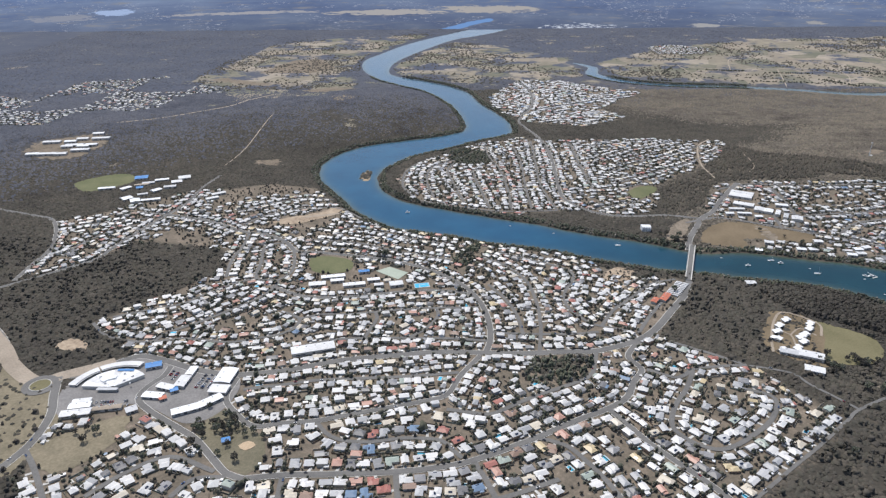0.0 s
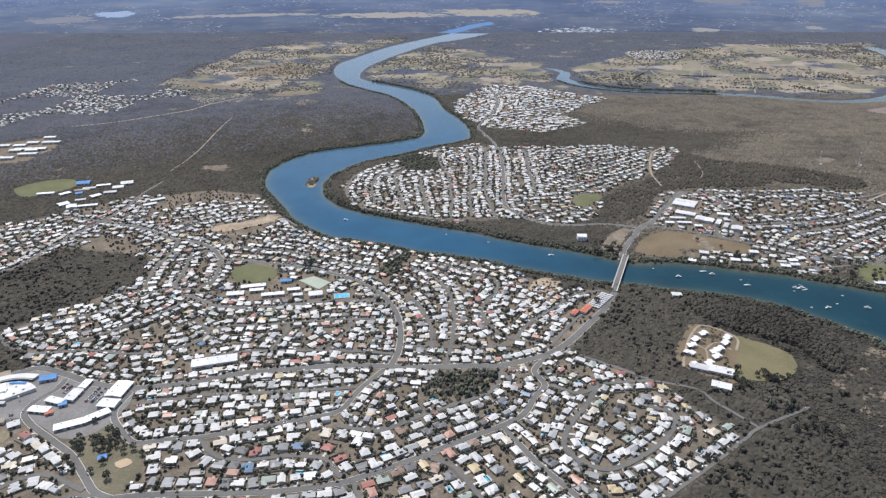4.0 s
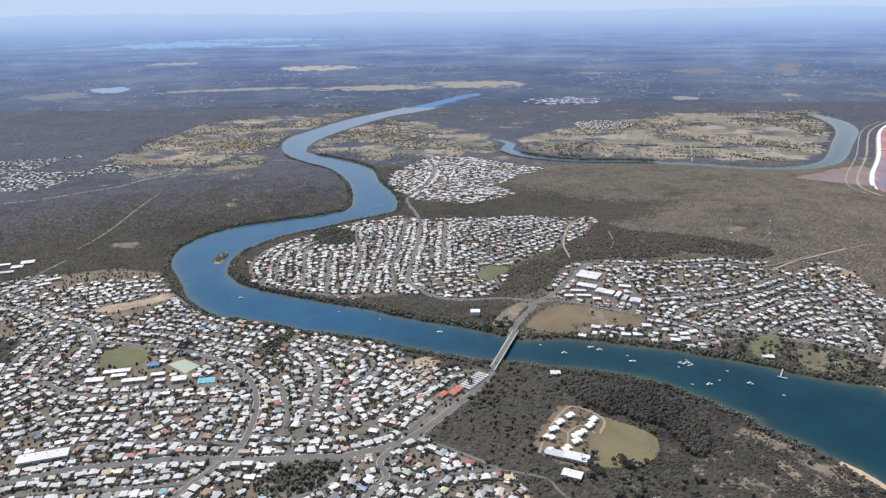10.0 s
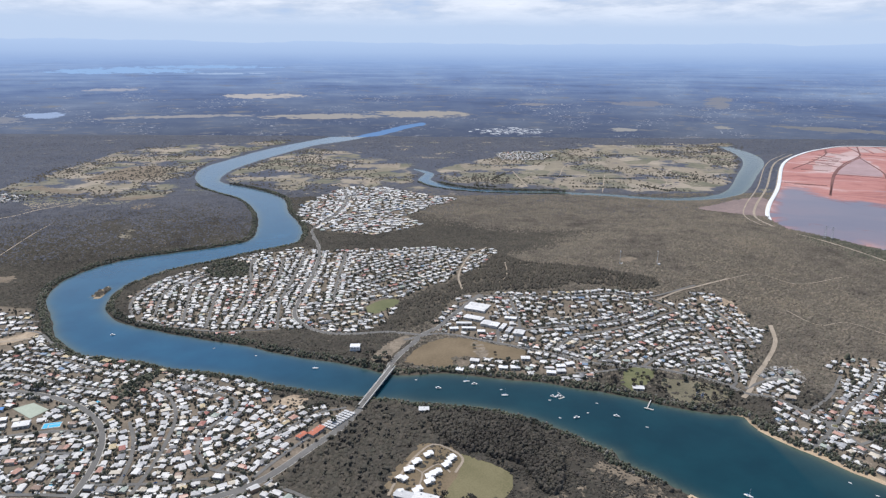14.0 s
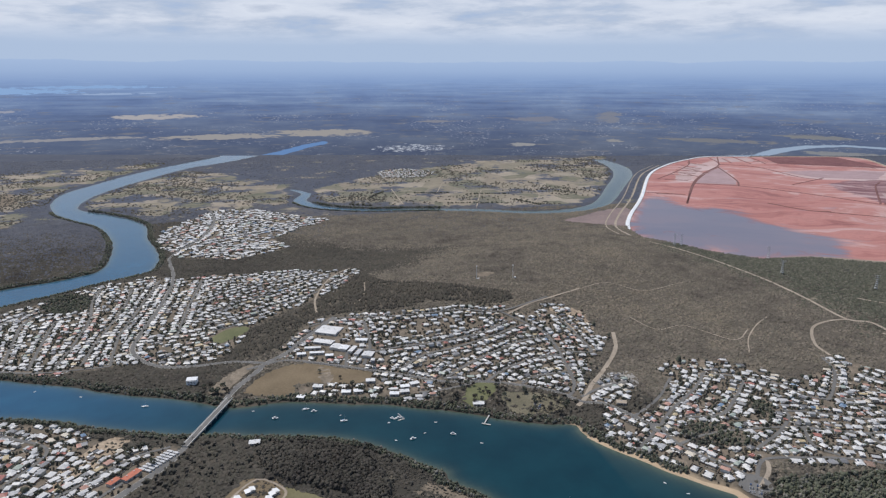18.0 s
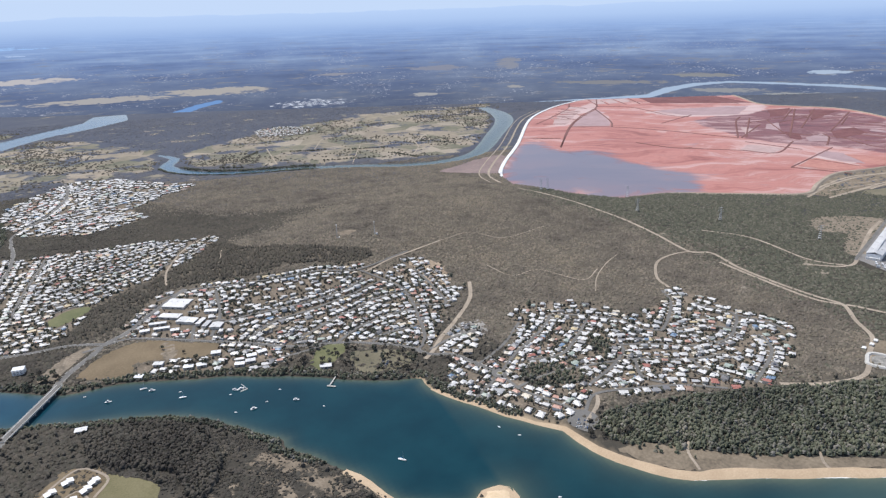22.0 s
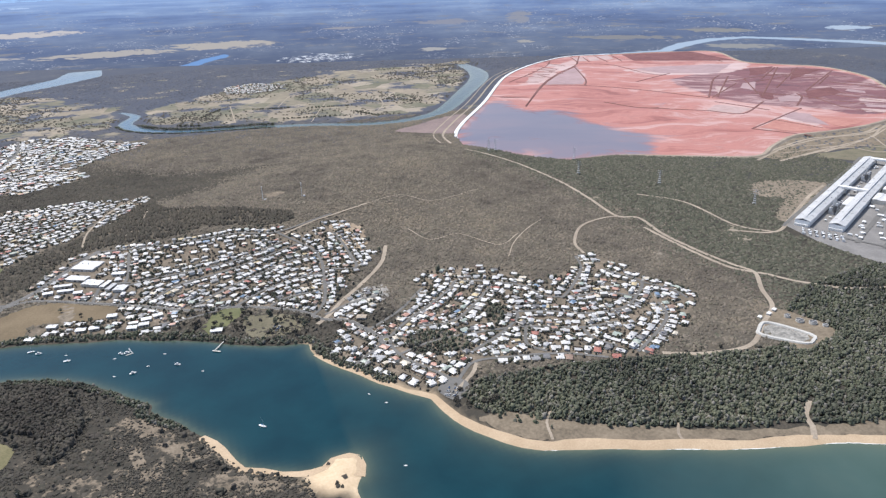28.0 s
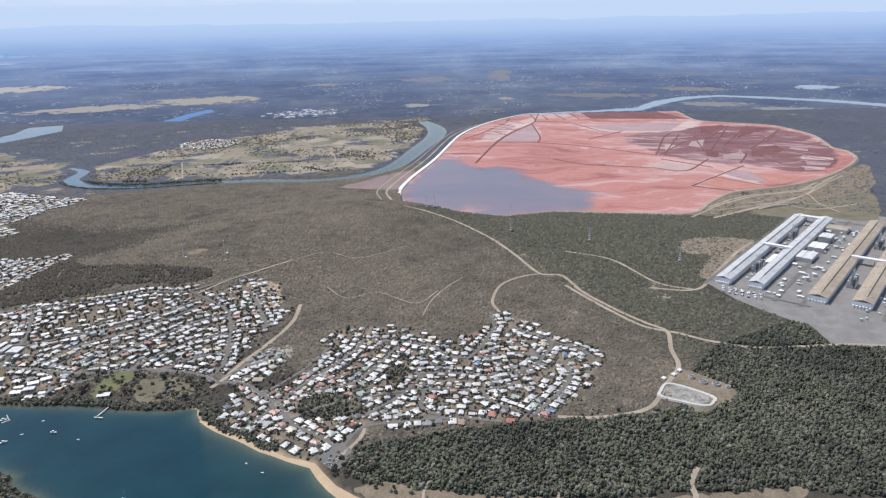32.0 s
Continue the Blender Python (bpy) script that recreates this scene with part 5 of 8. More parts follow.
def attribute(me, name, values):
    me.attributes.new(name, "FLOAT", "POINT").data.foreach_set("value", np.asarray(values, np.float32).ravel())


def grid_faces(keep):
    ny, nx = len(YS), len(XS)
    i = np.arange(ny * nx).reshape(ny, nx)
    f = np.stack([i[:-1, :-1], i[:-1, 1:], i[1:, 1:], i[1:, :-1]], -1).reshape(-1, 4)
    return f[keep.ravel()] if keep is not None else f


def soft(mask):
    m = mask.astype(float)
    for _ in range(1):
        p = np.pad(m, 1, mode="edge")
        m = (p[:-2, 1:-1] + p[2:, 1:-1] + p[1:-1, :-2] + p[1:-1, 2:] + 2 * m) / 6
    return m


TOWN = np.zeros(GX.shape, bool)
for name, poly in URBAN.items():
    if name not in ("far_west", "west_yard"):
        TOWN |= inside(GX, GY, poly)
TOWN &= DIST > 14
BEACH = (DIST > -9) & (DIST < 4) & (GX > 1085) & (GY < 1085) & (GX < 3500)
BEACH |= (np.hypot(GX - 1082, GY - 735) < 52) & (DIST > -6) | on_islet & (ripple > 0)
# how strongly distance haze tints the ground; carried as attribute open
HAZE = np.clip((np.hypot(GX - 560, GY - 50) - 2500 + 160 * ripple) / 900, 0, 1)
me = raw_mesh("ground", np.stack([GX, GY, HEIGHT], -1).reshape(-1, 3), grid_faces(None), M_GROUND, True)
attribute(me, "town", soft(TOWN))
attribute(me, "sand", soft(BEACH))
attribute(me, "open", soft(HAZE))
def hill_side(x, y):
    """How far a place lies within the dry hill country north-east of the river, in metres."""
    east = np.interp(y, [850, 1000, 1346, 1698, 2129], [1960, 1985, 1965, 1930, 1815])
    south = np.interp(x, [560, 1250, 1330, 1500, 1700, 1830, 1960, 2000], [1250, 1250, 850, 830, 775, 740, 840, 900])
    # west edge bends inward near y 2200, so darker leaf paints a shadow band
    west_ = np.interp(y, [1250, 1650, 1900, 2080, 2250, 2420, 2700, 2950], [540, 560, 760, 1020, 1120, 760, 480, 350])
    return np.minimum(np.minimum(np.where(y > 2129, 400.0, east - x), y - south), 0.6 * (x - west_))


attribute(me, "hill", np.clip(hill_side(GX, GY) / 110 + 0.5 + 0.22 * ripple, 0, 1))
DRY = 0.20 * ((GX > -900) & (GX < 2800) & (GY > 2950) & (GY < 4800))
for name, kind, outline in GROUNDS:
    if name in ("meadow", "plain_river", "plain_west", "dry_plain", "rust_west", "dry_bank", "dirt_north"):
        DRY = np.maximum(DRY, inside(GX, GY, outline) * (0.5 if name in ("rust_west", "dry_bank") else 0.72 if name == "meadow" else 0.62))
BARE_ZONES = ("point_sand", "yard_west", "bare_river", "bare_streak", "far_field", "bare_far", "bare_patch")
BARE = np.zeros(GX.shape)
for name, kind, outline in GROUNDS:
    if name in BARE_ZONES:
        BARE = np.maximum(BARE, inside(GX, GY, outline) * 0.95)
BARE = np.maximum(BARE, 0.44 * inside(GX, GY, [(700, 800), (800, 960), (880, 940), (960, 800), (1040, 745), (1090, 690), (700, 640)]))
attribute(me, "bare", soft(BARE))
attribute(me, "dry", soft(soft(DRY * (DIST > 25))))
tagged(new("ground", me), "low coastal plain of dry earth, scrub and grass", "ground", kind="structure")
shallow = np.exp(np.clip(DIST, -400, 0) / 9.0) * 0.75 + 0.25 * np.exp(np.clip(DIST, -400, 0) / 40.0) * (GX > 1100)
corner = DIST[:-1, :-1] < 14
for other in (DIST[1:, :-1], DIST[:-1, 1:], DIST[1:, 1:]):
    corner |= other < 14
me = raw_mesh("water", np.stack([GX, GY, np.zeros(GX.shape)], -1).reshape(-1, 3), grid_faces(corner), M_WATER, True)
attribute(me, "shallow", shallow)
attribute(me, "sky_tint", np.clip((620 - GX) / 500 + (GY - 1350) / 1200, 0, 1))
attribute(me, "sea", np.clip((GX - 1350 - (GY - 500) * 0.6) / 420, 0, 1) * (GX > 900))
tagged(new("water", me), "calm deep blue tidal river widening into a teal sea", "water", kind="structure")

# ---- grounds, roads ----


def sheet(name, outline, mat, label, category, lift=0.35, cell=14.0, round_by=10.0, flat=None, kind="structure", rough_by=0.0):
    """A patch of ground of its own surface, draped over the land."""
    line = smooth_line(outline, round_by, True)
    if rough_by:
        line = line + rough_by * np.stack([np.sin(line[:, 0] * 0.31 + 2 * np.sin(line[:, 1] * 0.17)), np.sin(line[:, 1] * 0.27 + 2 * np.sin(line[:, 0] * 0.21))], -1)
    bm = bmesh.new()
    bm.faces.new([bm.verts.new((x, y, 0)) for x, y in line])
    for axis in (0, 1):
        lo, hi = line[:, axis].min(), line[:, axis].max()
        for c in np.arange(lo + cell, hi, cell):
            co, no = [0, 0, 0], [0, 0, 0]
            co[axis], no[axis] = c, 1
            bmesh.ops.bisect_plane(bm, geom=bm.verts[:] + bm.edges[:] + bm.faces[:], plane_co=co, plane_no=no)
    z = sample(HEIGHT, [v.co.x for v in bm.verts], [v.co.y for v in bm.verts])
    for v, h in zip(bm.verts, z):
        v.co.z = (h if flat is None else flat) + lift
    for f in bm.faces:
        if f.normal.z < 0:
            f.normal_flip()
        f.smooth = True
    bm.normal_update()
    me = bpy.data.meshes.new(name)
    bm.to_mesh(me)
    bm.free()
    me.materials.append(mat)
    return tagged(new(name, me), label, category, kind=kind)


GROUND_TEXT = {"scrubby": "thin olive-brown parkland grass under trees", "fawn": "fawn dry paddock grass with bare patches", "green": "mown green sports lawn with worn patches", "grass": "dry olive lawn with thin bare patches", "straw": "open straw-coloured grassland with scattered paddocks",
               "brown": "dry brown grass field beside the water", "dirt": "bare pale brown earth scraped clear of scrub", "rust": "patch of rust-red bare earth in scrub",
               "gravel": "pale grey gravel yard with tyre marks", "asphalt": "grey asphalt car park beside shops", "sandy": "pale sandy ground between low scrub", "dune": "brown dune grass and low scrub behind the beach", "pinkmud": "pinkish dried mud flat by the dam wall"}
DRY_ZONES = ("meadow", "plain_river", "plain_west", "dry_plain", "rust_west", "dry_bank", "dirt_north")
for i, (name, kind, outline) in enumerate(GROUNDS):
    if name in DRY_ZONES or name in BARE_ZONES:
        continue
    big = name in ("works_ground", "dam_south", "yard_east")
    sheet("%s_ground" % kind, outline, GROUND[kind], GROUND_TEXT[kind], "ground", 0.35 + 0.005 * i, 45.0 if big else 14.0, 60.0 if big else 8.0, rough_by=0.0 if name == "shop_ground" else 1.0 if name.startswith("oval") else 7.0 if name in ("mud_flat", "bare_ridge", "works_dirt", "dam_south", "yard_east") else 3.0)


def strip(line, width, lift, base=None):
    p = np.asarray(line, float)
    d = np.gradient(p, axis=0)
    n = np.stack([-d[:, 1], d[:, 0]], -1) / np.maximum(np.linalg.norm(d, axis=1), 1e-6)[:, None]
    a, b = p + n * width / 2, p - n * width / 2
    v = np.concatenate([a, p, b])
    z = sample(HEIGHT, v[:, 0], v[:, 1]) if base is None else np.full(len(v), base)
    k = len(p)
    z = z.reshape(3, k).max(0)
    v = np.column_stack([v, np.tile(z + lift, 3)])
    i = np.arange(k - 1)
    f = np.concatenate([np.stack([i, k + i, k + i + 1, i + 1], -1), np.stack([k + i, 2 * k + i, 2 * k + i + 1, k + i + 1], -1)])
    return v, f


def shore_strip(name, line, inner, mat, label):
    """Sand from just under the water to an even inner edge."""
    d = np.gradient(line, axis=0)
    n = np.stack([-d[:, 1], d[:, 0]], -1) / np.linalg.norm(d, axis=1)[:, None]
    inner = np.asarray(inner)[:, None]
    rows = [line + n * o for o in (-9.0, 0.0, inner * 0.5, inner)]
    k = len(line)
    v = np.concatenate(rows)
    z = sample(HEIGHT, v[:, 0], v[:, 1]) + np.repeat((0.1, 0.5, 0.95, 0.9), k)
    i = np.arange(k - 1)
    f = np.concatenate([np.stack([r * k + i, r * k + i + 1, (r + 1) * k + i + 1, (r + 1) * k + i], -1) for r in range(3)])
    tagged(new(name, raw_mesh(name, np.column_stack([v, z]), f, mat, True)), label, "beach", kind="structure")


sandy = NORTH[(NORTH[:, 0] > 1098) & (NORTH[:, 1] < 1075) & (NORTH[:, 0] < 3600)]
run = np.linspace(0, 1, len(sandy))
shore_strip("beach", sandy, np.interp(sandy[:, 0], [1098, 1230, 1290, 1340, 1800, 3600], [6, 6, 13, 14, 13, 14]) + 1.6 * np.sin(sandy[:, 0] * 0.05) + 1.0 * np.sin(sandy[:, 0] * 0.17), M_SAND, "pale golden sand beach curving round the point")
lee = SOUTH[(SOUTH[:, 0] > 905) & (SOUTH[:, 1] > 690) & (SOUTH[:, 1] < 935)]
shore_strip("beach", lee, 4.0 + 2.5 * np.sin(lee[:, 0] * 0.11), M_SAND, "narrow sandy shore below the scrub")

ROAD_LINES = []
for i, (w, pts) in enumerate(STREETS):
    w = 0.74 * w + 0.4
    line = smooth_line(pts, 9)
    ROAD_LINES.append((w, line))
    v, f = strip(line, w, 0.62 + 0.004 * (i % 40) + (0.2 if w > 7.5 else 0))
    tagged(new("road", raw_mesh("road", v, f, M_ROAD, True)), "grey asphalt suburban road, sun-bleached" if w < 9.5 else "wide grey asphalt main road with two lanes", "road", kind="structure")
for w, line in ROAD_LINES:
    if w < 7.7:
        continue
    d = np.gradient(line, axis=0)
    side_ = np.stack([-d[:, 1], d[:, 0]], -1) / np.maximum(np.linalg.norm(d, axis=1), 1e-6)[:, None]
    v0, f0 = strip(line + side_ * (w / 2 + 0.5), 0.8, 0.55)
    v1, f1 = strip(line - side_ * (w / 2 + 0.5), 0.8, 0.55)
    tagged(new("footpath", raw_mesh("footpath", np.concatenate([v0, v1]), np.concatenate([f0, f1 + len(v0)]), M_CONCRETE, True)), "pale concrete footpaths along a street", "footpath", kind="structure")
TRACK_LINES = []
for i, (w, pts) in enumerate(TRACKS):
    line = smooth_line(pts, 9)
    TRACK_LINES.append((w, line))
    v, f = strip(line, w, 0.75 + 0.003 * i)
    tagged(new("dirt_track", raw_mesh("dirt_track", v, f, M_TRACK, True)), "pale unsealed dirt track through scrub", "track", kind="structure")

# ---- a plan of what is taken, cell by cell ----
CELL, X0, Y0 = 4.0, -2700.0, 400.0
NX, NY = 1980, 1240
CX, CY = np.meshgrid(X0 + CELL * (np.arange(NX) + 0.5), Y0 + CELL * (np.arange(NY) + 0.5))


def stamp(field, line, radius):
    for (x0, y0), (x1, y1) in zip(line[:-1], line[1:]):
        i0, i1 = int((min(x0, x1) - radius - X0) / CELL), int((max(x0, x1) + radius - X0) / CELL) + 1
        j0, j1 = int((min(y0, y1) - radius - Y0) / CELL), int((max(y0, y1) + radius - Y0) / CELL) + 1
        i0, j0, i1, j1 = max(i0, 0), max(j0, 0), min(i1, NX), min(j1, NY)
        if i0 >= i1 or j0 >= j1:
            continue
        x, y = CX[j0:j1, i0:i1], CY[j0:j1, i0:i1]
        field[j0:j1, i0:i1] |= off_line(x, y, [(x0, y0), (x1, y1)]) < radius


def stamp_poly(field, poly):
    q = np.asarray(poly, float)
    i0, i1 = max(int((q[:, 0].min() - X0) / CELL), 0), min(int((q[:, 0].max() - X0) / CELL) + 2, NX)
    j0, j1 = max(int((q[:, 1].min() - Y0) / CELL), 0), min(int((q[:, 1].max() - Y0) / CELL) + 2, NY)
    if i0 < i1 and j0 < j1:
        field[j0:j1, i0:i1] |= inside(CX[j0:j1, i0:i1], CY[j0:j1, i0:i1], q)


def at(field, x, y):
    i = np.clip(((np.asarray(x) - X0) / CELL).astype(int), 0, NX - 1)
    j = np.clip(((np.asarray(y) - Y0) / CELL).astype(int), 0, NY - 1)
    return field[j, i]


ROADWAY, TOWN_CELL, CLEAR = np.zeros((NY, NX), bool), np.zeros((NY, NX), bool), np.zeros((NY, NX), bool)
for w, line in ROAD_LINES:
    stamp(ROADWAY, line, w / 2 + 1.0)
for w, line in TRACK_LINES:
    stamp(CLEAR, line, w / 2 + 1.5)
for poly in URBAN.values():
    stamp_poly(TOWN_CELL, poly)
OPEN_GROUND = np.zeros((NY, NX), bool)
for name, kind, outline in GROUNDS:
    if name in ("dirt_north", "bare_ridge", "caravan"):
        continue
    stamp_poly(OPEN_GROUND if name in ("meadow", "plain_river", "plain_west", "beach_scrub", "dry_plain", "far_field", "point_sand", "bare_far", "dam_south", "yard_east", "works_dirt", "rust_west", "dry_bank", "dry_gully", "verge", "lawn_boat", "school_ground") else CLEAR, smooth_line(outline, 12, True))
stamp_poly(CLEAR, DAM)
GROVE = np.zeros((NY, NX), bool)
for poly in GROVES:
    stamp_poly(GROVE, smooth_line(poly, 12, True))
TOWN_CELL &= ~GROVE
SHORE_CELL = sample(DIST, CX.ravel(), CY.ravel()).reshape(NY, NX).astype(np.float32)

# ---- helpers for things ----


def part(name, bm, mat, parent, label=""):
    me = bpy.data.meshes.new(name)
    bm.to_mesh(me)
    bm.free()
    me.materials.append(mat)
    ob = new(name, me)
    ob.parent = parent
    return tagged(ob, label)


def thing(name, m, label, category, group=""):
    ob = new(name)
    ob.matrix_basis = m
    return tagged(ob, label, category, group)


def boxed(bm, size, centre=(0, 0, 0), turn=0.0, taper=1.0):
    r = bmesh.ops.create_cube(bm, size=1.0)
    for v in r["verts"]:
        k = taper if v.co.z > 0 else 1.0
        v.co = Vector((v.co.x * size[0] * k, v.co.y * size[1] * k, v.co.z * size[2]))
    bmesh.ops.rotate(bm, verts=r["verts"], cent=(0, 0, 0), matrix=Matrix.Rotation(turn, 3, "Z"))
    bmesh.ops.translate(bm, verts=r["verts"], vec=centre)
    return bm


def box(size, centre=(0, 0, 0), turn=0.0, taper=1.0):
    return boxed(bmesh.new(), size, centre, turn, taper)


def tube(bm, r0, r1, z0, z1, x=0.0, y=0.0, n=10):
    r = bmesh.ops.create_cone(bm, cap_ends=True, segments=n, radius1=r0, radius2=r1, depth=z1 - z0)
    bmesh.ops.translate(bm, verts=r["verts"], vec=(x, y, (z0 + z1) / 2))
    return bm


# ---- houses ----


def hip_block(w, d, h, rise, over, cut, x=0.0, y=0.0):
    """Wall box and hipped or gabled roof over a w x d plan; cut is how far the ridge stops short of each end."""
    a, b = w / 2, d / 2
    wall_v = [(x + sx * a, y + sy * b, z) for z in (-0.6, h) for sx, sy in ((-1, -1), (1, -1), (1, 1), (-1, 1))]
    wall_f = [(0, 1, 5, 4), (1, 2, 6, 5), (2, 3, 7, 6), (3, 0, 4, 7)]
    a, b = a + over, b + over
    e = 0.22
    roof_v = [(x + sx * a, y + sy * b, z) for z in (h - e, h) for sx, sy in ((-1, -1), (1, -1), (1, 1), (-1, 1))]
    roof_v += [(x - a + cut, y, h + rise), (x + a - cut, y, h + rise)]
    roof_q = [(0, 1, 5, 4), (1, 2, 6, 5), (2, 3, 7, 6), (3, 0, 4, 7), (4, 5, 9, 8), (6, 7, 8, 9), (3, 2, 1, 0)]
    roof_t = [(5, 6, 9), (7, 4, 8)]
    return wall_v, wall_f, roof_v, roof_q, roof_t


def joined(blocks):
    wv, wf, rv, rq, rt = [], [], [], [], []
    for a, b, c, d, e in blocks:
        wf += [tuple(i + len(wv) for i in f) for f in b]
        rq += [tuple(i + len(rv) for i in f) for f in d]
        rt += [tuple(i + len(rv) for i in f) for f in e]
        wv += a
        rv += c
    return [np.array(v) for v in (wv, wf, rv, rq, rt)]


HOUSE_KINDS = [joined(b) for b in (
    [hip_block(15, 10, 2.9, 2.2, 0.6, 4.6), hip_block(5, 3.4, 2.5, 0.2, 0.2, 0.1, -2, 6.6)],
    [hip_block(13, 11, 2.8, 2.3, 0.6, 5.2)],
    [hip_block(16, 8.5, 3.0, 1.6, 0.5, 0.2), hip_block(6, 3.6, 2.5, 0.2, 0.2, 0.1, 3, 5.9)],
    [hip_block(14, 9, 5.6, 1.9, 0.6, 4.0), hip_block(6, 4, 2.8, 0.5, 0.3, 1.6, 6, -5.6)],
    [hip_block(11, 9, 2.9, 1.9, 0.6, 4.4, -2.5, 1.5), hip_block(7, 13, 2.8, 1.8, 0.6, 3.4, 4.6, -0.6)],
    [hip_block(17, 9, 3.0, 2.1, 0.6, 4.2, 0, 2), hip_block(6.5, 8, 2.8, 1.6, 0.5, 3.0, -4.5, -4.0)],
)]
HOUSE_KINDS += [joined(b) for b in (
    [hip_block(12, 9.5, 2.9, 1.2, 0.4, 0.1), hip_block(6, 6, 2.5, 0.35, 0.3, 0.1, 8.6, -1.2)],
    [hip_block(12, 12, 3.0, 2.6, 0.7, 6.2), hip_block(4.5, 4, 2.5, 0.2, 0.2, 0.1, 1, 8)],
    [hip_block(11, 8, 2.8, 1.5, 0.4, 0.2), hip_block(3.4, 6, 2.4, 0.15, 0.1, 0.1, 7.4, 1)],
    [hip_block(15, 9, 3.1, 0.7, 0.5, 0.1, 0, 1), hip_block(9, 5, 2.7, 0.3, 0.3, 0.1, -2, -5.2)],
    [hip_block(11, 9, 2.9, 1.9, 0.6, 4.2, 0, 3.5), hip_block(12.5, 7, 2.8, 1.5, 0.6, 3.2, 1.2, -4.2)],
    [hip_block(10, 8, 2.8, 1.7, 0.5, 3.8, -3, 3), hip_block(10, 8, 3.0, 1.7, 0.5, 3.8, 3, -2.5), hip_block(4, 5, 2.5, 0.2, 0.2, 0.1, -4, -3.6)],
)]
for kind_ in HOUSE_KINDS:
    for k_ in (0, 2):
        kind_[k_] = kind_[k_] * (0.95, 0.97, 1.0)
SHED = joined([hip_block(5.0, 4.0, 2.3, 0.5, 0.2, 0.05)])
rng = np.random.default_rng(7)
TAKEN = ROADWAY.copy() | CLEAR
SPOTS = []      # x, y, turn, kind


def free(x, y, ang, hw, hd):
    c, s = math.cos(ang), math.sin(ang)
    u, v = np.meshgrid(np.linspace(-hw, hw, 5), np.linspace(-hd, hd, 5))
    return not at(TAKEN, x + u * c - v * s, y + u * s + v * c).any()


def claim(x, y, ang, hw, hd):
    c, s = math.cos(ang), math.sin(ang)
    u, v = np.meshgrid(np.arange(-hw, hw + 0.1, 2.5), np.arange(-hd, hd + 0.1, 2.5))
    i = ((x + u * c - v * s - X0) / CELL).astype(int)
    j = ((y + u * s + v * c - Y0) / CELL).astype(int)
    TAKEN[np.clip(j, 0, NY - 1), np.clip(i, 0, NX - 1)] = True


def try_house(x, y, ang, loose=0.0):
    if not (X0 < x < X0 + CELL * NX and Y0 < y < Y0 + CELL * NY):
        return False
    if not at(TOWN_CELL, x, y) or at(SHORE_CELL, x, y) < 16:
        return False
    if not free(x, y, ang, 6.0, 4.9):
        return False
    claim(x, y, ang, 6.6, 5.2)
    SPOTS.append((x, y, ang, int(rng.integers(len(HOUSE_KINDS)))))
    return True


DRIVES = []
def reserve_large():
    for x, y, l, w, ang in LARGE_PLAN:
        claim(x, y, ang, l / 2 + 4, w / 2 + 4)


reserve_large()
for w, line in ROAD_LINES:
    seg = np.linalg.norm(np.diff(line, axis=0), axis=1)
    run = np.concatenate([[0], np.cumsum(seg)])
    for side in (1, -1):
        s = 9.0
        while s < run[-1] - 5:
            p = np.array([np.interp(s, run, line[:, 0]), np.interp(s, run, line[:, 1])])
            q = np.array([np.interp(s + 2, run, line[:, 0]), np.interp(s + 2, run, line[:, 1])])
            d = (q - p) / max(np.linalg.norm(q - p), 1e-6)
            n = np.array([-d[1], d[0]]) * side
            back = w / 2 + 10.0 + rng.uniform(-1.5, 4)
            x, y = p + n * back
            ang = math.atan2(d[1], d[0]) + (0 if side > 0 else math.pi) + rng.normal(0, 0.07) + (math.pi / 2 if rng.random() < 0.25 else 0)
            if rng.random() < 0.95 and try_house(x, y, ang):
                if rng.random() < 0.85:
                    DRIVES.append((p + n * (w / 2), p + n * (back - 5) + d * rng.uniform(-4, 4)))
                s += rng.uniform(15.2, 18.2)
            else:
                s += 5
# back lots between the streets
near = np.concatenate([line for w, line in ROAD_LINES])
turn = np.concatenate([np.arctan2(*np.gradient(line, axis=0).T[::-1]) for w, line in ROAD_LINES])
for name, poly in URBAN.items():
    q = np.array(poly, float)
    lo, hi = q.min(0), q.max(0)
    area = (hi[0] - lo[0]) * (hi[1] - lo[1])
    for _ in range(int(area / (260 if name in ("shops", "far_west") else 170))):
        x, y = rng.uniform(lo, hi)
        if not (X0 < x < X0 + CELL * NX and 420 < y < 5200) or not at(TOWN_CELL, x, y):
            continue
        k = np.argmin((near[:, 0] - x) ** 2 + (near[:, 1] - y) ** 2)
        gap = math.hypot(near[k, 0] - x, near[k, 1] - y)
        if gap < 60 or name in ("far_west", "hill_estate", "meadow_estate", "riverside", "shops"):
            if name == "west_yard" or name == "far_west" and (rng.random() < 0.3 or math.sin(x / 90.0) * math.sin(y / 120.0 + 1.0) < -0.1):
                continue
            try_house(x, y, turn[k] + rng.normal(0, 0.08))

first = sorted((s for s in SPOTS if s[1] > 592 and -420 < s[0] < 700), key=lambda s: s[1])[:250]
NEAR_HOUSES = first + sorted((s for s in SPOTS if s[0] > 1120 and s[1] < 1000), key=lambda s: s[1])[:50]
near_set = set(NEAR_HOUSES)
M_SOLAR = mottled("solar_panel", (0.015, 0.02, 0.04), (0.03, 0.04, 0.07), 0.3, 2.0, 0.2, 0.6)
made = {}
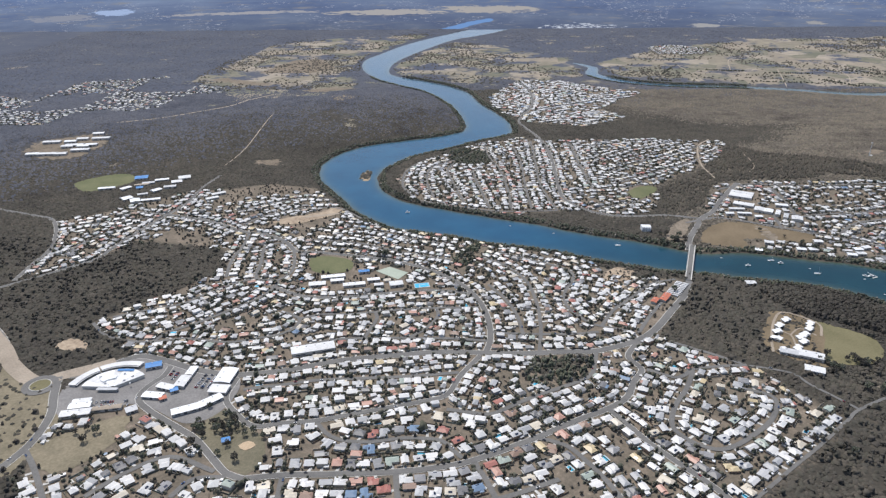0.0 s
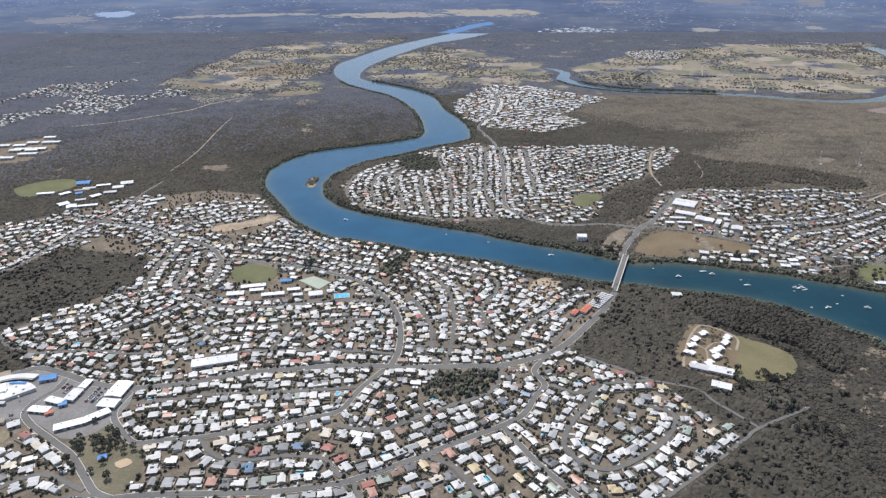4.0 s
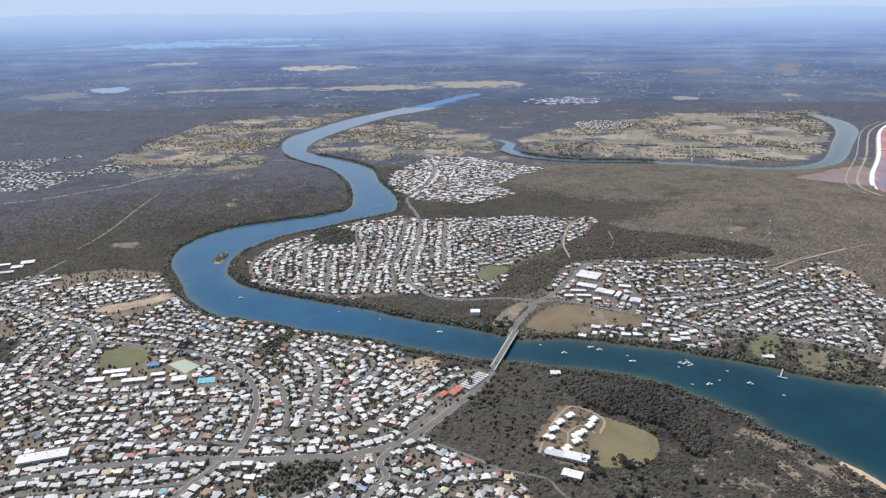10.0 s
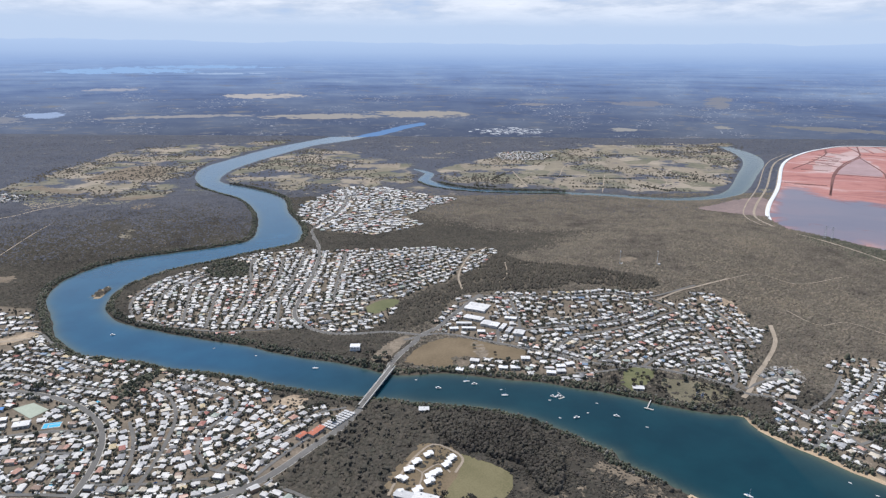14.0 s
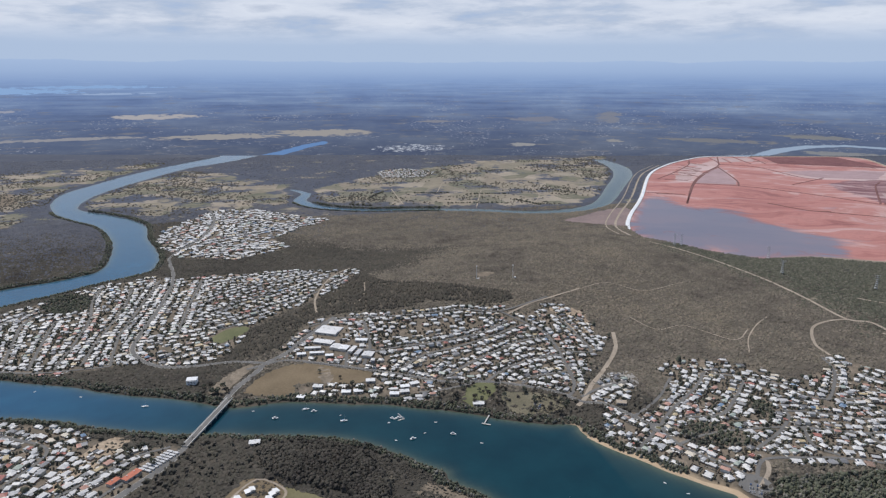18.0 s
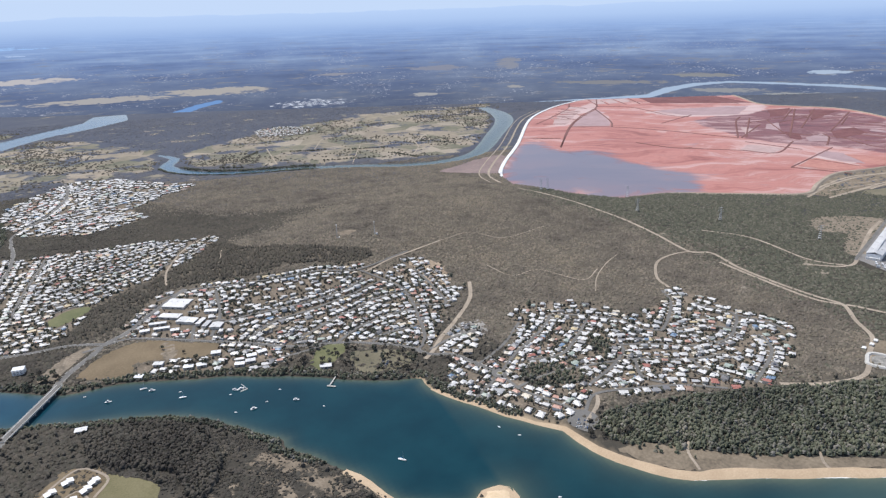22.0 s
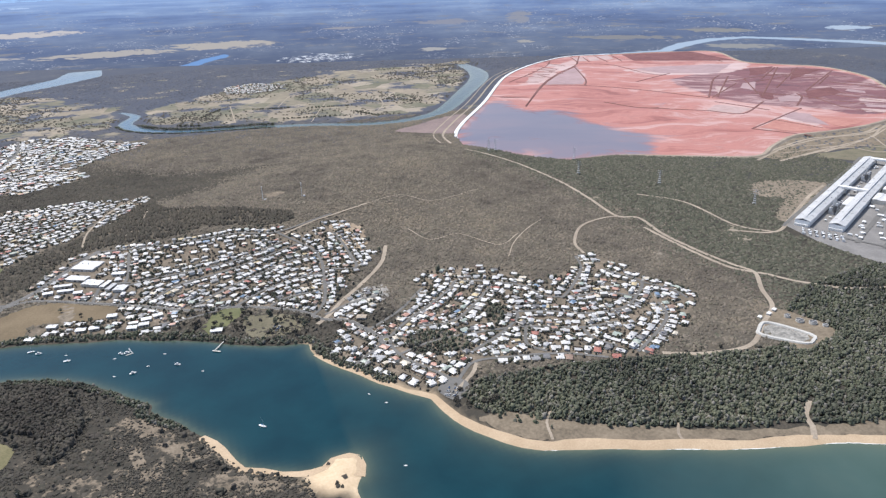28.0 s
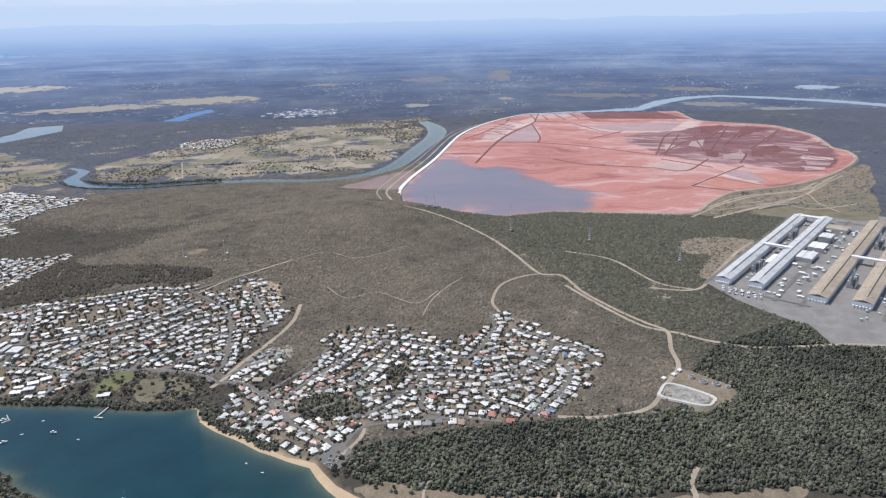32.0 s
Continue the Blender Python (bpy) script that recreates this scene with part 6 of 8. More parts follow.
TEXT = {0: "low suburban house with hipped metal roof", 1: "square brick house with hipped roof", 2: "long weatherboard house with gabled metal roof", 3: "two-storey house with hipped metal roof",
        4: "L-shaped house with hipped roof wings", 5: "brick house with a projecting hipped wing", 6: "gabled house with flat carport", 7: "square house with pyramid roof", 10: "house with two stepped hipped wings", 11: "broken-plan house of hipped wings with a porch", 8: "small gabled cottage with metal roof", 9: "low-pitched house with rear patio roof"}


def house(kind, extra, m):
    wv, wf, rv, rq, rt = HOUSE_KINDS[kind]
    ob = thing("house", m, TEXT[kind] + (", solar panels" if extra == 1 else ", garden shed" if extra == 2 else ""), "house", "suburban houses")
    w = new("wall", raw_mesh("wall", wv, wf, M_WALL_ONE))
    r = new("roof", raw_mesh("roof", rv, [rq, rt], M_ROOF_ONE))
    w.parent = r.parent = ob
    # doors and windows on the street side
    front = wv[:, 1].min() - 0.04
    bm = boxed(bmesh.new(), (1.0, 0.1, 2.1), (wv[:, 0].mean() + 0.5, front, 1.05))
    part("door", bm, M_DARK, ob)
    for dx in (-3.2, 3.4):
        part("window", boxed(bmesh.new(), (2.0, 0.1, 1.2), (wv[:, 0].mean() + dx, front, 1.5)), M_GLASS, ob)
    if extra == 1:
        top = rv[:, 2].max()
        slope = math.atan2(top - rv[4][2], abs(rv[4][1] - rv[8][1]))
        bm = boxed(bmesh.new(), (4.6, 2.6, 0.12))
        bmesh.ops.rotate(bm, verts=bm.verts, cent=(0, 0, 0), matrix=Matrix.Rotation(slope, 3, "X"))
        mid = (rv[4] + rv[8]) / 2
        bmesh.ops.translate(bm, verts=bm.verts, vec=((rv[8][0] + rv[9][0]) / 2, mid[1], mid[2] + 0.14))
        part("solar_panel", bm, M_SOLAR, ob, "dark blue rooftop solar panels")
    if extra == 2:
        bm = boxed(bmesh.new(), (3.4, 3.0, 2.4), (-6.5, 8.2, 1.0))
        boxed(bm, (3.7, 3.3, 0.15), (-6.5, 8.2, 2.28))
        part("shed", bm, M_PALE, ob, "small metal garden shed")
    return ob


for x, y, ang, kind in NEAR_HOUSES:
    extra = int(rng.choice(3, p=(0.55, 0.25, 0.2)))
    m = pose(x, y, height(x, y) + 0.35, 0, 0, math.degrees(ang))
    if (kind, extra) in made:
        copy_thing(made[kind, extra], m)
    else:
        made[kind, extra] = house(kind, extra, m)


def spread(spots, name, label, least=0.72, most=1.06):
    """All further houses of a district, real walls and roofs in one mesh."""
    v, q, t, qs, ts, n = [], [], [], [], [], 0
    for x, y, ang, kind in spots:
        wv, wf, rv, rq, rt = HOUSE_KINDS[kind]
        c, s, z = math.cos(ang), math.sin(ang), height(x, y) + 0.35
        k = rng.uniform(least, most)
        both = np.concatenate([wv, rv]) * (k, k, 1)
        v.append(np.stack([x + both[:, 0] * c - both[:, 1] * s, y + both[:, 0] * s + both[:, 1] * c, z + both[:, 2]], -1))
        q += [wf + n, rq + n + len(wv)]
        t.append(rt + n + len(wv))
        qs += [np.zeros(len(wf)), np.ones(len(rq))]
        ts.append(np.ones(len(rt)))
        n += len(both)
        for _ in range(int(rng.integers(0, 3))):
            sv, sf, tv, tq, tt = SHED
            q0, r0, ky = rng.uniform(0, 6.28), rng.uniform(8.5, 11.0), rng.uniform(0.7, 1.5)
            sx, sy = x + math.cos(q0) * r0, y + math.sin(q0) * r0
            if at(ROADWAY, sx, sy):
                continue
            both = np.concatenate([sv, tv]) * (ky, 1, 1)
            v.append(np.stack([sx + both[:, 0] * c - both[:, 1] * s, sy + both[:, 0] * s + both[:, 1] * c, z + both[:, 2]], -1))
            q += [sf + n, tq + n + len(sv)]
            t.append(tt + n + len(sv))
            qs += [np.zeros(len(sf)), np.ones(len(tq))]
            ts.append(np.ones(len(tt)))
            n += len(both)
    if not v:
        return
    me = raw_mesh(name, np.concatenate(v), [np.concatenate(q), np.concatenate(t)], [M_WALL, M_ROOF], slots=np.concatenate(qs + ts))
    tagged(new(name, me), label, "houses", kind="stuff")


rest = [s for s in SPOTS if s not in near_set]
for name, poly in URBAN.items():
    q = np.array(poly, float)
    here = [s for s in rest if inside(np.array(s[0]), np.array(s[1]), q)]
    gone = set(here)
    rest = [s for s in rest if s not in gone]
    spread(here, "suburban_houses", {"shops": "dense white-roofed shops and houses", "far_west": "scattered pale-roofed houses among trees"}.get(name, "suburban houses with white, grey and red roofs"), *((1.0, 1.5) if name == "shops" else (0.72, 1.06)))
for x, y, ang, kind in SPOTS:
    if rng.random() < 0.5:
        side_, deep_ = rng.choice((-1, 1)), rng.uniform(-6, 2)
        ca, sa = math.cos(ang), math.sin(ang)
        px, py = side_ * rng.uniform(6.5, 8.0), deep_
        p = np.array([x + px * ca - py * sa, y + px * sa + py * ca])
        if not at(ROADWAY, p[0], p[1]):
            DRIVES.append((p, p + np.array([-sa, ca]) * rng.uniform(4, 9)))
dv, df, n = [], [], 0
for p, q in DRIVES:
    v, f = strip([p, (p + q) / 2, q], 3.6, 0.5)
    dv.append(v)
    df.append(f + n)
    n += len(v)
tagged(new("driveways", raw_mesh("driveways", np.concatenate(dv), np.concatenate(df), M_CONCRETE)), "pale concrete driveways from street to house", "driveway", kind="stuff")

# ---- fences between the lots ----
FENCE = by_island("fence_paint", [(0.0, (0.16, 0.12, 0.09)), (0.3, (0.30, 0.28, 0.25)), (0.5, (0.44, 0.40, 0.33)), (0.7, (0.12, 0.13, 0.12)), (0.85, (0.20, 0.23, 0.20))], 0.8, 0.2)
fv, ff, n = [], [], 0
for x, y, ang, kind in SPOTS:
    if y > 1500:
        continue
    ca, sa = math.cos(ang), math.sin(ang)
    for (ax, ay), (bx, by) in (((-8.6, 10.6), (8.6, 10.6)), ((8.6, -1.5), (8.6, 10.6)), ((-8.6, -1.5), (-8.6, 10.6))):
        p = np.array([x + ax * ca - ay * sa, y + ax * sa + ay * ca])
        q = np.array([x + bx * ca - by * sa, y + bx * sa + by * ca])
        mid = (p + q) / 2
        if rng.random() < 0.3 or at(ROADWAY, *p) or at(ROADWAY, *q) or at(ROADWAY, *mid) or not at(TOWN_CELL, *mid):
            continue
        d = (q - p) / np.linalg.norm(q - p) * 0.09
        w = np.array([-d[1], d[0]])
        z = height(*mid) + 0.1
        fv.append(np.array([(*(e + o), zz) for zz in (z, z + 2.0) for e, o in ((p, w), (q, w), (q, -w), (p, -w))]))
        ff.append(np.array([(0, 1, 5, 4), (1, 2, 6, 5), (2, 3, 7, 6), (3, 0, 4, 7), (4, 5, 6, 7)]) + n)
        n += 8
tagged(new("fences", raw_mesh("fences", np.concatenate(fv), np.concatenate(ff), FENCE)), "timber and steel fences between the house lots", "fences", kind="stuff")

HOUSE_CELL = np.zeros((NY, NX), bool)
for hx, hy, ha, hk in SPOTS:
    i, j = int((hx - X0) / CELL), int((hy - Y0) / CELL)
    HOUSE_CELL[max(j - 1, 0):j + 2, max(i - 1, 0):i + 2] = True
OUTLYING = np.zeros((NY, NX), bool)
stamp_poly(OUTLYING, URBAN["far_west"])
TOWN_CELL &= ~OUTLYING

# ---- trees ----
RING = 4
blob_f = []
for i in range(RING):
    j = (i + 1) % RING
    blob_f += [(i, j, RING + j), (i, RING + j, RING + i), (RING + i, RING + j, 2 * RING)]
blob_f = np.array(blob_f)


def crowns(x, y, z, radius, tall):
    """Ragged crown clumps, one for each place given."""
    k = len(x)
    ang = np.arange(RING) / RING * 2 * np.pi
    v = np.zeros((k, 2 * RING + 1, 3))
    a = ang + rng.uniform(0, 6.28, (k, 1)) + rng.normal(0, 0.22, (k, RING))
    for row, (r, h) in enumerate(((1.0, 0.30), (0.72, 0.78))):
        rr = r * rng.uniform(0.65, 1.25, (k, RING)) * radius[:, None]
        s = slice(row * RING, row * RING + RING)
        v[:, s, 0] = np.cos(a + row * 0.6) * rr
        v[:, s, 1] = np.sin(a + row * 0.6) * rr
        v[:, s, 2] = (h + rng.normal(0, 0.13, (k, RING))) * tall[:, None]
    v[:, -1, 0:2] = rng.normal(0, 0.25, (k, 2)) * radius[:, None]
    v[:, -1, 2] = tall * rng.uniform(0.9, 1.15, k)
    v += np.stack([x, y, z], -1)[:, None]
    f = blob_f[None] + (np.arange(k) * (2 * RING + 1))[:, None, None]
    return v.reshape(-1, 3), f.reshape(-1, 3)


def low_crowns(x, y, z, radius, tall):
    """Five-sided ragged caps, for woods that stay far off."""
    k = len(x)
    a = np.arange(5) / 5 * 2 * np.pi + rng.uniform(0, 6.28, (k, 1)) + rng.normal(0, 0.2, (k, 5))
    r = rng.uniform(0.7, 1.25, (k, 5)) * radius[:, None]
    v = np.zeros((k, 6, 3))
    v[:, :5, 0], v[:, :5, 1] = np.cos(a) * r, np.sin(a) * r
    v[:, :5, 2] = rng.uniform(-0.1, 0.35, (k, 5)) * tall[:, None]
    v[:, 5, :2] = rng.normal(0, 0.25, (k, 2)) * radius[:, None]
    v[:, 5, 2] = tall
    v += np.stack([x, y, z], -1)[:, None]
    f = np.array([(i, (i + 1) % 5, 5) for i in range(5)])[None] + (np.arange(k) * 6)[:, None, None]
    return v.reshape(-1, 3), f.reshape(-1, 3)


def wood(name, x, y, radius, tall, mat, label, shape=crowns):
    z = sample(HEIGHT, x, y) - 0.3
    v, f = shape(x, y, z, radius, tall)
    tagged(new(name, raw_mesh(name, v, f, mat, True)), label, "trees", kind="stuff")


def scatter(n, x0, x1, y0, y1):
    return rng.uniform(x0, x1, n), rng.uniform(y0, y1, n)


def at_poly(x, y, poly):
    return inside(x, y, smooth_line(poly, 15, True))


def patchy(x, y, size):
    return np.sin(x / size + 1.7 * np.sin(y / size * 0.8)) * np.sin(y / size * 1.1 + 1.3 * np.sin(x / size * 0.7))


BUSY = ROADWAY | CLEAR | (HOUSE_CELL & OUTLYING)
# coastal thicket behind the beach and the mangrove edge
x, y = scatter(88000, 500, 2600, 430, 1150)
lower = y < np.interp(x, [1290, 1330, 1500, 1700, 1830, 1960, 2050, 2600], [820, 850, 830, 775, 740, 850, 900, 980])
ok = lower & (x > 1290) & ~at(BUSY, x, y) & ~at(TOWN_CELL, x, y) & (at(SHORE_CELL, x, y) > 38) & (~at(OPEN_GROUND, x, y) | (rng.random(len(x)) < 0.12))
wood("coastal_thicket", x[ok], y[ok], rng.gamma(3.0, 0.6, ok.sum()) + 1.6, rng.uniform(4, 8.5, ok.sum()), M_DEEP, "dense dark green coastal thicket behind the beach")
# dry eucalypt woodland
x, y = scatter(420000, -1500, 2900, 560, 2950)
ok = ~at(BUSY, x, y) & ~at(TOWN_CELL, x, y) & (at(SHORE_CELL, x, y) > 5) & (~at(OPEN_GROUND, x, y) | (rng.random(len(x)) < 0.16))
ok &= ~((x > 1290) & (y < np.interp(x, [1290, 1330, 1500, 1700, 1830, 1960, 2050, 2600], [820, 850, 830, 775, 740, 850, 900, 980]))) & ~((x > 1085) & (x < 1290) & (y < 900))
ok &= (patchy(x, y, 38) + patchy(x, y, 140) * 0.6 > rng.uniform(-2.4, 0.1, len(x))) | ((x > 330) & (x < 640) & (y > 800) & (y < 1200)) | ((x < -330) & (y < 1250))
scrub = (x > 640) & (y < 1010) & (x < 1110) & (rng.random(len(x)) < 0.78 + 0.3 * patchy(x, y, 45))
ok &= ~scrub
on_hill = hill_side(x, y) > rng.normal(0, 35, len(x)) + 30 * patchy(x, y, 60)
west = x < np.interp(y, [1700, 2000, 2300, 2600, 3000], [-150, -50, 230, 120, -150])
# haze-tinted crowns take over gradually with distance
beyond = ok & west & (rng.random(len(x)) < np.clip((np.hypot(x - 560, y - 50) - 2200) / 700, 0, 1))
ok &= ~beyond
near_wood = ok & ((y < 1700) | west) & ~on_hill
hill = ok & ~near_wood & on_hill
near_wood |= ok & ~near_wood & ~hill
gully = at_poly(x, y, GULLY_WOOD) & hill
hill &= ~gully
wood("gully_woods", x[gully], y[gully], rng.uniform(2.4, 4.6, gully.sum()), rng.uniform(5, 9, gully.sum()), M_LEAF, "dark unbroken woods along a gully between suburbs", low_crowns)
east_wood = near_wood & (x > 1650) & (y > 800)
wood("eastern_woods", x[east_wood], y[east_wood], rng.gamma(4.0, 0.42, east_wood.sum()) + 2.0, rng.uniform(1.9, 5.2, east_wood.sum()), M_GARDEN, "grey-green woodland beside the works and the dam", low_crowns)
near_wood &= ~east_wood
wood("woodland", x[near_wood], y[near_wood], rng.gamma(4.0, 0.40, near_wood.sum()) + 2.0, rng.uniform(1.9, 5.2, near_wood.sum()), M_LEAF, "dry grey-green eucalypt woodland over brown ground", low_crowns)
big = near_wood & (y < 1350) & (rng.random(len(x)) < 0.13 + 0.10 * patchy(x, y, 55))
wood("tall_trees", x[big], y[big], rng.gamma(4.0, 0.6, big.sum()) + 2.0, rng.uniform(3.6, 7.0, big.sum()), M_LEAF, "taller dark gum trees standing out of the woodland")
wood("western_woods", x[beyond], y[beyond], rng.uniform(3.0, 6.0, beyond.sum()), rng.uniform(2.2, 4.6, beyond.sum()), M_HAZED, "dark woods beyond the western suburbs, tinted blue-grey by painted haze", low_crowns)
wood("hill_woodland", x[hill], y[hill], rng.uniform(1.8, 4.4, hill.sum()), rng.uniform(1.8, 5.0, hill.sum()), M_HILL, "dry eucalypt woodland on a low hill", low_crowns)
# far woods, fewer and broader crowns
x, y = scatter(62000, -2600, 5150, 2950, 5200)
ok = ~at(BUSY, x, y) & (at(SHORE_CELL, x, y) > 10) & (patchy(x, y, 210) + 0.6 * patchy(x, y, 70) > np.where(at(OPEN_GROUND, x, y), np.where(x > 700, rng.uniform(-0.5, 1.25, len(x)), rng.uniform(-0.6, 1.0, len(x))), rng.uniform(-2.4, 0.2, len(x))))
ok &= ~at(TOWN_CELL, x, y) | (rng.random(len(x)) < 0.2)
plain = ok & at(OPEN_GROUND, x, y)
wood("plain_trees", x[plain], y[plain], rng.uniform(4, 8, plain.sum()), rng.uniform(3, 7, plain.sum()), M_LEAF, "dark clumps of trees over dry farmland", low_crowns)
ok &= ~plain
wood("far_woods", x[ok], y[ok], rng.uniform(4, 9, ok.sum()), rng.uniform(2.2, 4.5, ok.sum()), M_HAZED, "far dark woods and scrub on the plain", low_crowns)
x, y = scatter(17000, -2600, -1500, 900, 2950)
ok = ~at(BUSY, x, y) & (~at(TOWN_CELL, x, y) | (rng.random(len(x)) < 0.3))
x2, y2 = scatter(9000, 2900, 5100, 700, 2950)
ok2 = ~at(BUSY, x2, y2) & (at(SHORE_CELL, x2, y2) > 10) & (patchy(x2, y2, 160) > -0.35)
x, y = np.concatenate([x[ok], x2[ok2]]), np.concatenate([y[ok], y2[ok2]])
wood("outer_woods", x, y, rng.uniform(4, 8, len(x)), rng.uniform(2.6, 5, len(x)), M_HAZED, "dark unbroken woods beyond the suburbs", low_crowns)
# low scrub on the sandy point
x, y = scatter(40000, 560, 1110, 620, 1150)
ok = ~at(BUSY, x, y) & ~at(TOWN_CELL, x, y) & (at(SHORE_CELL, x, y) > 6) & (patchy(x, y, 24) + 0.6 * patchy(x, y, 70) > rng.uniform(-0.9, 0.5, len(x))) & ~((x > 1040) & (y < 790)) & (~at(OPEN_GROUND, x, y) | (rng.random(len(x)) < 0.5))
wood("low_scrub", x[ok], y[ok], rng.gamma(2.0, 0.6, ok.sum()) + 0.8, rng.uniform(0.7, 1.9, ok.sum()), M_LEAF, "low grey-green scrub on sandy ground")
# dark gully forest beside the school
gully = smooth_line([(562, 1100), (611, 1125), (690, 1092), (742, 1010), (750, 935), (715, 880), (690, 955), (640, 985), (590, 1020)], 14, True)
x, y = scatter(9000, 560, 780, 860, 1110)
ok = inside(x, y, gully) & ~at(BUSY, x, y)
wood("gully_forest", x[ok], y[ok], rng.gamma(4.0, 0.6, ok.sum()) + 1.8, rng.uniform(4, 10, ok.sum()), M_LEAF, "dense dark forest in a gully beside the school")
# garden and street trees
spots = np.array([(s[0], s[1]) for s in SPOTS])
x = np.repeat(spots[:, 0], 9)
y = np.repeat(spots[:, 1], 9)
a, r = rng.uniform(0, 6.28, len(x)), rng.uniform(6.5, 13.5, len(x))
x, y = x + np.cos(a) * r, y + np.sin(a) * r
ok = ~at(ROADWAY, x, y) & ~at(HOUSE_CELL, x, y) & ~at(CLEAR, x, y) & (at(SHORE_CELL, x, y) > 6) & (rng.random(len(x)) < 0.8 + 0.4 * patchy(x, y, 60)) & (y > 560)
x, y = x[ok], y[ok]
size = rng.gamma(3.0, 0.42, len(x)) + 1.3
wood("garden_trees", x, y, size, size * rng.uniform(1.2, 2.1, len(x)), M_GARDEN, "dark green garden trees and shrubs between houses")
x, y = scatter(30000, -1500, 1700, 580, 2500)
ok = at(TOWN_CELL, x, y) & ~at(TAKEN, x, y) & (at(SHORE_CELL, x, y) > 6)
wood("street_shrubs", x[ok], y[ok], rng.uniform(1.6, 3.8, ok.sum()), rng.uniform(2.5, 7, ok.sum()), M_LEAF, "dry olive shrubs and trees on empty lots")
# trees along the banks
x, y = scatter(260000, -700, 1300, 900, 3300)
s = at(SHORE_CELL, x, y)
ok = (s > 3) & (s < 20) & ~at(ROADWAY, x, y) & ~((x > -275) & (x < -195) & (y > 1720) & (y < 1870))
wood("bank_trees", x[ok], y[ok], rng.uniform(2.2, 4.2, ok.sum()), rng.uniform(3.5, 7, ok.sum()), M_DEEP, "mangroves and shrubs along the river bank")
x2, y2 = scatter(60000, -60, 1500, 780, 2050)
ok2 = at(GROVE, x2, y2) & ~at(ROADWAY, x2, y2)
wood("grove", x2[ok2], y2[ok2], rng.uniform(2.2, 4.6, ok2.sum()), rng.uniform(4, 9, ok2.sum()), M_DEEP, "groves of dark trees left between the houses")
# tree rows across the meadow
rows = []
for a, b_ in (((1690, 3150), (1760, 2985)), ((1250, 3420), (1420, 3380)), ((1500, 3330), (1700, 3300)), ((1000, 3300), (1100, 3500)), ((1900, 3400), (2050, 3250)), ((1350, 3120), (1600, 3080)), ((900, 3180), (1000, 3140))):
    k = np.linspace(0, 1, 26)[:, None]
    rows.append(np.array(a) * (1 - k) + np.array(b_) * k + rng.normal(0, 3, (26, 2)))
rows = np.concatenate(rows)
wood("tree_rows", rows[:, 0], rows[:, 1], rng.uniform(3.5, 6.5, len(rows)), rng.uniform(5, 9, len(rows)), M_GARDEN, "dark rows of trees across dry paddocks")

# ---- large buildings ----
ROOF_MAT = {"white": M_SHEET, "pale": M_PALE, "blue": M_BLUE, "red": M_RED, "tan": M_RUSTY, "flat": M_PALE, "grey": M_GREY}
M_WALL_PLAIN = mottled("rendered_wall", (0.42, 0.40, 0.36), (0.60, 0.58, 0.54), 0.1, 0.8)


def gable(l, w, rise, z, over=0.8, thick=0.35):
    bm = bmesh.new()
    a, b = l / 2 + over, w / 2 + over
    rows = []
    for x in (-a, a):
        rows.append([bm.verts.new((x, y, zz)) for y, zz in ((-b, z), (0, z + rise), (b, z), (b, z - thick), (0, z + rise - thick), (-b, z - thick))])
    for i in range(6):
        bm.faces.new((rows[0][i], rows[0][(i + 1) % 6], rows[1][(i + 1) % 6], rows[1][i]))
    bm.faces.new(rows[0][::-1])
    bm.faces.new(rows[1])
    bmesh.ops.recalc_face_normals(bm, faces=bm.faces[:])
    return bm


def large_building(name, x, y, l, w, ang, h, roof, label):
    z = min(height(x + dx, y + dy) for dx in (-l / 3, l / 3) for dy in (-w / 3, w / 3)) + 0.3
    long_way = l >= w
    ob = thing(name, pose(x, y, z, 0, 0, math.degrees(ang) + (0 if long_way else 90)), label, name.replace("_", " "), "large buildings")
    l, w = max(l, w), min(l, w)
    part("wall", box((l, w, h + 1.5), (0, 0, h / 2 - 0.75)), M_WHITE if roof == "flat" else M_WALL_PLAIN, ob)
    mat = ROOF_MAT[roof]
    if roof == "flat":
        bm = box((l + 0.6, w + 0.6, 0.5), (0, 0, h + 0.2))
        part("roof", bm, mat, ob)
        for k in range(3):
            part("balcony", box((l * 0.8, 1.6, 0.9), (0, -w / 2 - 0.8, 1.8 + 3.4 * k)), M_PALE, ob)
            for q in (-1, 0, 1):
                part("window", box((l * 0.18, 0.12, 1.7), (q * l * 0.28, -w / 2 - 0.05, 2.6 + 3.4 * k)), M_GLASS, ob)
    else:
        spans = max(1, round(w / 26))
        step = w / spans
        for k in range(spans):
            bm = gable(l, step, 0.045 * step + 0.35, h + 0.3, 0.8 if spans == 1 else 0.02)
            bmesh.ops.translate(bm, verts=bm.verts, vec=(0, -w / 2 + step * (k + 0.5), 0.004 * k))
            part("roof", bm, mat, ob)
        for k in range(int(l // 14)):
            part("roof_vent", box((1.6, 1.6, 0.9), (-l / 2 + 9 + 14 * k, step * 0.22, h + 1.0 + 0.03 * step)), M_GREY, ob)
        part("door", box((min(4.0, l / 4), 0.15, min(3.4, h - 0.6)), (0, -w / 2 - 0.05, min(3.4, h - 0.6) / 2)), M_DARK, ob)
        for k in (-1, 1):
            part("window", box((l * 0.22, 0.15, 1.3), (k * l * 0.3, -w / 2 - 0.05, min(2.2, h / 2))), M_GLASS, ob)
    return ob


for row in LARGE:
    large_building(*row)

# the shopping centre: a fan-shaped hall with a curved row of shops round it


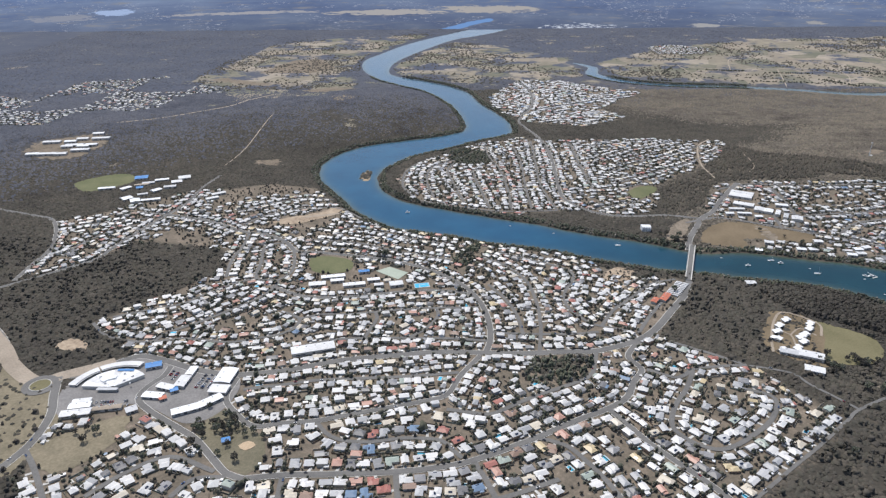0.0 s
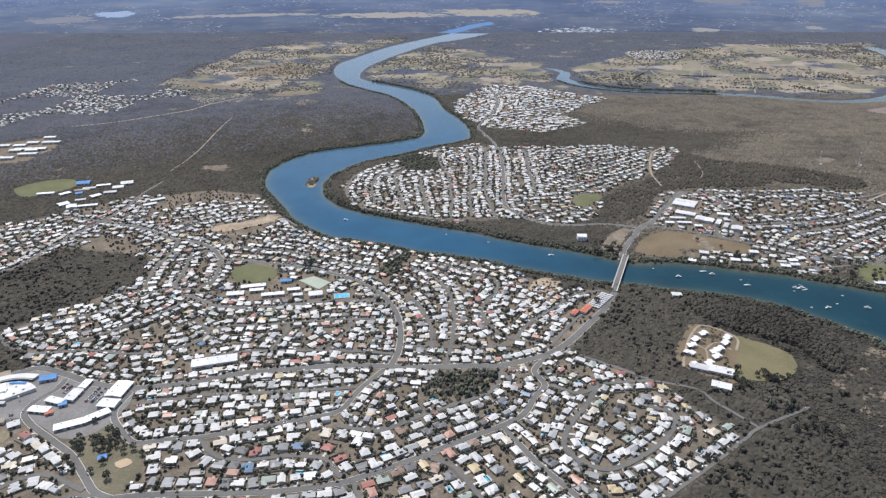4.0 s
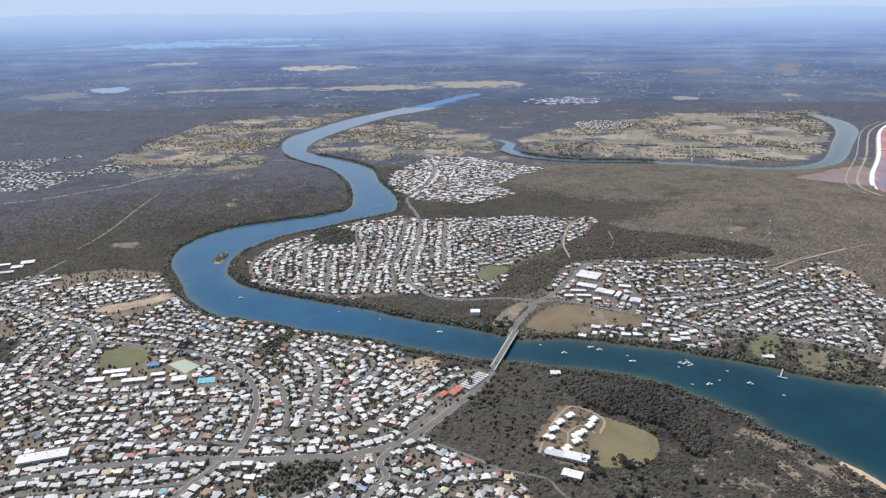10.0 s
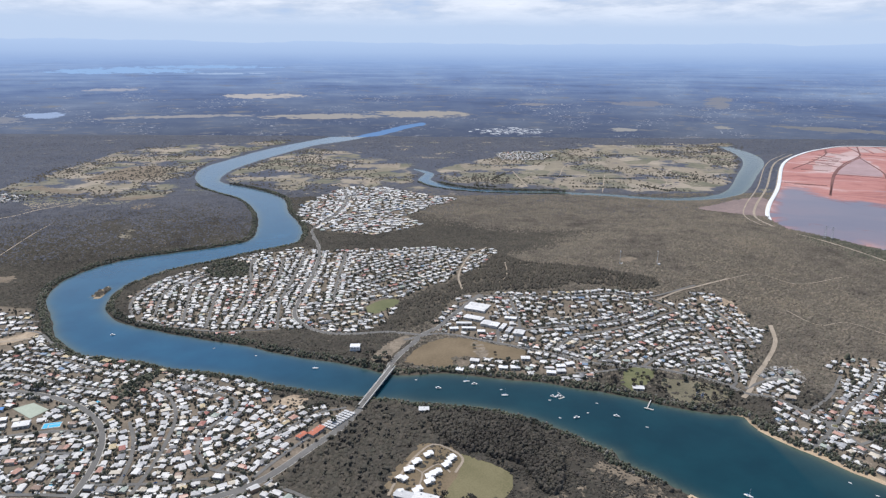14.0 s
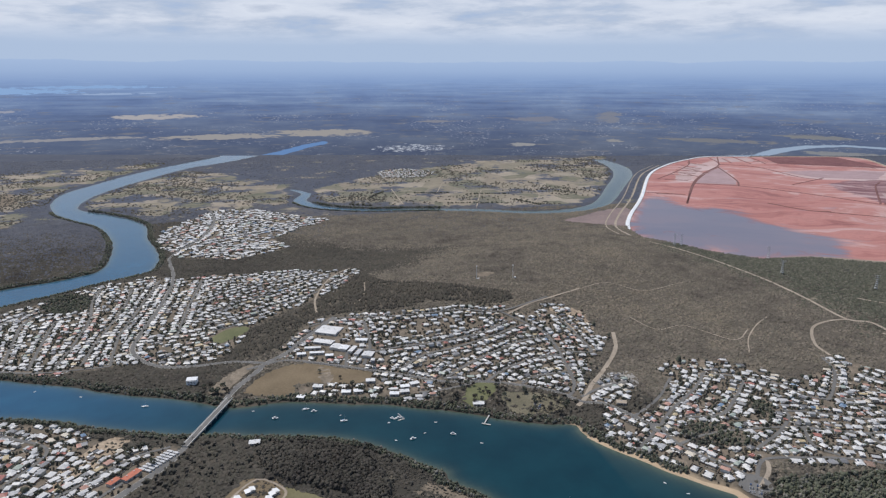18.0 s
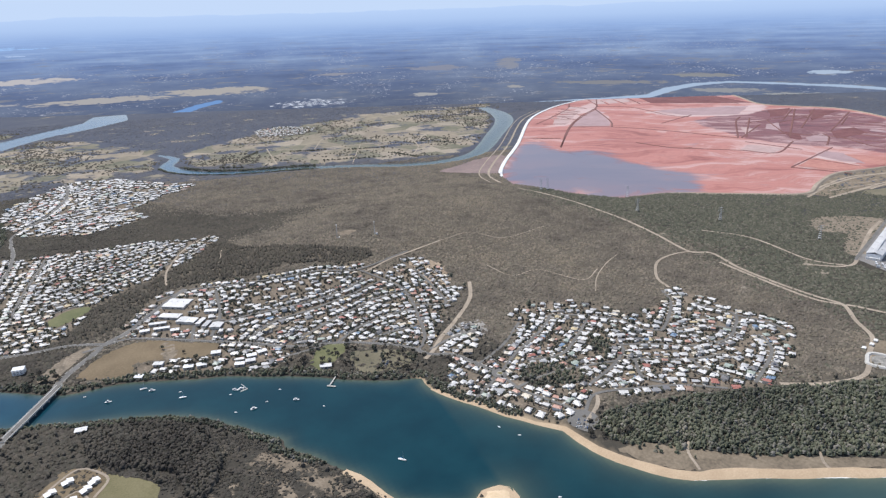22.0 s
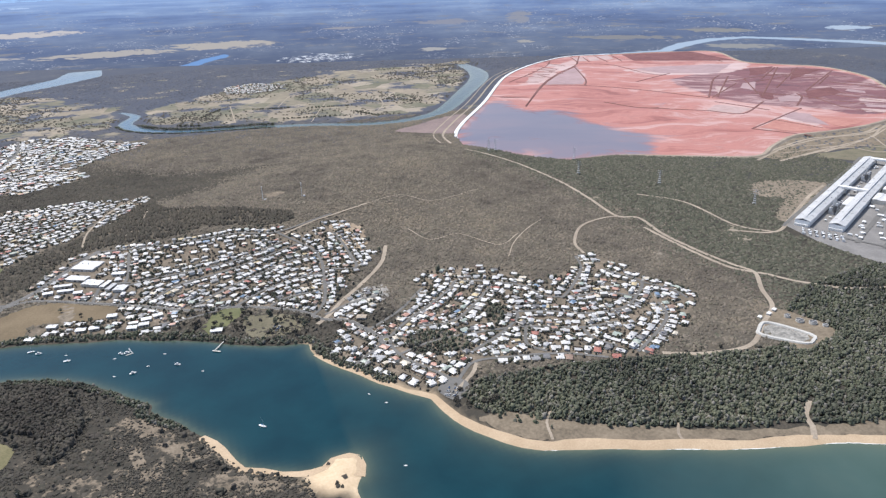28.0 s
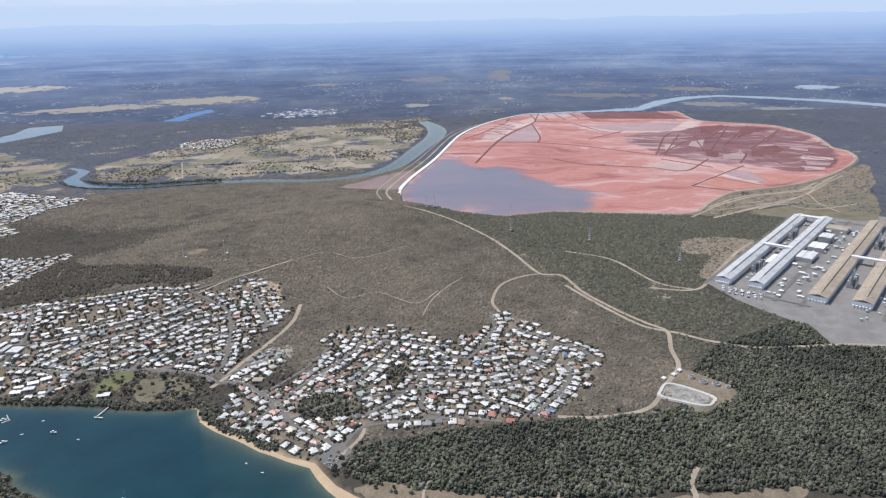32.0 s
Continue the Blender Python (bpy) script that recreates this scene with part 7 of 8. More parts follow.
def arc_slab(r0, r1, a0, a1, z0, z1, n=16):
    bm = bmesh.new()
    rings = []
    for k in range(n + 1):
        a = math.radians(a0 + (a1 - a0) * k / n)
        rings.append([bm.verts.new((math.cos(a) * r, math.sin(a) * r, z)) for r, z in ((r0, z0), (r1, z0), (r1, z1), (r0, z1))])
    for p, q in zip(rings[:-1], rings[1:]):
        for k in range(4):
            bm.faces.new((p[k], p[(k + 1) % 4], q[(k + 1) % 4], q[k]))
    bm.faces.new(rings[0][::-1])
    bm.faces.new(rings[-1])
    bmesh.ops.recalc_face_normals(bm, faces=bm.faces)
    return bm


mall = thing("shopping_centre", pose(-489, 799, height(-489, 820) + 0.4), "fan-shaped white-roofed shopping centre beside a car park", "shopping centre", "large buildings")
part("wall", arc_slab(3, 45, 42, 178, -1.5, 4.6), M_WALL_PLAIN, mall)
for k in range(8):
    a = 42 + 17 * k
    part("roof_panel", arc_slab(2.5, 45.8, a + 0.15, a + 16.85, 4.604, 5.0 + 0.12 * (k % 3), 3), (M_SHEET, M_WHITE, M_PALE)[k % 3], mall)
part("roof_box", arc_slab(20, 27, 100, 150, 5.2, 7.0, 8), M_PALE, mall)
part("entrance_roof", box((30, 6, 0.5), (-6, -3.5, 4.3)), M_GREY, mall, "grey solar-covered entrance roof")
part("entrance_wall", box((28, 4, 4.6), (-6, -2.5, 1.7)), M_WALL_PLAIN, mall)
part("entrance_roof", box((24, 5, 0.4), (2, 41, 6.2)), M_BLUE, mall, "blue-grey sunlit roof panel")
for k, (dx, dy) in enumerate(((-20, 14), (-8, 22), (10, 16), (18, 26), (-28, 24), (4, 32), (-14, 8), (22, 8))):
    part("roof_vent", box((3.2, 2.2, 1.4), (dx, dy, 5.9), 0.3 * k), M_GREY, mall)
for a0, a1 in ((132, 174), (74, 129)):
    row_ = thing("shop_row", pose(-489, 799, height(-500, 850) + 0.4), "curved white-roofed row of shops round the shopping centre", "shop row", "large buildings")
    part("wall", arc_slab(58, 67, a0, a1, -1.5, 3.8), M_WALL_PLAIN, row_)
    part("roof", arc_slab(56.5, 67.8, a0 - 0.5, a1 + 0.5, 3.804, 4.2), M_SHEET, row_)
    part("awning", arc_slab(54.5, 56.4, a0, a1, 3.0, 3.2), M_GREY, row_)

# cabins of the caravan park by the bridge
cabin0 = None
for k in range(18):
    along, across = (k % 9) * 7.2 - 29, (k // 9) * 12 - 6
    ca, sa = math.cos(0.95), math.sin(0.95)
    x, y = 410 + along * ca - across * sa, 1104 + along * sa + across * ca
    m = pose(x, y, height(x, y) + 0.35, 0, 0, math.degrees(0.95) + 90)
    if cabin0:
        copy_thing(cabin0, m)
        continue
    cabin0 = thing("cabin", m, "small grey caravan-park cabin in a row", "cabin", "caravan park cabins")
    part("wall", box((8.5, 4.2, 3.2), (0, 0, 1.1)), M_WALL_PLAIN, cabin0)
    part("roof", gable(8.5, 4.2, 0.6, 2.8, 0.3), M_GREY, cabin0)
    part("porch", box((2.2, 3.6, 0.15), (5.6, 0, 2.4)), M_PALE, cabin0)
    part("window", box((1.6, 0.1, 0.9), (1.5, -2.13, 1.6)), M_GLASS, cabin0)

# school pavilions with folded white roofs
SCHOOL = [(552, 984, 0.3), (586, 972, 0.5), (577, 956, 0.5), (533, 965, 0.4), (521, 946, 0.1), (561, 937, 0.2), (551, 929, 0.2), (510, 924, -0.8), (549, 915, 0.3), (531, 896, 0.4), (506, 889, 0.4)]
block = None
for x, y, ang in SCHOOL:
    m = pose(x, y, height(x, y) + 0.4, 0, 0, math.degrees(ang))
    if block:
        copy_thing(block, m)
        continue
    block = thing("school_pavilion", m, "white folded-roof school pavilion on bare ground", "pavilion", "school pavilions")
    part("wall", box((13, 9, 4.6), (0, 0, 1.7)), M_WALL_PLAIN, block)
    for k, s in ((0, -1), (1, 1)):
        bm = box((8.2, 10.5, 0.3), (0, 0, 0))
        bmesh.ops.rotate(bm, verts=bm.verts, cent=(0, 0, 0), matrix=Matrix.Rotation(0.16 * s, 3, "Y"))
        bmesh.ops.translate(bm, verts=bm.verts, vec=(3.9 * s, 1.6 * s, 4.9))
        part("roof", bm, M_WHITE, block)
    for k in (-1, 1):
        part("window", box((4, 0.12, 1.4), (k * 3.4, -4.54, 2.0)), M_GLASS, block)

# ---- aluminium works: potrooms, stacks ----
POT = radians(28.4)


def potroom(x, y, length, width, mat, label):
    ob = thing("potroom", pose(x, y, height(x, y) + 0.4, 0, 0, math.degrees(POT)), label, "factory", "potrooms")
    part("wall", box((length, width, 15), (0, 0, 7)), M_PALE, ob)
    part("roof", gable(length, width, 5.0, 14.6, 1.0), mat, ob)
    part("ridge_vent", box((length - 8, width * 0.2, 3.2), (0, 0, 20.2), 0, 0.85), mat, ob, "raised ridge ventilator")
    for k in range(int(length // 60)):
        part("roof_seam", box((1.2, width * 0.9, 0.5), (-length / 2 + 40 + 60 * k, 0, 17.4)), M_GREY, ob)
    for k in range(6):
        part("end_unit", box((5, 4, 6), (-length / 2 - 4, -width / 2 + 4 + k * (width - 8) / 5, 3)), M_WHITE, ob, "white equipment unit")
    return ob


u = np.array([math.cos(POT), math.sin(POT)])
side = np.array([-u[1], u[0]])
base = np.array([2318, 1162])
for k, (gap, mat, text, lead, length) in enumerate(((0, M_GREY, "very long silver-roofed aluminium potroom", 0, 730), (-72, M_GREY, "very long silver-roofed aluminium potroom", 14, 730),
                                                     (-205, M_RUSTY, "very long brown-stained aluminium potroom", 10, 780), (-290, M_RUSTY, "very long brown-stained aluminium potroom", 30, 780))):
    c = base + side * gap + u * (lead + length / 2)
    potroom(c[0], c[1], length, 34 if gap > -100 else 40, mat, text)
for k, (along, gap, l, w, h) in enumerate(((330, -36, 14, 72, 17), (715, -36, 18, 72, 14), (360, -247, 14, 80, 15))):
    c = base + side * gap + u * along
    ob = thing("link_bridge", pose(c[0], c[1], height(*c) + 0.4, 0, 0, math.degrees(POT)), "white covered passage between two potrooms", "passage", "works passages")
    part("passage", box((l, w, 5), (0, 0, h + 3)), M_WHITE, ob)
    for s in (-1, 1):
        part("leg", box((3, 3, h + 1), (0, s * w * 0.2, h / 2)), M_GREY, ob)


for gap, a0, a1, w in ((-128, -40, 800, 10), (-182, -40, 800, 8), (34, -30, 780, 9), (-340, -20, 800, 10)):
    p0, p1 = base + side * gap + u * a0, base + side * gap + u * a1
    v, f = strip(np.linspace(p0, p1, 60), w, 1.3)
    tagged(new("works_road", raw_mesh("works_road", v, f, M_ROAD, True)), "grey asphalt road through the works yard", "road", kind="structure")
for along in (-28, 250, 480, 770):
    p0, p1 = base + side * -100 + u * along, base + side * -200 + u * along
    v, f = strip(np.linspace(p0, p1, 12), 8, 1.36)
    tagged(new("works_road", raw_mesh("works_road", v, f, M_ROAD, True)), "grey asphalt road across the works yard", "road", kind="structure")


def stack_group(x, y, n, label):
    ob = thing("fume_scrubber", pose(x, y, height(x, y) + 0.3, 0, 0, math.degrees(POT)), label, "scrubber", "fume scrubbers")
    part("base", box((14 * n * 0.6, 18, 7), (0, 0, 3.5)), M_GREY, ob)
    for k in range(n):
        bx = (k - (n - 1) / 2) * 9
        part("silo", tube(bmesh.new(), 3.4, 3.4, 0, 24 + 4 * (k % 2), bx, -5), (M_DARK, M_GREY)[k % 2], ob)
        part("filter_house", box((6, 8, 18), (bx, 5, 9)), M_GREY, ob)
        part("duct", box((1.6, 16, 1.6), (bx, -1, 20)), M_DARK, ob)
    for k in range(4):
        part("stack", tube(bmesh.new(), 1.3, 0.9, 0, 38 + 5 * (k % 2), (k - 1.5) * 11, 2), M_GREY, ob, "tall grey stack")


for along, gap in ((150, -36), (500, -36), (170, -247), (540, -247)):
    c = base + side * gap + u * along
    stack_group(c[0], c[1], 5, "cluster of dark silos and ducts")
for k in range(84):
    c = base + side * rng.uniform(-195, -100) + u * rng.uniform(-20, 760)
    s = rng.uniform(4, 14, 2)
    if k < 62:
        ob = thing("works_cabin", pose(c[0], c[1], height(*c) + 0.6, 0, 0, math.degrees(POT)), "small pale works cabin in the yard", "cabin", "works cabins")
        part("wall", box((s[0], s[1], 4.0), (0, 0, 2)), M_WALL_PLAIN, ob)
        part("roof", gable(s[0], s[1], 0.8, 4.1, 0.3), (M_WHITE, M_PALE, M_GREY)[k % 3], ob)
    else:
        ob = thing("storage_tank", pose(c[0], c[1], height(*c) + 0.6), "grey steel storage tank", "tank", "works tanks")
        part("shell", tube(bmesh.new(), s[0] * 0.4, s[0] * 0.4, 0, s[1] * 0.7, n=14), M_GREY, ob)
        part("cap", tube(bmesh.new(), s[0] * 0.42, 0.3, s[1] * 0.7, s[1] * 0.7 + 1.2, n=14), M_PALE, ob)

# rows of small plant along the potroom ends and between the halls
for k in range(72):
    if k < 30:
        gap, along = -10 - 9.5 * (k % 10) - 4 * (k % 3), -26 - 13 * (k // 10)
    elif k < 48:
        gap, along = rng.uniform(-46, -26), rng.uniform(30, 690)
    else:
        gap, along = rng.uniform(-335, -300), rng.uniform(-60, 640)
    c = base + side * gap + u * along
    l, w, h = rng.uniform(4, 10), rng.uniform(3, 6), rng.uniform(2.5, 6)
    ob = thing("plant_unit", pose(c[0], c[1], height(*c) + 0.6, 0, 0, math.degrees(POT)), "small steel plant unit in the works yard", "plant unit", "works plant")
    part("body", box((l, w, h), (0, 0, h / 2), 0, 0.94), (M_PALE, M_GREY, M_WALL_PLAIN, M_DARK)[k % 4], ob)
    part("roof", gable(l, w, 0.5, h, 0.2, 0.2), (M_WHITE, M_PALE, M_GREY)[k % 3], ob)
    part("duct", tube(bmesh.new(), 0.5, 0.4, h, h + rng.uniform(2, 7), l * 0.25, 0, 8), M_DARK, ob)

# ---- red mud dam ----
dam_line = smooth_line(DAM, 40, True)
mx, my = np.meshgrid(np.arange(dam_line[:, 0].min() - 12, dam_line[:, 0].max() + 24, 13.0), np.arange(dam_line[:, 1].min() - 12, dam_line[:, 1].max() + 24, 13.0))


def mud_zone(outlines, spread_=5):
    z = np.zeros(mx.shape, bool)
    for o in outlines:
        z |= inside(mx, my, smooth_line(o, 40, True))
    z = z.astype(float)
    for _ in range(spread_):
        p = np.pad(z, 1, mode="edge")
        z = (p[:-2, 1:-1] + p[2:, 1:-1] + p[1:-1, :-2] + p[1:-1, 2:] + p[:-2, :-2] + p[2:, 2:]) / 6
    return z


ny, nx = mx.shape
i = np.arange(ny * nx).reshape(ny, nx)
f = np.stack([i[:-1, :-1], i[:-1, 1:], i[1:, 1:], i[1:, :-1]], -1).reshape(-1, 4)
keep = inside(mx[:-1, :-1] + 6.5, my[:-1, :-1] + 6.5, dam_line)
me = raw_mesh("mud_lake", np.stack([mx, my, np.full(mx.shape, 10.0)], -1).reshape(-1, 3), f[keep.ravel()], M_MUD, True)
attribute(me, "dark", mud_zone([DARK_MUD]))
attribute(me, "pale", mud_zone([PALE_MUD, PALE_MUD_WEST, PALE_MUD_EAST, PALE_MUD_MID]))
attribute(me, "pond", mud_zone([DAM_WATER], 26))
tagged(new("mud_lake", me), "red and pink residue mud with a mauve pond behind the dam", "mud", kind="structure")


def embankment(name, line, top, foot, z0, z1, mat, label, parent=None):
    p = np.asarray(line, float)
    d = np.gradient(p, axis=0)
    n = np.stack([-d[:, 1], d[:, 0]], -1) / np.maximum(np.linalg.norm(d, axis=1), 1e-6)[:, None]
    rows = [np.column_stack([p + n * o, np.full(len(p), z)]) for o, z in ((-foot / 2, z0), (-top / 2, z1), (top / 2, z1), (foot / 2, z0))]
    k = len(p)
    i = np.arange(k - 1)
    f = np.concatenate([np.stack([r * k + i, r * k + i + 1, (r + 1) * k + i + 1, (r + 1) * k + i], -1) for r in range(3)])
    return tagged(new(name, raw_mesh(name, np.concatenate(rows), f, mat)), label, "embankment", kind="structure")


rim = smooth_line(DAM, 40, True)
rim = np.concatenate([rim, rim[:1]])
embankment("dam_wall", rim, 11, 26, 6.0, 13.0, M_TRACK, "pale earth dam wall with a road on top")
embankment("dam_road", smooth_line(DAM[:9], 30), 10, 16, 12.6, 13.6, M_PALE, "pale crushed-rock road along the dam crest")
M_BUND = mottled("mud_bund", (0.13, 0.062, 0.058), (0.22, 0.115, 0.105), 0.01, 0.1)
for line in BUNDS:
    embankment("mud_bund", smooth_line(line, 40), 4, 10, 10.0, 11.6, M_BUND, "dark red earth bund between mud cells")

# cells of mud at different stages of drying
MUD_CELLS = []
MUD_CELLS.append(('pale', [(3559, 4362), (3651, 4345), (3552, 4140), (3471, 4152)]))
MUD_CELLS.append(('pale', [(3655, 4343), (3733, 4335), (3643, 4121), (3565, 4132)]))
MUD_CELLS.append(('pale', [(3740, 4331), (3842, 4349), (3758, 4125), (3669, 4142)]))
MUD_CELLS.append(('pale', [(2869, 3673), (2967, 3644), (2847, 3483), (2772, 3525)]))
MUD_CELLS.append(('pale', [(2984, 3827), (3092, 3794), (2997, 3680), (2899, 3709)]))
MUD_CELLS.append(('pale', [(3110, 3996), (3213, 3935), (3113, 3811), (3019, 3865)]))
MUD_CELLS.append(('pale', [(3250, 4144), (3332, 4061), (3252, 3976), (3157, 4032)]))
MUD_CELLS.append(('lilac', [(3339, 3925), (3065, 3386), (2995, 3284), (2814, 3384), (3090, 3710)]))
MUD_CELLS.append(('pale', [(3078, 2404), (3213, 2486), (3279, 2345), (3148, 2284)]))
MUD_CELLS.append(('lilac', [(3262, 2171), (3359, 2217), (3394, 2145), (3283, 1950), (3251, 2050)]))
MUD_CELLS.append(('pale', [(3564, 2905), (3570, 2818), (3382, 2686)]))
MUD_CELLS.append(('lilac', [(3733, 2899), (3832, 2911), (3633, 2703), (3614, 2794)]))
MUD_CELLS.append(('lilac', [(3569, 2498), (3725, 2540), (3672, 2460), (3576, 2376), (3500, 2416)]))
MUD_CELLS.append(('lilac', [(4040, 2522), (4054, 2437), (4001, 2391), (3975, 2480)]))
MUD_CELLS.append(('pale', [(3890, 2327), (3958, 2208), (3898, 2160), (3807, 2255)]))
MUD_CELLS.append(('lilac', [(3799, 2227), (3853, 2137), (3776, 2088), (3716, 2148)]))
MUD_CELLS.append(('pale', [(3674, 2141), (3734, 2067), (3672, 2029), (3623, 2068)]))
MUD_CELLS.append(('lilac', [(3586, 3655), (3767, 3673), (4222, 3531), (3895, 3275), (3615, 3408)]))
MUD_CELLS.append(('maroon', [(4164, 3318), (4363, 3321), (4065, 3097), (3967, 3101)]))
MUD_CELLS.append(('maroon', [(4373, 3196), (4485, 3073), (4264, 2984), (4032, 2869)]))
MUD_CELLS.append(('maroon', [(3619, 2672), (3637, 2587), (3492, 2453), (3497, 2518)]))
MUD_CELLS.append(('maroon', [(3813, 2567), (4011, 2597), (3924, 2451), (3658, 2399)]))
MUD_CELLS.append(('maroon', [(3946, 4326), (4459, 4217), (4368, 3645), (4247, 3719), (3810, 3983)]))
MUD_CELLS.append(('red', [(3014, 2039), (3214, 2131), (3235, 1885), (3096, 1910)]))
MUD_CELLS.append(('red', [(3375, 2127), (3480, 1947), (3311, 1902), (3298, 1943)]))
MUD_TONE = {"pale": mottled("pale_dry_mud", (0.34, 0.24, 0.225), (0.47, 0.355, 0.34), 0.006, 0.05, 0.8), "lilac": mottled("lilac_wet_mud", (0.285, 0.195, 0.195), (0.40, 0.285, 0.285), 0.006, 0.04, 0.6),
            "maroon": mottled("maroon_mud", (0.12, 0.050, 0.052), (0.21, 0.095, 0.092), 0.008, 0.05, 0.8), "red": mottled("red_dry_mud", (0.34, 0.15, 0.125), (0.46, 0.24, 0.20), 0.008, 0.05, 0.8)}
for i, (tone, outline) in enumerate(MUD_CELLS):
    ring = np.array([np.array(a) + (np.array(b) - np.array(a)) * u for a, b in zip(outline, outline[1:] + outline[:1]) for u in (0.02, 0.25, 0.5, 0.75, 0.98)])
    sheet("mud_cell", [tuple(p) for p in ring], MUD_TONE[tone], "cell of %s residue mud between low bunds" % {"pale": "pale pink dried", "lilac": "lilac-grey wet", "maroon": "dark maroon", "red": "brick red"}[tone], "mud", 0.30 + 0.02 * i, 200.0, 40.0, 10.0, rough_by=4.0)

# ---- basin by the woods ----
basin = smooth_line([(1848, 805), (1879, 818), (1914, 756), (1903, 740), (1881, 737), (1838, 787)], 6, True)
basin = np.concatenate([basin, basin[:1]])
zb = height(1875, 780)
embankment("basin_wall", basin, 5, 8, zb, zb + 3.0, M_CONCRETE, "white concrete rim of a treatment basin")

sheet("basin_floor", [(1852, 801), (1878, 811), (1908, 757), (1900, 745), (1883, 743), (1844, 786)], mottled("basin_sludge", (0.10, 0.10, 0.095), (0.42, 0.40, 0.36), 0.08, 0.25, 0.7), "grey dried sludge in a treatment basin", "basin", 0.9, 14, 12)
for k, (x, y, r, h) in enumerate(((1935, 800, 7, 4), (1950, 785, 7, 4), (1928, 822, 5, 5), (1962, 770, 5, 3))):
    ob = thing("settling_tank", pose(x, y, height(x, y) + 0.3), "round concrete settling tank beside the basin", "tank", "settling tanks")
    part("wall", tube(bmesh.new(), r, r, 0, h, n=20), M_CONCRETE, ob)
    part("water", tube(bmesh.new(), r - 0.6, r - 0.6, h, h + 0.05, n=20), M_DARK, ob)
    part("walkway", box((2 * r, 0.8, 0.3), (0, 0, h + 0.4)), M_GREY, ob)
for k, (x, y) in enumerate(((1905, 842), (1880, 838), (1925, 850))):
    ob = thing("works_cabin", pose(x, y, height(x, y) + 0.5, 0, 0, 25), "small white pump house by the basin", "cabin", "pump houses")
    part("wall", box((9, 6, 3.2), (0, 0, 1.5)), M_WALL_PLAIN, ob)
    part("roof", gable(9, 6, 0.9, 3.2, 0.4), M_WHITE, ob)

# ---- bridge ----
A, B = np.array([446.0, 1155.0]), np.array([497.0, 1292.0])
axis = (B - A) / np.linalg.norm(B - A)
span = float(np.linalg.norm(B - A))
bridge = thing("road_bridge", pose(A[0], A[1], 0, 0, 0, math.degrees(math.atan2(axis[1], axis[0]))), "long concrete road bridge on piers over the river", "bridge")
part("deck", box((span + 26, 12.5, 1.4), (span / 2, 0, 7.2)), M_CONCRETE, bridge)
part("roadway", box((span + 26, 8.4, 0.1), (span / 2, 0, 7.98)), M_ROAD, bridge, "grey asphalt roadway")
for s in (-1, 1):
    part("parapet", box((span + 26, 0.4, 1.1), (span / 2, s * 6.0, 8.4)), M_CONCRETE, bridge)
    part("footpath", box((span + 26, 1.5, 0.2), (span / 2, s * 5.0, 8.0)), M_CONCRETE, bridge)
for k in range(7):
    x = 10 + (span - 20) * k / 6
    pier = part("pier", box((1.6, 9.0, 1.4), (x, 0, 5.9)), M_CONCRETE, bridge)
    for s in (-1, 0, 1):
        part("column", tube(bmesh.new(), 0.8, 0.8, -5.0, 5.4, x, s * 3.4), M_CONCRETE, pier)

# ---- foam along the beach ----
M_FOAM = mottled("foam", (0.50, 0.52, 0.50), (0.82, 0.82, 0.79), 0.03, 0.4, 0.7)
surf = NORTH[(NORTH[:, 0] > 1330) & (NORTH[:, 0] < 2300)]
for k in range(0, len(surf) - 9, 8):
    piece = smooth_line(surf[k:k + 9] + (0.3, -2.2), 4)
    piece = piece + 0.5 * np.stack([np.sin(piece[:, 0] * 0.4), np.sin(piece[:, 0] * 0.53)], -1)
    v, f = strip(piece, 1.7 + 0.9 * math.sin(k), 0.06, 0.0)
    tagged(new("foam", raw_mesh("foam", v, f, M_FOAM, True)), "thin white line of foam on the beach", "foam", kind="structure")

# ---- jetty, pontoon ----
jetty = thing("jetty", pose(970, 1157, 0, 0, 0, math.degrees(math.atan2(1106 - 1157, 938 - 970))), "narrow pale public jetty on piles", "jetty")
part("deck", box((50, 1.8, 0.4), (23, 0, 2.6)), M_CONCRETE, jetty)
part("landing", box((3, 16, 0.5), (48, 3, 1.4)), M_CONCRETE, jetty)
for k in range(6):
    for s in (-1, 1):
        part("pile", tube(bmesh.new(), 0.22, 0.22, -4, 2.4, 3 + 8.5 * k, s * 1.3, 8), M_BARK, jetty)
pontoon = thing("pontoon", pose(806, 1166, 0, 0, 0, 20), "grey floating pontoon with gangway", "pontoon")
part("float", box((13, 2.4, 0.8), (-2, 0, 0.4)), M_CONCRETE, pontoon)
part("gangway", box((1.2, 20, 0.4), (3, 11, 1.2)), M_GREY, pontoon)

# ---- boats ----


def hull_mesh(l, w, h):
    bm = bmesh.new()
    rings = []
    for f, k, top in ((-0.5, 0.8, 0.9), (-0.2, 1.0, 0.9), (0.15, 0.95, 1.0), (0.38, 0.55, 1.12), (0.5, 0.04, 1.25)):
        rings.append([bm.verts.new((f * l, s * w / 2 * k * q, z)) for s, q, z in ((-1, 1, h * top), (-1, 0.75, 0.05), (0, 0, -0.4), (1, 0.75, 0.05), (1, 1, h * top))])
    for a, b in zip(rings, rings[1:]):
        for i in range(4):
            bm.faces.new((a[i], b[i], b[i + 1], a[i + 1]))
        bm.faces.new((a[4], b[4], b[0], a[0]))
    bm.faces.new(rings[0])
    bmesh.ops.recalc_face_normals(bm, faces=bm.faces[:])
    return bm


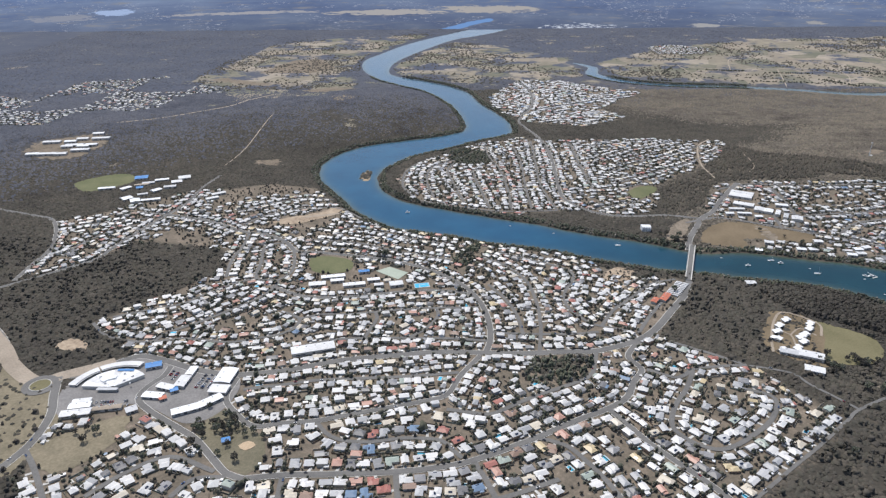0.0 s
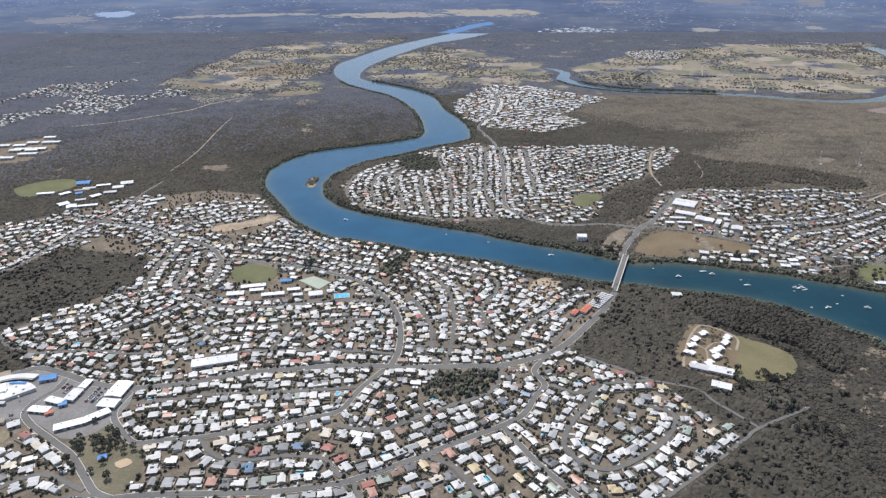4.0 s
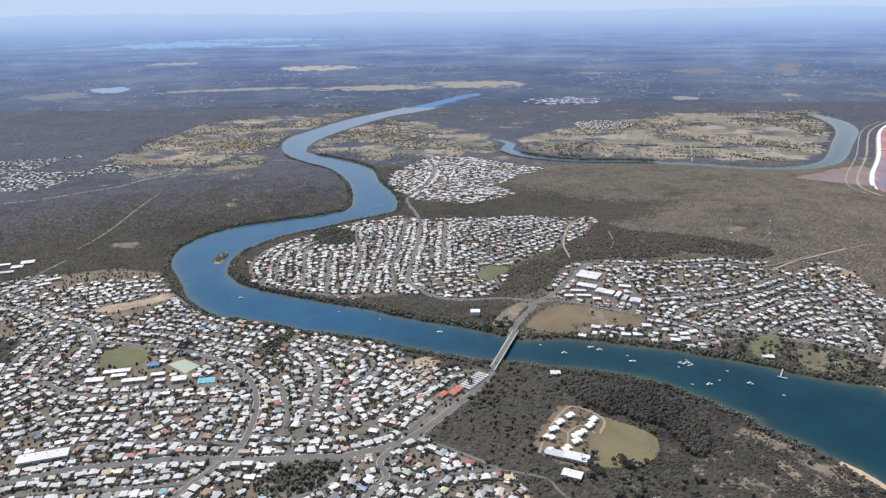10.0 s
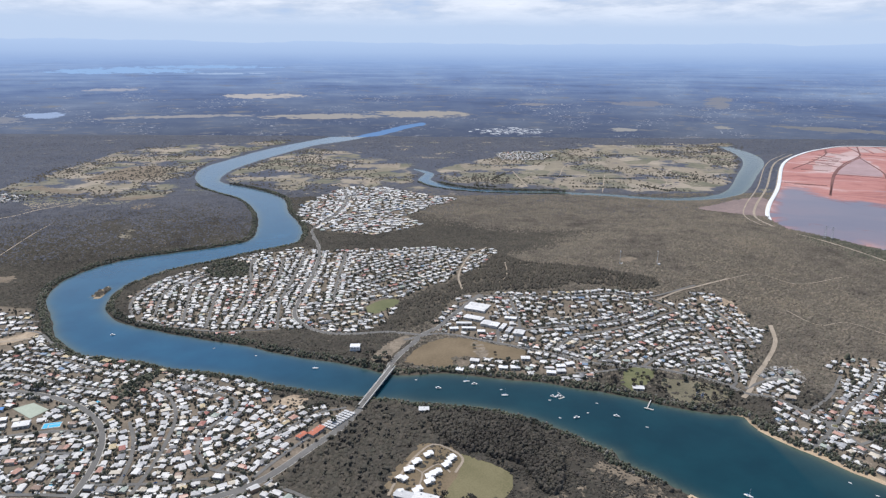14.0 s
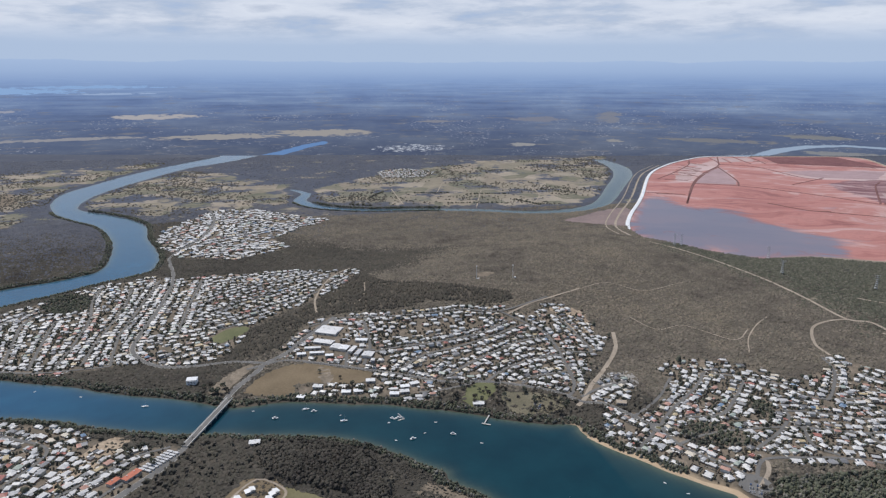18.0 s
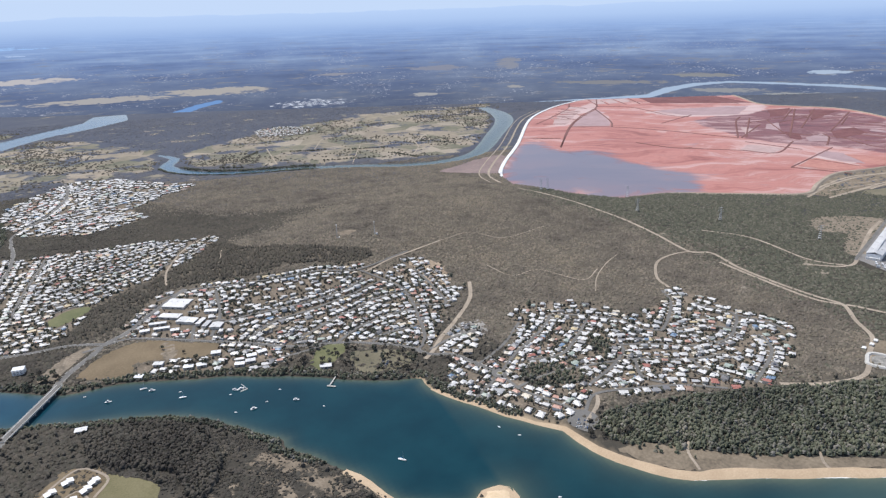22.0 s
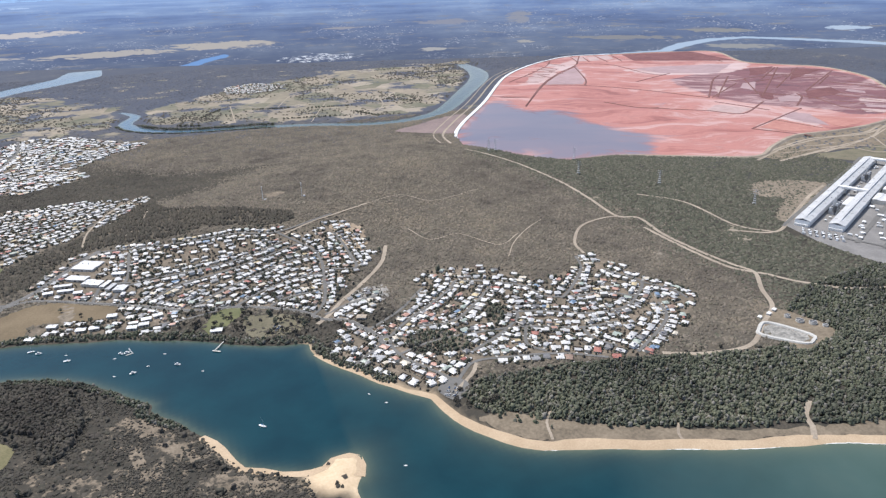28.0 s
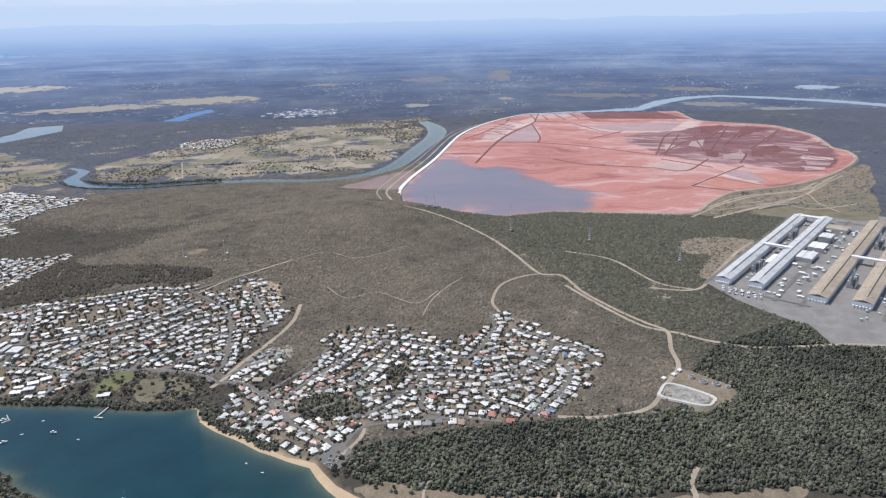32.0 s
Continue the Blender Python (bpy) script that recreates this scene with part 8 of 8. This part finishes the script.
def boat(kind, m):
    ob = thing("sailboat" if kind == "sail" else "motorboat" if kind == "motor" else "dinghy", m,
               {"sail": "white moored yacht with bare mast", "motor": "white moored motor cruiser with cabin", "small": "small white open dinghy"}[kind], "boat", "moored boats")
    l, w, h = {"sail": (12.5, 3.8, 1.3), "motor": (11.0, 4.0, 1.4), "small": (5.0, 2.0, 0.7)}[kind]
    part("hull", hull_mesh(l, w, h), M_WHITE, ob)
    if kind == "sail":
        part("cabin", box((4.6, 2.4, 0.9), (0.4, 0, 1.7), 0, 0.8), M_WHITE, ob)
        part("mast", tube(bmesh.new(), 0.14, 0.09, 1.2, 15.0, 1.0, 0, 8), M_PALE, ob)
        part("boom", box((4.8, 0.35, 0.35), (-1.6, 0, 3.0)), M_BLUE, ob, "boom with blue furled sail")
    elif kind == "motor":
        cabin = part("cabin", box((5.0, 3.0, 1.7), (-0.6, 0, 2.1), 0, 0.82), M_WHITE, ob)
        part("window_band", box((4.6, 2.9, 0.6), (-0.6, 0, 2.25)), M_GLASS, cabin)
        part("flybridge", box((2.4, 2.4, 0.8), (-1.0, 0, 3.3), 0, 0.9), M_WHITE, ob)
    else:
        part("outboard", box((0.5, 0.5, 0.9), (-2.5, 0, 0.8)), M_DARK, ob)
    return ob


BOATS = [(585, 1219, "motor"), (640, 1242, "sail"), (654, 1230, "motor"), (704, 1183, "sail"), (781, 1159, "small"), (813, 1096, "motor"), (836, 1110, "small"), (862, 1142, "small"), (883, 1096, "motor"),
         (922, 1057, "small"), (997, 867, "sail"), (1161, 886, "small"), (1180, 854, "small"), (1164, 707, "small"), (784, 1097, "small"), (-107, 1514, "motor"), (130, 1428, "small"), (223, 1385, "small"),
         (350, 1318, "sail"), (800, 1172, "motor"), (790, 1172, "motor"), (545, 1255, "small"), (330, 2560, "small"), (310, 2440, "small"), (700, 1205, "small")]
first_of = {}
for x, y, kind in BOATS:
    m = pose(x, y, 0.0, 0, 0, rng.uniform(-60, 20))
    if kind in first_of:
        copy_thing(first_of[kind], m)
    else:
        first_of[kind] = boat(kind, m)

# ---- cars ----
PAINT = by_island("car_paint", [(0.0, (0.75, 0.75, 0.75)), (0.4, (0.35, 0.36, 0.38)), (0.6, (0.05, 0.05, 0.06)), (0.75, (0.35, 0.04, 0.04)), (0.87, (0.05, 0.12, 0.30))], 0.3, 0.5, single=True, grime=0.03)
car0 = None


def car(m):
    global car0
    if car0:
        return copy_thing(car0, m)
    car0 = thing("car", m, "parked family car with dark windows", "car", "cars")
    part("body", box((4.5, 1.8, 0.75), (0, 0, 0.72), 0, 0.94), PAINT, car0)
    part("cabin", box((2.4, 1.6, 0.6), (-0.2, 0, 1.38), 0, 0.8), M_GLASS, car0)
    for sx in (-1.35, 1.35):
        for sy in (-0.85, 0.85):
            bm = bmesh.new()
            tube(bm, 0.33, 0.33, -0.11, 0.11, n=10)
            bmesh.ops.rotate(bm, verts=bm.verts, cent=(0, 0, 0), matrix=Matrix.Rotation(radians(90), 3, "X"))
            bmesh.ops.translate(bm, verts=bm.verts, vec=(sx, sy, 0.33))
            part("wheel", bm, M_DARK, car0)
    return car0


def on_ground(x, y, lift, deg):
    return pose(x, y, height(x, y) + lift, 0, 0, deg)


for k in range(70):
    w, line = ROAD_LINES[int(rng.integers(60))]
    i = int(rng.integers(1, len(line) - 1))
    d = line[i + 1] - line[i]
    d = d / np.linalg.norm(d)
    p = line[i] + np.array([-d[1], d[0]]) * (w * 0.25) * rng.choice((-1, 1))
    car(on_ground(p[0], p[1], 1.05, math.degrees(math.atan2(d[1], d[0]))))
for cx, cy, turn_, rows, cols in ((-364, 820, 82, 3, 11), (-474, 770, 5, 2, 15), (1284, 838, -40, 3, 6), (-420, 835, 80, 2, 8), (1050, 1150, 60, 2, 7)):
    c, s = math.cos(radians(turn_)), math.sin(radians(turn_))
    for r in range(rows):
        for q in range(cols):
            if rng.random() < 0.75:
                dx, dy = (q - cols / 2) * 3.2, (r - rows / 2) * 9.0
                car(on_ground(cx + dx * c - dy * s, cy + dx * s + dy * c, 1.15, turn_ + 90))
sheet("car_park", [(1262, 852), (1296, 872), (1312, 842), (1280, 812)], M_ROAD, "grey beach car park", "car park", 0.8)

# ---- park trees ----


def tree_mesh(seed, tall, wide):
    r = np.random.default_rng(seed)
    n = 46
    a, q = r.uniform(0, 6.28, n), np.sqrt(r.uniform(0, 1, n))
    z = tall * r.uniform(0.38, 0.92, n)
    reach = wide * np.sqrt(np.clip(1 - ((z / tall - 0.62) / 0.42) ** 2, 0.1, 1))
    return np.cos(a) * q * reach, np.sin(a) * q * reach, z, r.uniform(0.16, 0.30, n) * wide, r.uniform(0.14, 0.26, n) * tall


def tree(seed, tall, wide, mat, m):
    ob = thing("tree", m, "spreading gum tree with a broken open crown" if mat is M_LEAF else "dark rounded shade tree with dense crown", "tree", "park trees")
    bm = tube(bmesh.new(), 0.32, 0.16, -0.4, tall * 0.55, n=8)
    for k in range(5):
        b2 = tube(bmesh.new(), 0.13, 0.05, 0, tall * 0.42, n=6)
        bmesh.ops.rotate(b2, verts=b2.verts, cent=(0, 0, 0), matrix=Matrix.Rotation(radians(38), 3, "X"))
        bmesh.ops.rotate(b2, verts=b2.verts, cent=(0, 0, 0), matrix=Matrix.Rotation(k * 1.26, 3, "Z"))
        bmesh.ops.translate(b2, verts=b2.verts, vec=(0, 0, tall * 0.36))
        tmp = bpy.data.meshes.new("limb")
        b2.to_mesh(tmp)
        b2.free()
        bm.from_mesh(tmp)
        bpy.data.meshes.remove(tmp)
    part("trunk", bm, M_BARK, ob)
    v, f = crowns(*tree_mesh(seed, tall, wide))
    crown = new("crown", raw_mesh("crown", v, f, mat))
    crown.parent = ob
    return ob


tree_kinds = []
PARKS = [(-300, 702, 56, 30), (-330, 712, 18, 8), (560, 858, 26, 10), (960, 1235, 70, 30), (1080, 1180, 60, 18), (-500, 700, 45, 6), (612, 862, 20, 12), (1310, 800, 40, 10), (720, 1300, 60, 12), (450, 1330, 40, 14), (-140, 1248, 40, 12), (380, 1130, 50, 10), (470, 690, 60, 12), (620, 760, 60, 12)]
for px, py, spread_, n in PARKS:
    for k in range(n):
        x, y = px + rng.normal(0, spread_ * 0.5), py + rng.normal(0, spread_ * 0.5)
        if at(ROADWAY, x, y) or at(SHORE_CELL, x, y) < 5:
            continue
        m = on_ground(x, y, 0.0, rng.uniform(0, 360))
        if len(tree_kinds) < 6:
            i = len(tree_kinds)
            tree_kinds.append(tree(40 + i, 7 + i, 3.2 + 0.5 * i, (M_LEAF, M_DEEP)[i % 2], m))
        else:
            copy_thing(tree_kinds[int(rng.integers(6))], m)

# ---- pools, courts, small park things ----
M_POOL = mottled("pool_water", (0.05, 0.35, 0.55), (0.10, 0.50, 0.70), 0.1, 1.0, 0.1, 0.5)
pool0 = None


def pool(m, l=9.0, w=4.5):
    ob = thing("swimming_pool", m, "bright blue backyard swimming pool with pale surround", "pool", "swimming pools")
    part("surround", box((l + 2.4, w + 2.4, 0.3), (0, 0, 0.1)), M_CONCRETE, ob)
    part("water", box((l, w, 0.1), (0, 0, 0.23)), M_POOL, ob)
    return ob


big_pool = pool(on_ground(-53, 1119, 0.6, 13), 17.0, 9.0)
tagged(big_pool, "large bright blue school swimming pool", "pool", "swimming pools")
count = 0
for x, y, ang, kind in SPOTS[::9]:
    px, py = x - math.sin(ang) * 10.5, y + math.cos(ang) * 10.5
    if y < 1300 and count < 45 and not at(TAKEN, px, py):
        m = on_ground(px, py, 0.45, math.degrees(ang))
        pool0 = copy_thing(pool0, m) if pool0 else pool(m)
        count += 1
big_pool = pool(on_ground(-58, 1121, 0.5, 10), 26, 16)
tagged(big_pool, "large bright blue public swimming pool")
sheet("tennis_court", [(-150, 1183), (-124, 1201), (-87, 1175), (-104, 1146)], mottled("court", (0.30, 0.34, 0.28), (0.42, 0.46, 0.38), 0.02, 0.3), "pale green hard tennis courts", "court", 0.9, 14, 40)
sheet("sandpit", [(-274, 679), (-263, 688), (-252, 680), (-263, 670)], M_SAND, "round sandy playground pit", "sandpit", 0.9, 14, 6)
shade = thing("shade_sail", on_ground(-292, 687, 0.4, 20), "blue playground shade canopy on posts", "canopy")
part("canopy", gable(11, 9, 1.4, 3.6, 0.2, 0.15), M_BLUE, shade)
for sx in (-5, 5):
    for sy in (-4, 4):
        part("post", tube(bmesh.new(), 0.12, 0.12, 0, 3.5, sx, sy, 8), M_GREY, shade)
for k, (x, y) in enumerate(((1230, 1026), (-599, 808))):
    ob = thing("roundabout_island", on_ground(x, y, 0.9, 0), "planted round traffic island with pale kerb", "traffic island", "roundabouts")
    r = (6, 15)[k]
    part("kerb", tube(bmesh.new(), r, r - 0.2, -0.4, 0.35, n=28), M_CONCRETE, ob)
    part("planting", tube(bmesh.new(), r - 1.0, r - 1.4, 0.3, 0.55, n=28), GROUND["grass"], ob)
    v, f = strip(np.array([(x + (r + 5) * math.cos(q), y + (r + 5) * math.sin(q)) for q in np.linspace(0, 6.2832, 33)]), 9.5, 1.0)
    tagged(new("road", raw_mesh("road", v, f, M_ROAD, True)), "grey asphalt ring of a roundabout", "road", kind="structure")

# ---- pylons and masts ----


def pylon(m, tall):
    ob = thing("pylon", m, "thin grey steel lattice power pylon", "pylon", "pylons")
    for sx in (-1, 1):
        for sy in (-1, 1):
            bm = bmesh.new()
            r = bmesh.ops.create_cone(bm, cap_ends=True, segments=6, radius1=0.28, radius2=0.2, depth=tall)
            for v in r["verts"]:
                k = (v.co.z + tall / 2) / tall
                v.co += Vector((sx * (4.0 - 3.4 * k), sy * (4.0 - 3.4 * k), tall / 2))
            part("leg", bm, M_GREY, ob)
    for k in range(6):
        s = 8.0 - 6.8 * (k + 1) / 7
        part("brace", box((s, s, 0.25), (0, 0, tall * (k + 1) / 7)), M_GREY, ob)
    for h in (0.72, 0.86, 0.98):
        part("arm", box((0.5, 15, 0.6), (0, 0, tall * h)), M_GREY, ob)
    return ob


first_pylon = None
for x, y in ((1898, 2086), (1922, 2085), (2034, 1729), (2200, 1560), (2330, 1330), (2120, 1900)):
    m = on_ground(x, y, 0.0, 35)
    first_pylon = copy_thing(first_pylon, m) if first_pylon else pylon(m, 42)
for x, y in ((1211, 1760), (1110, 1764)):
    ob = thing("radio_mast", on_ground(x, y, 0.0, 0), "slim pale radio mast on the hill", "mast", "masts")
    part("pole", tube(bmesh.new(), 0.7, 0.35, -0.5, 38, n=8), M_PALE, ob)
    part("antenna", box((2.4, 2.4, 3.0), (0, 0, 36)), M_WHITE, ob)
    part("hut", box((5, 4, 3), (6, 0, 1.5)), M_WHITE, ob)
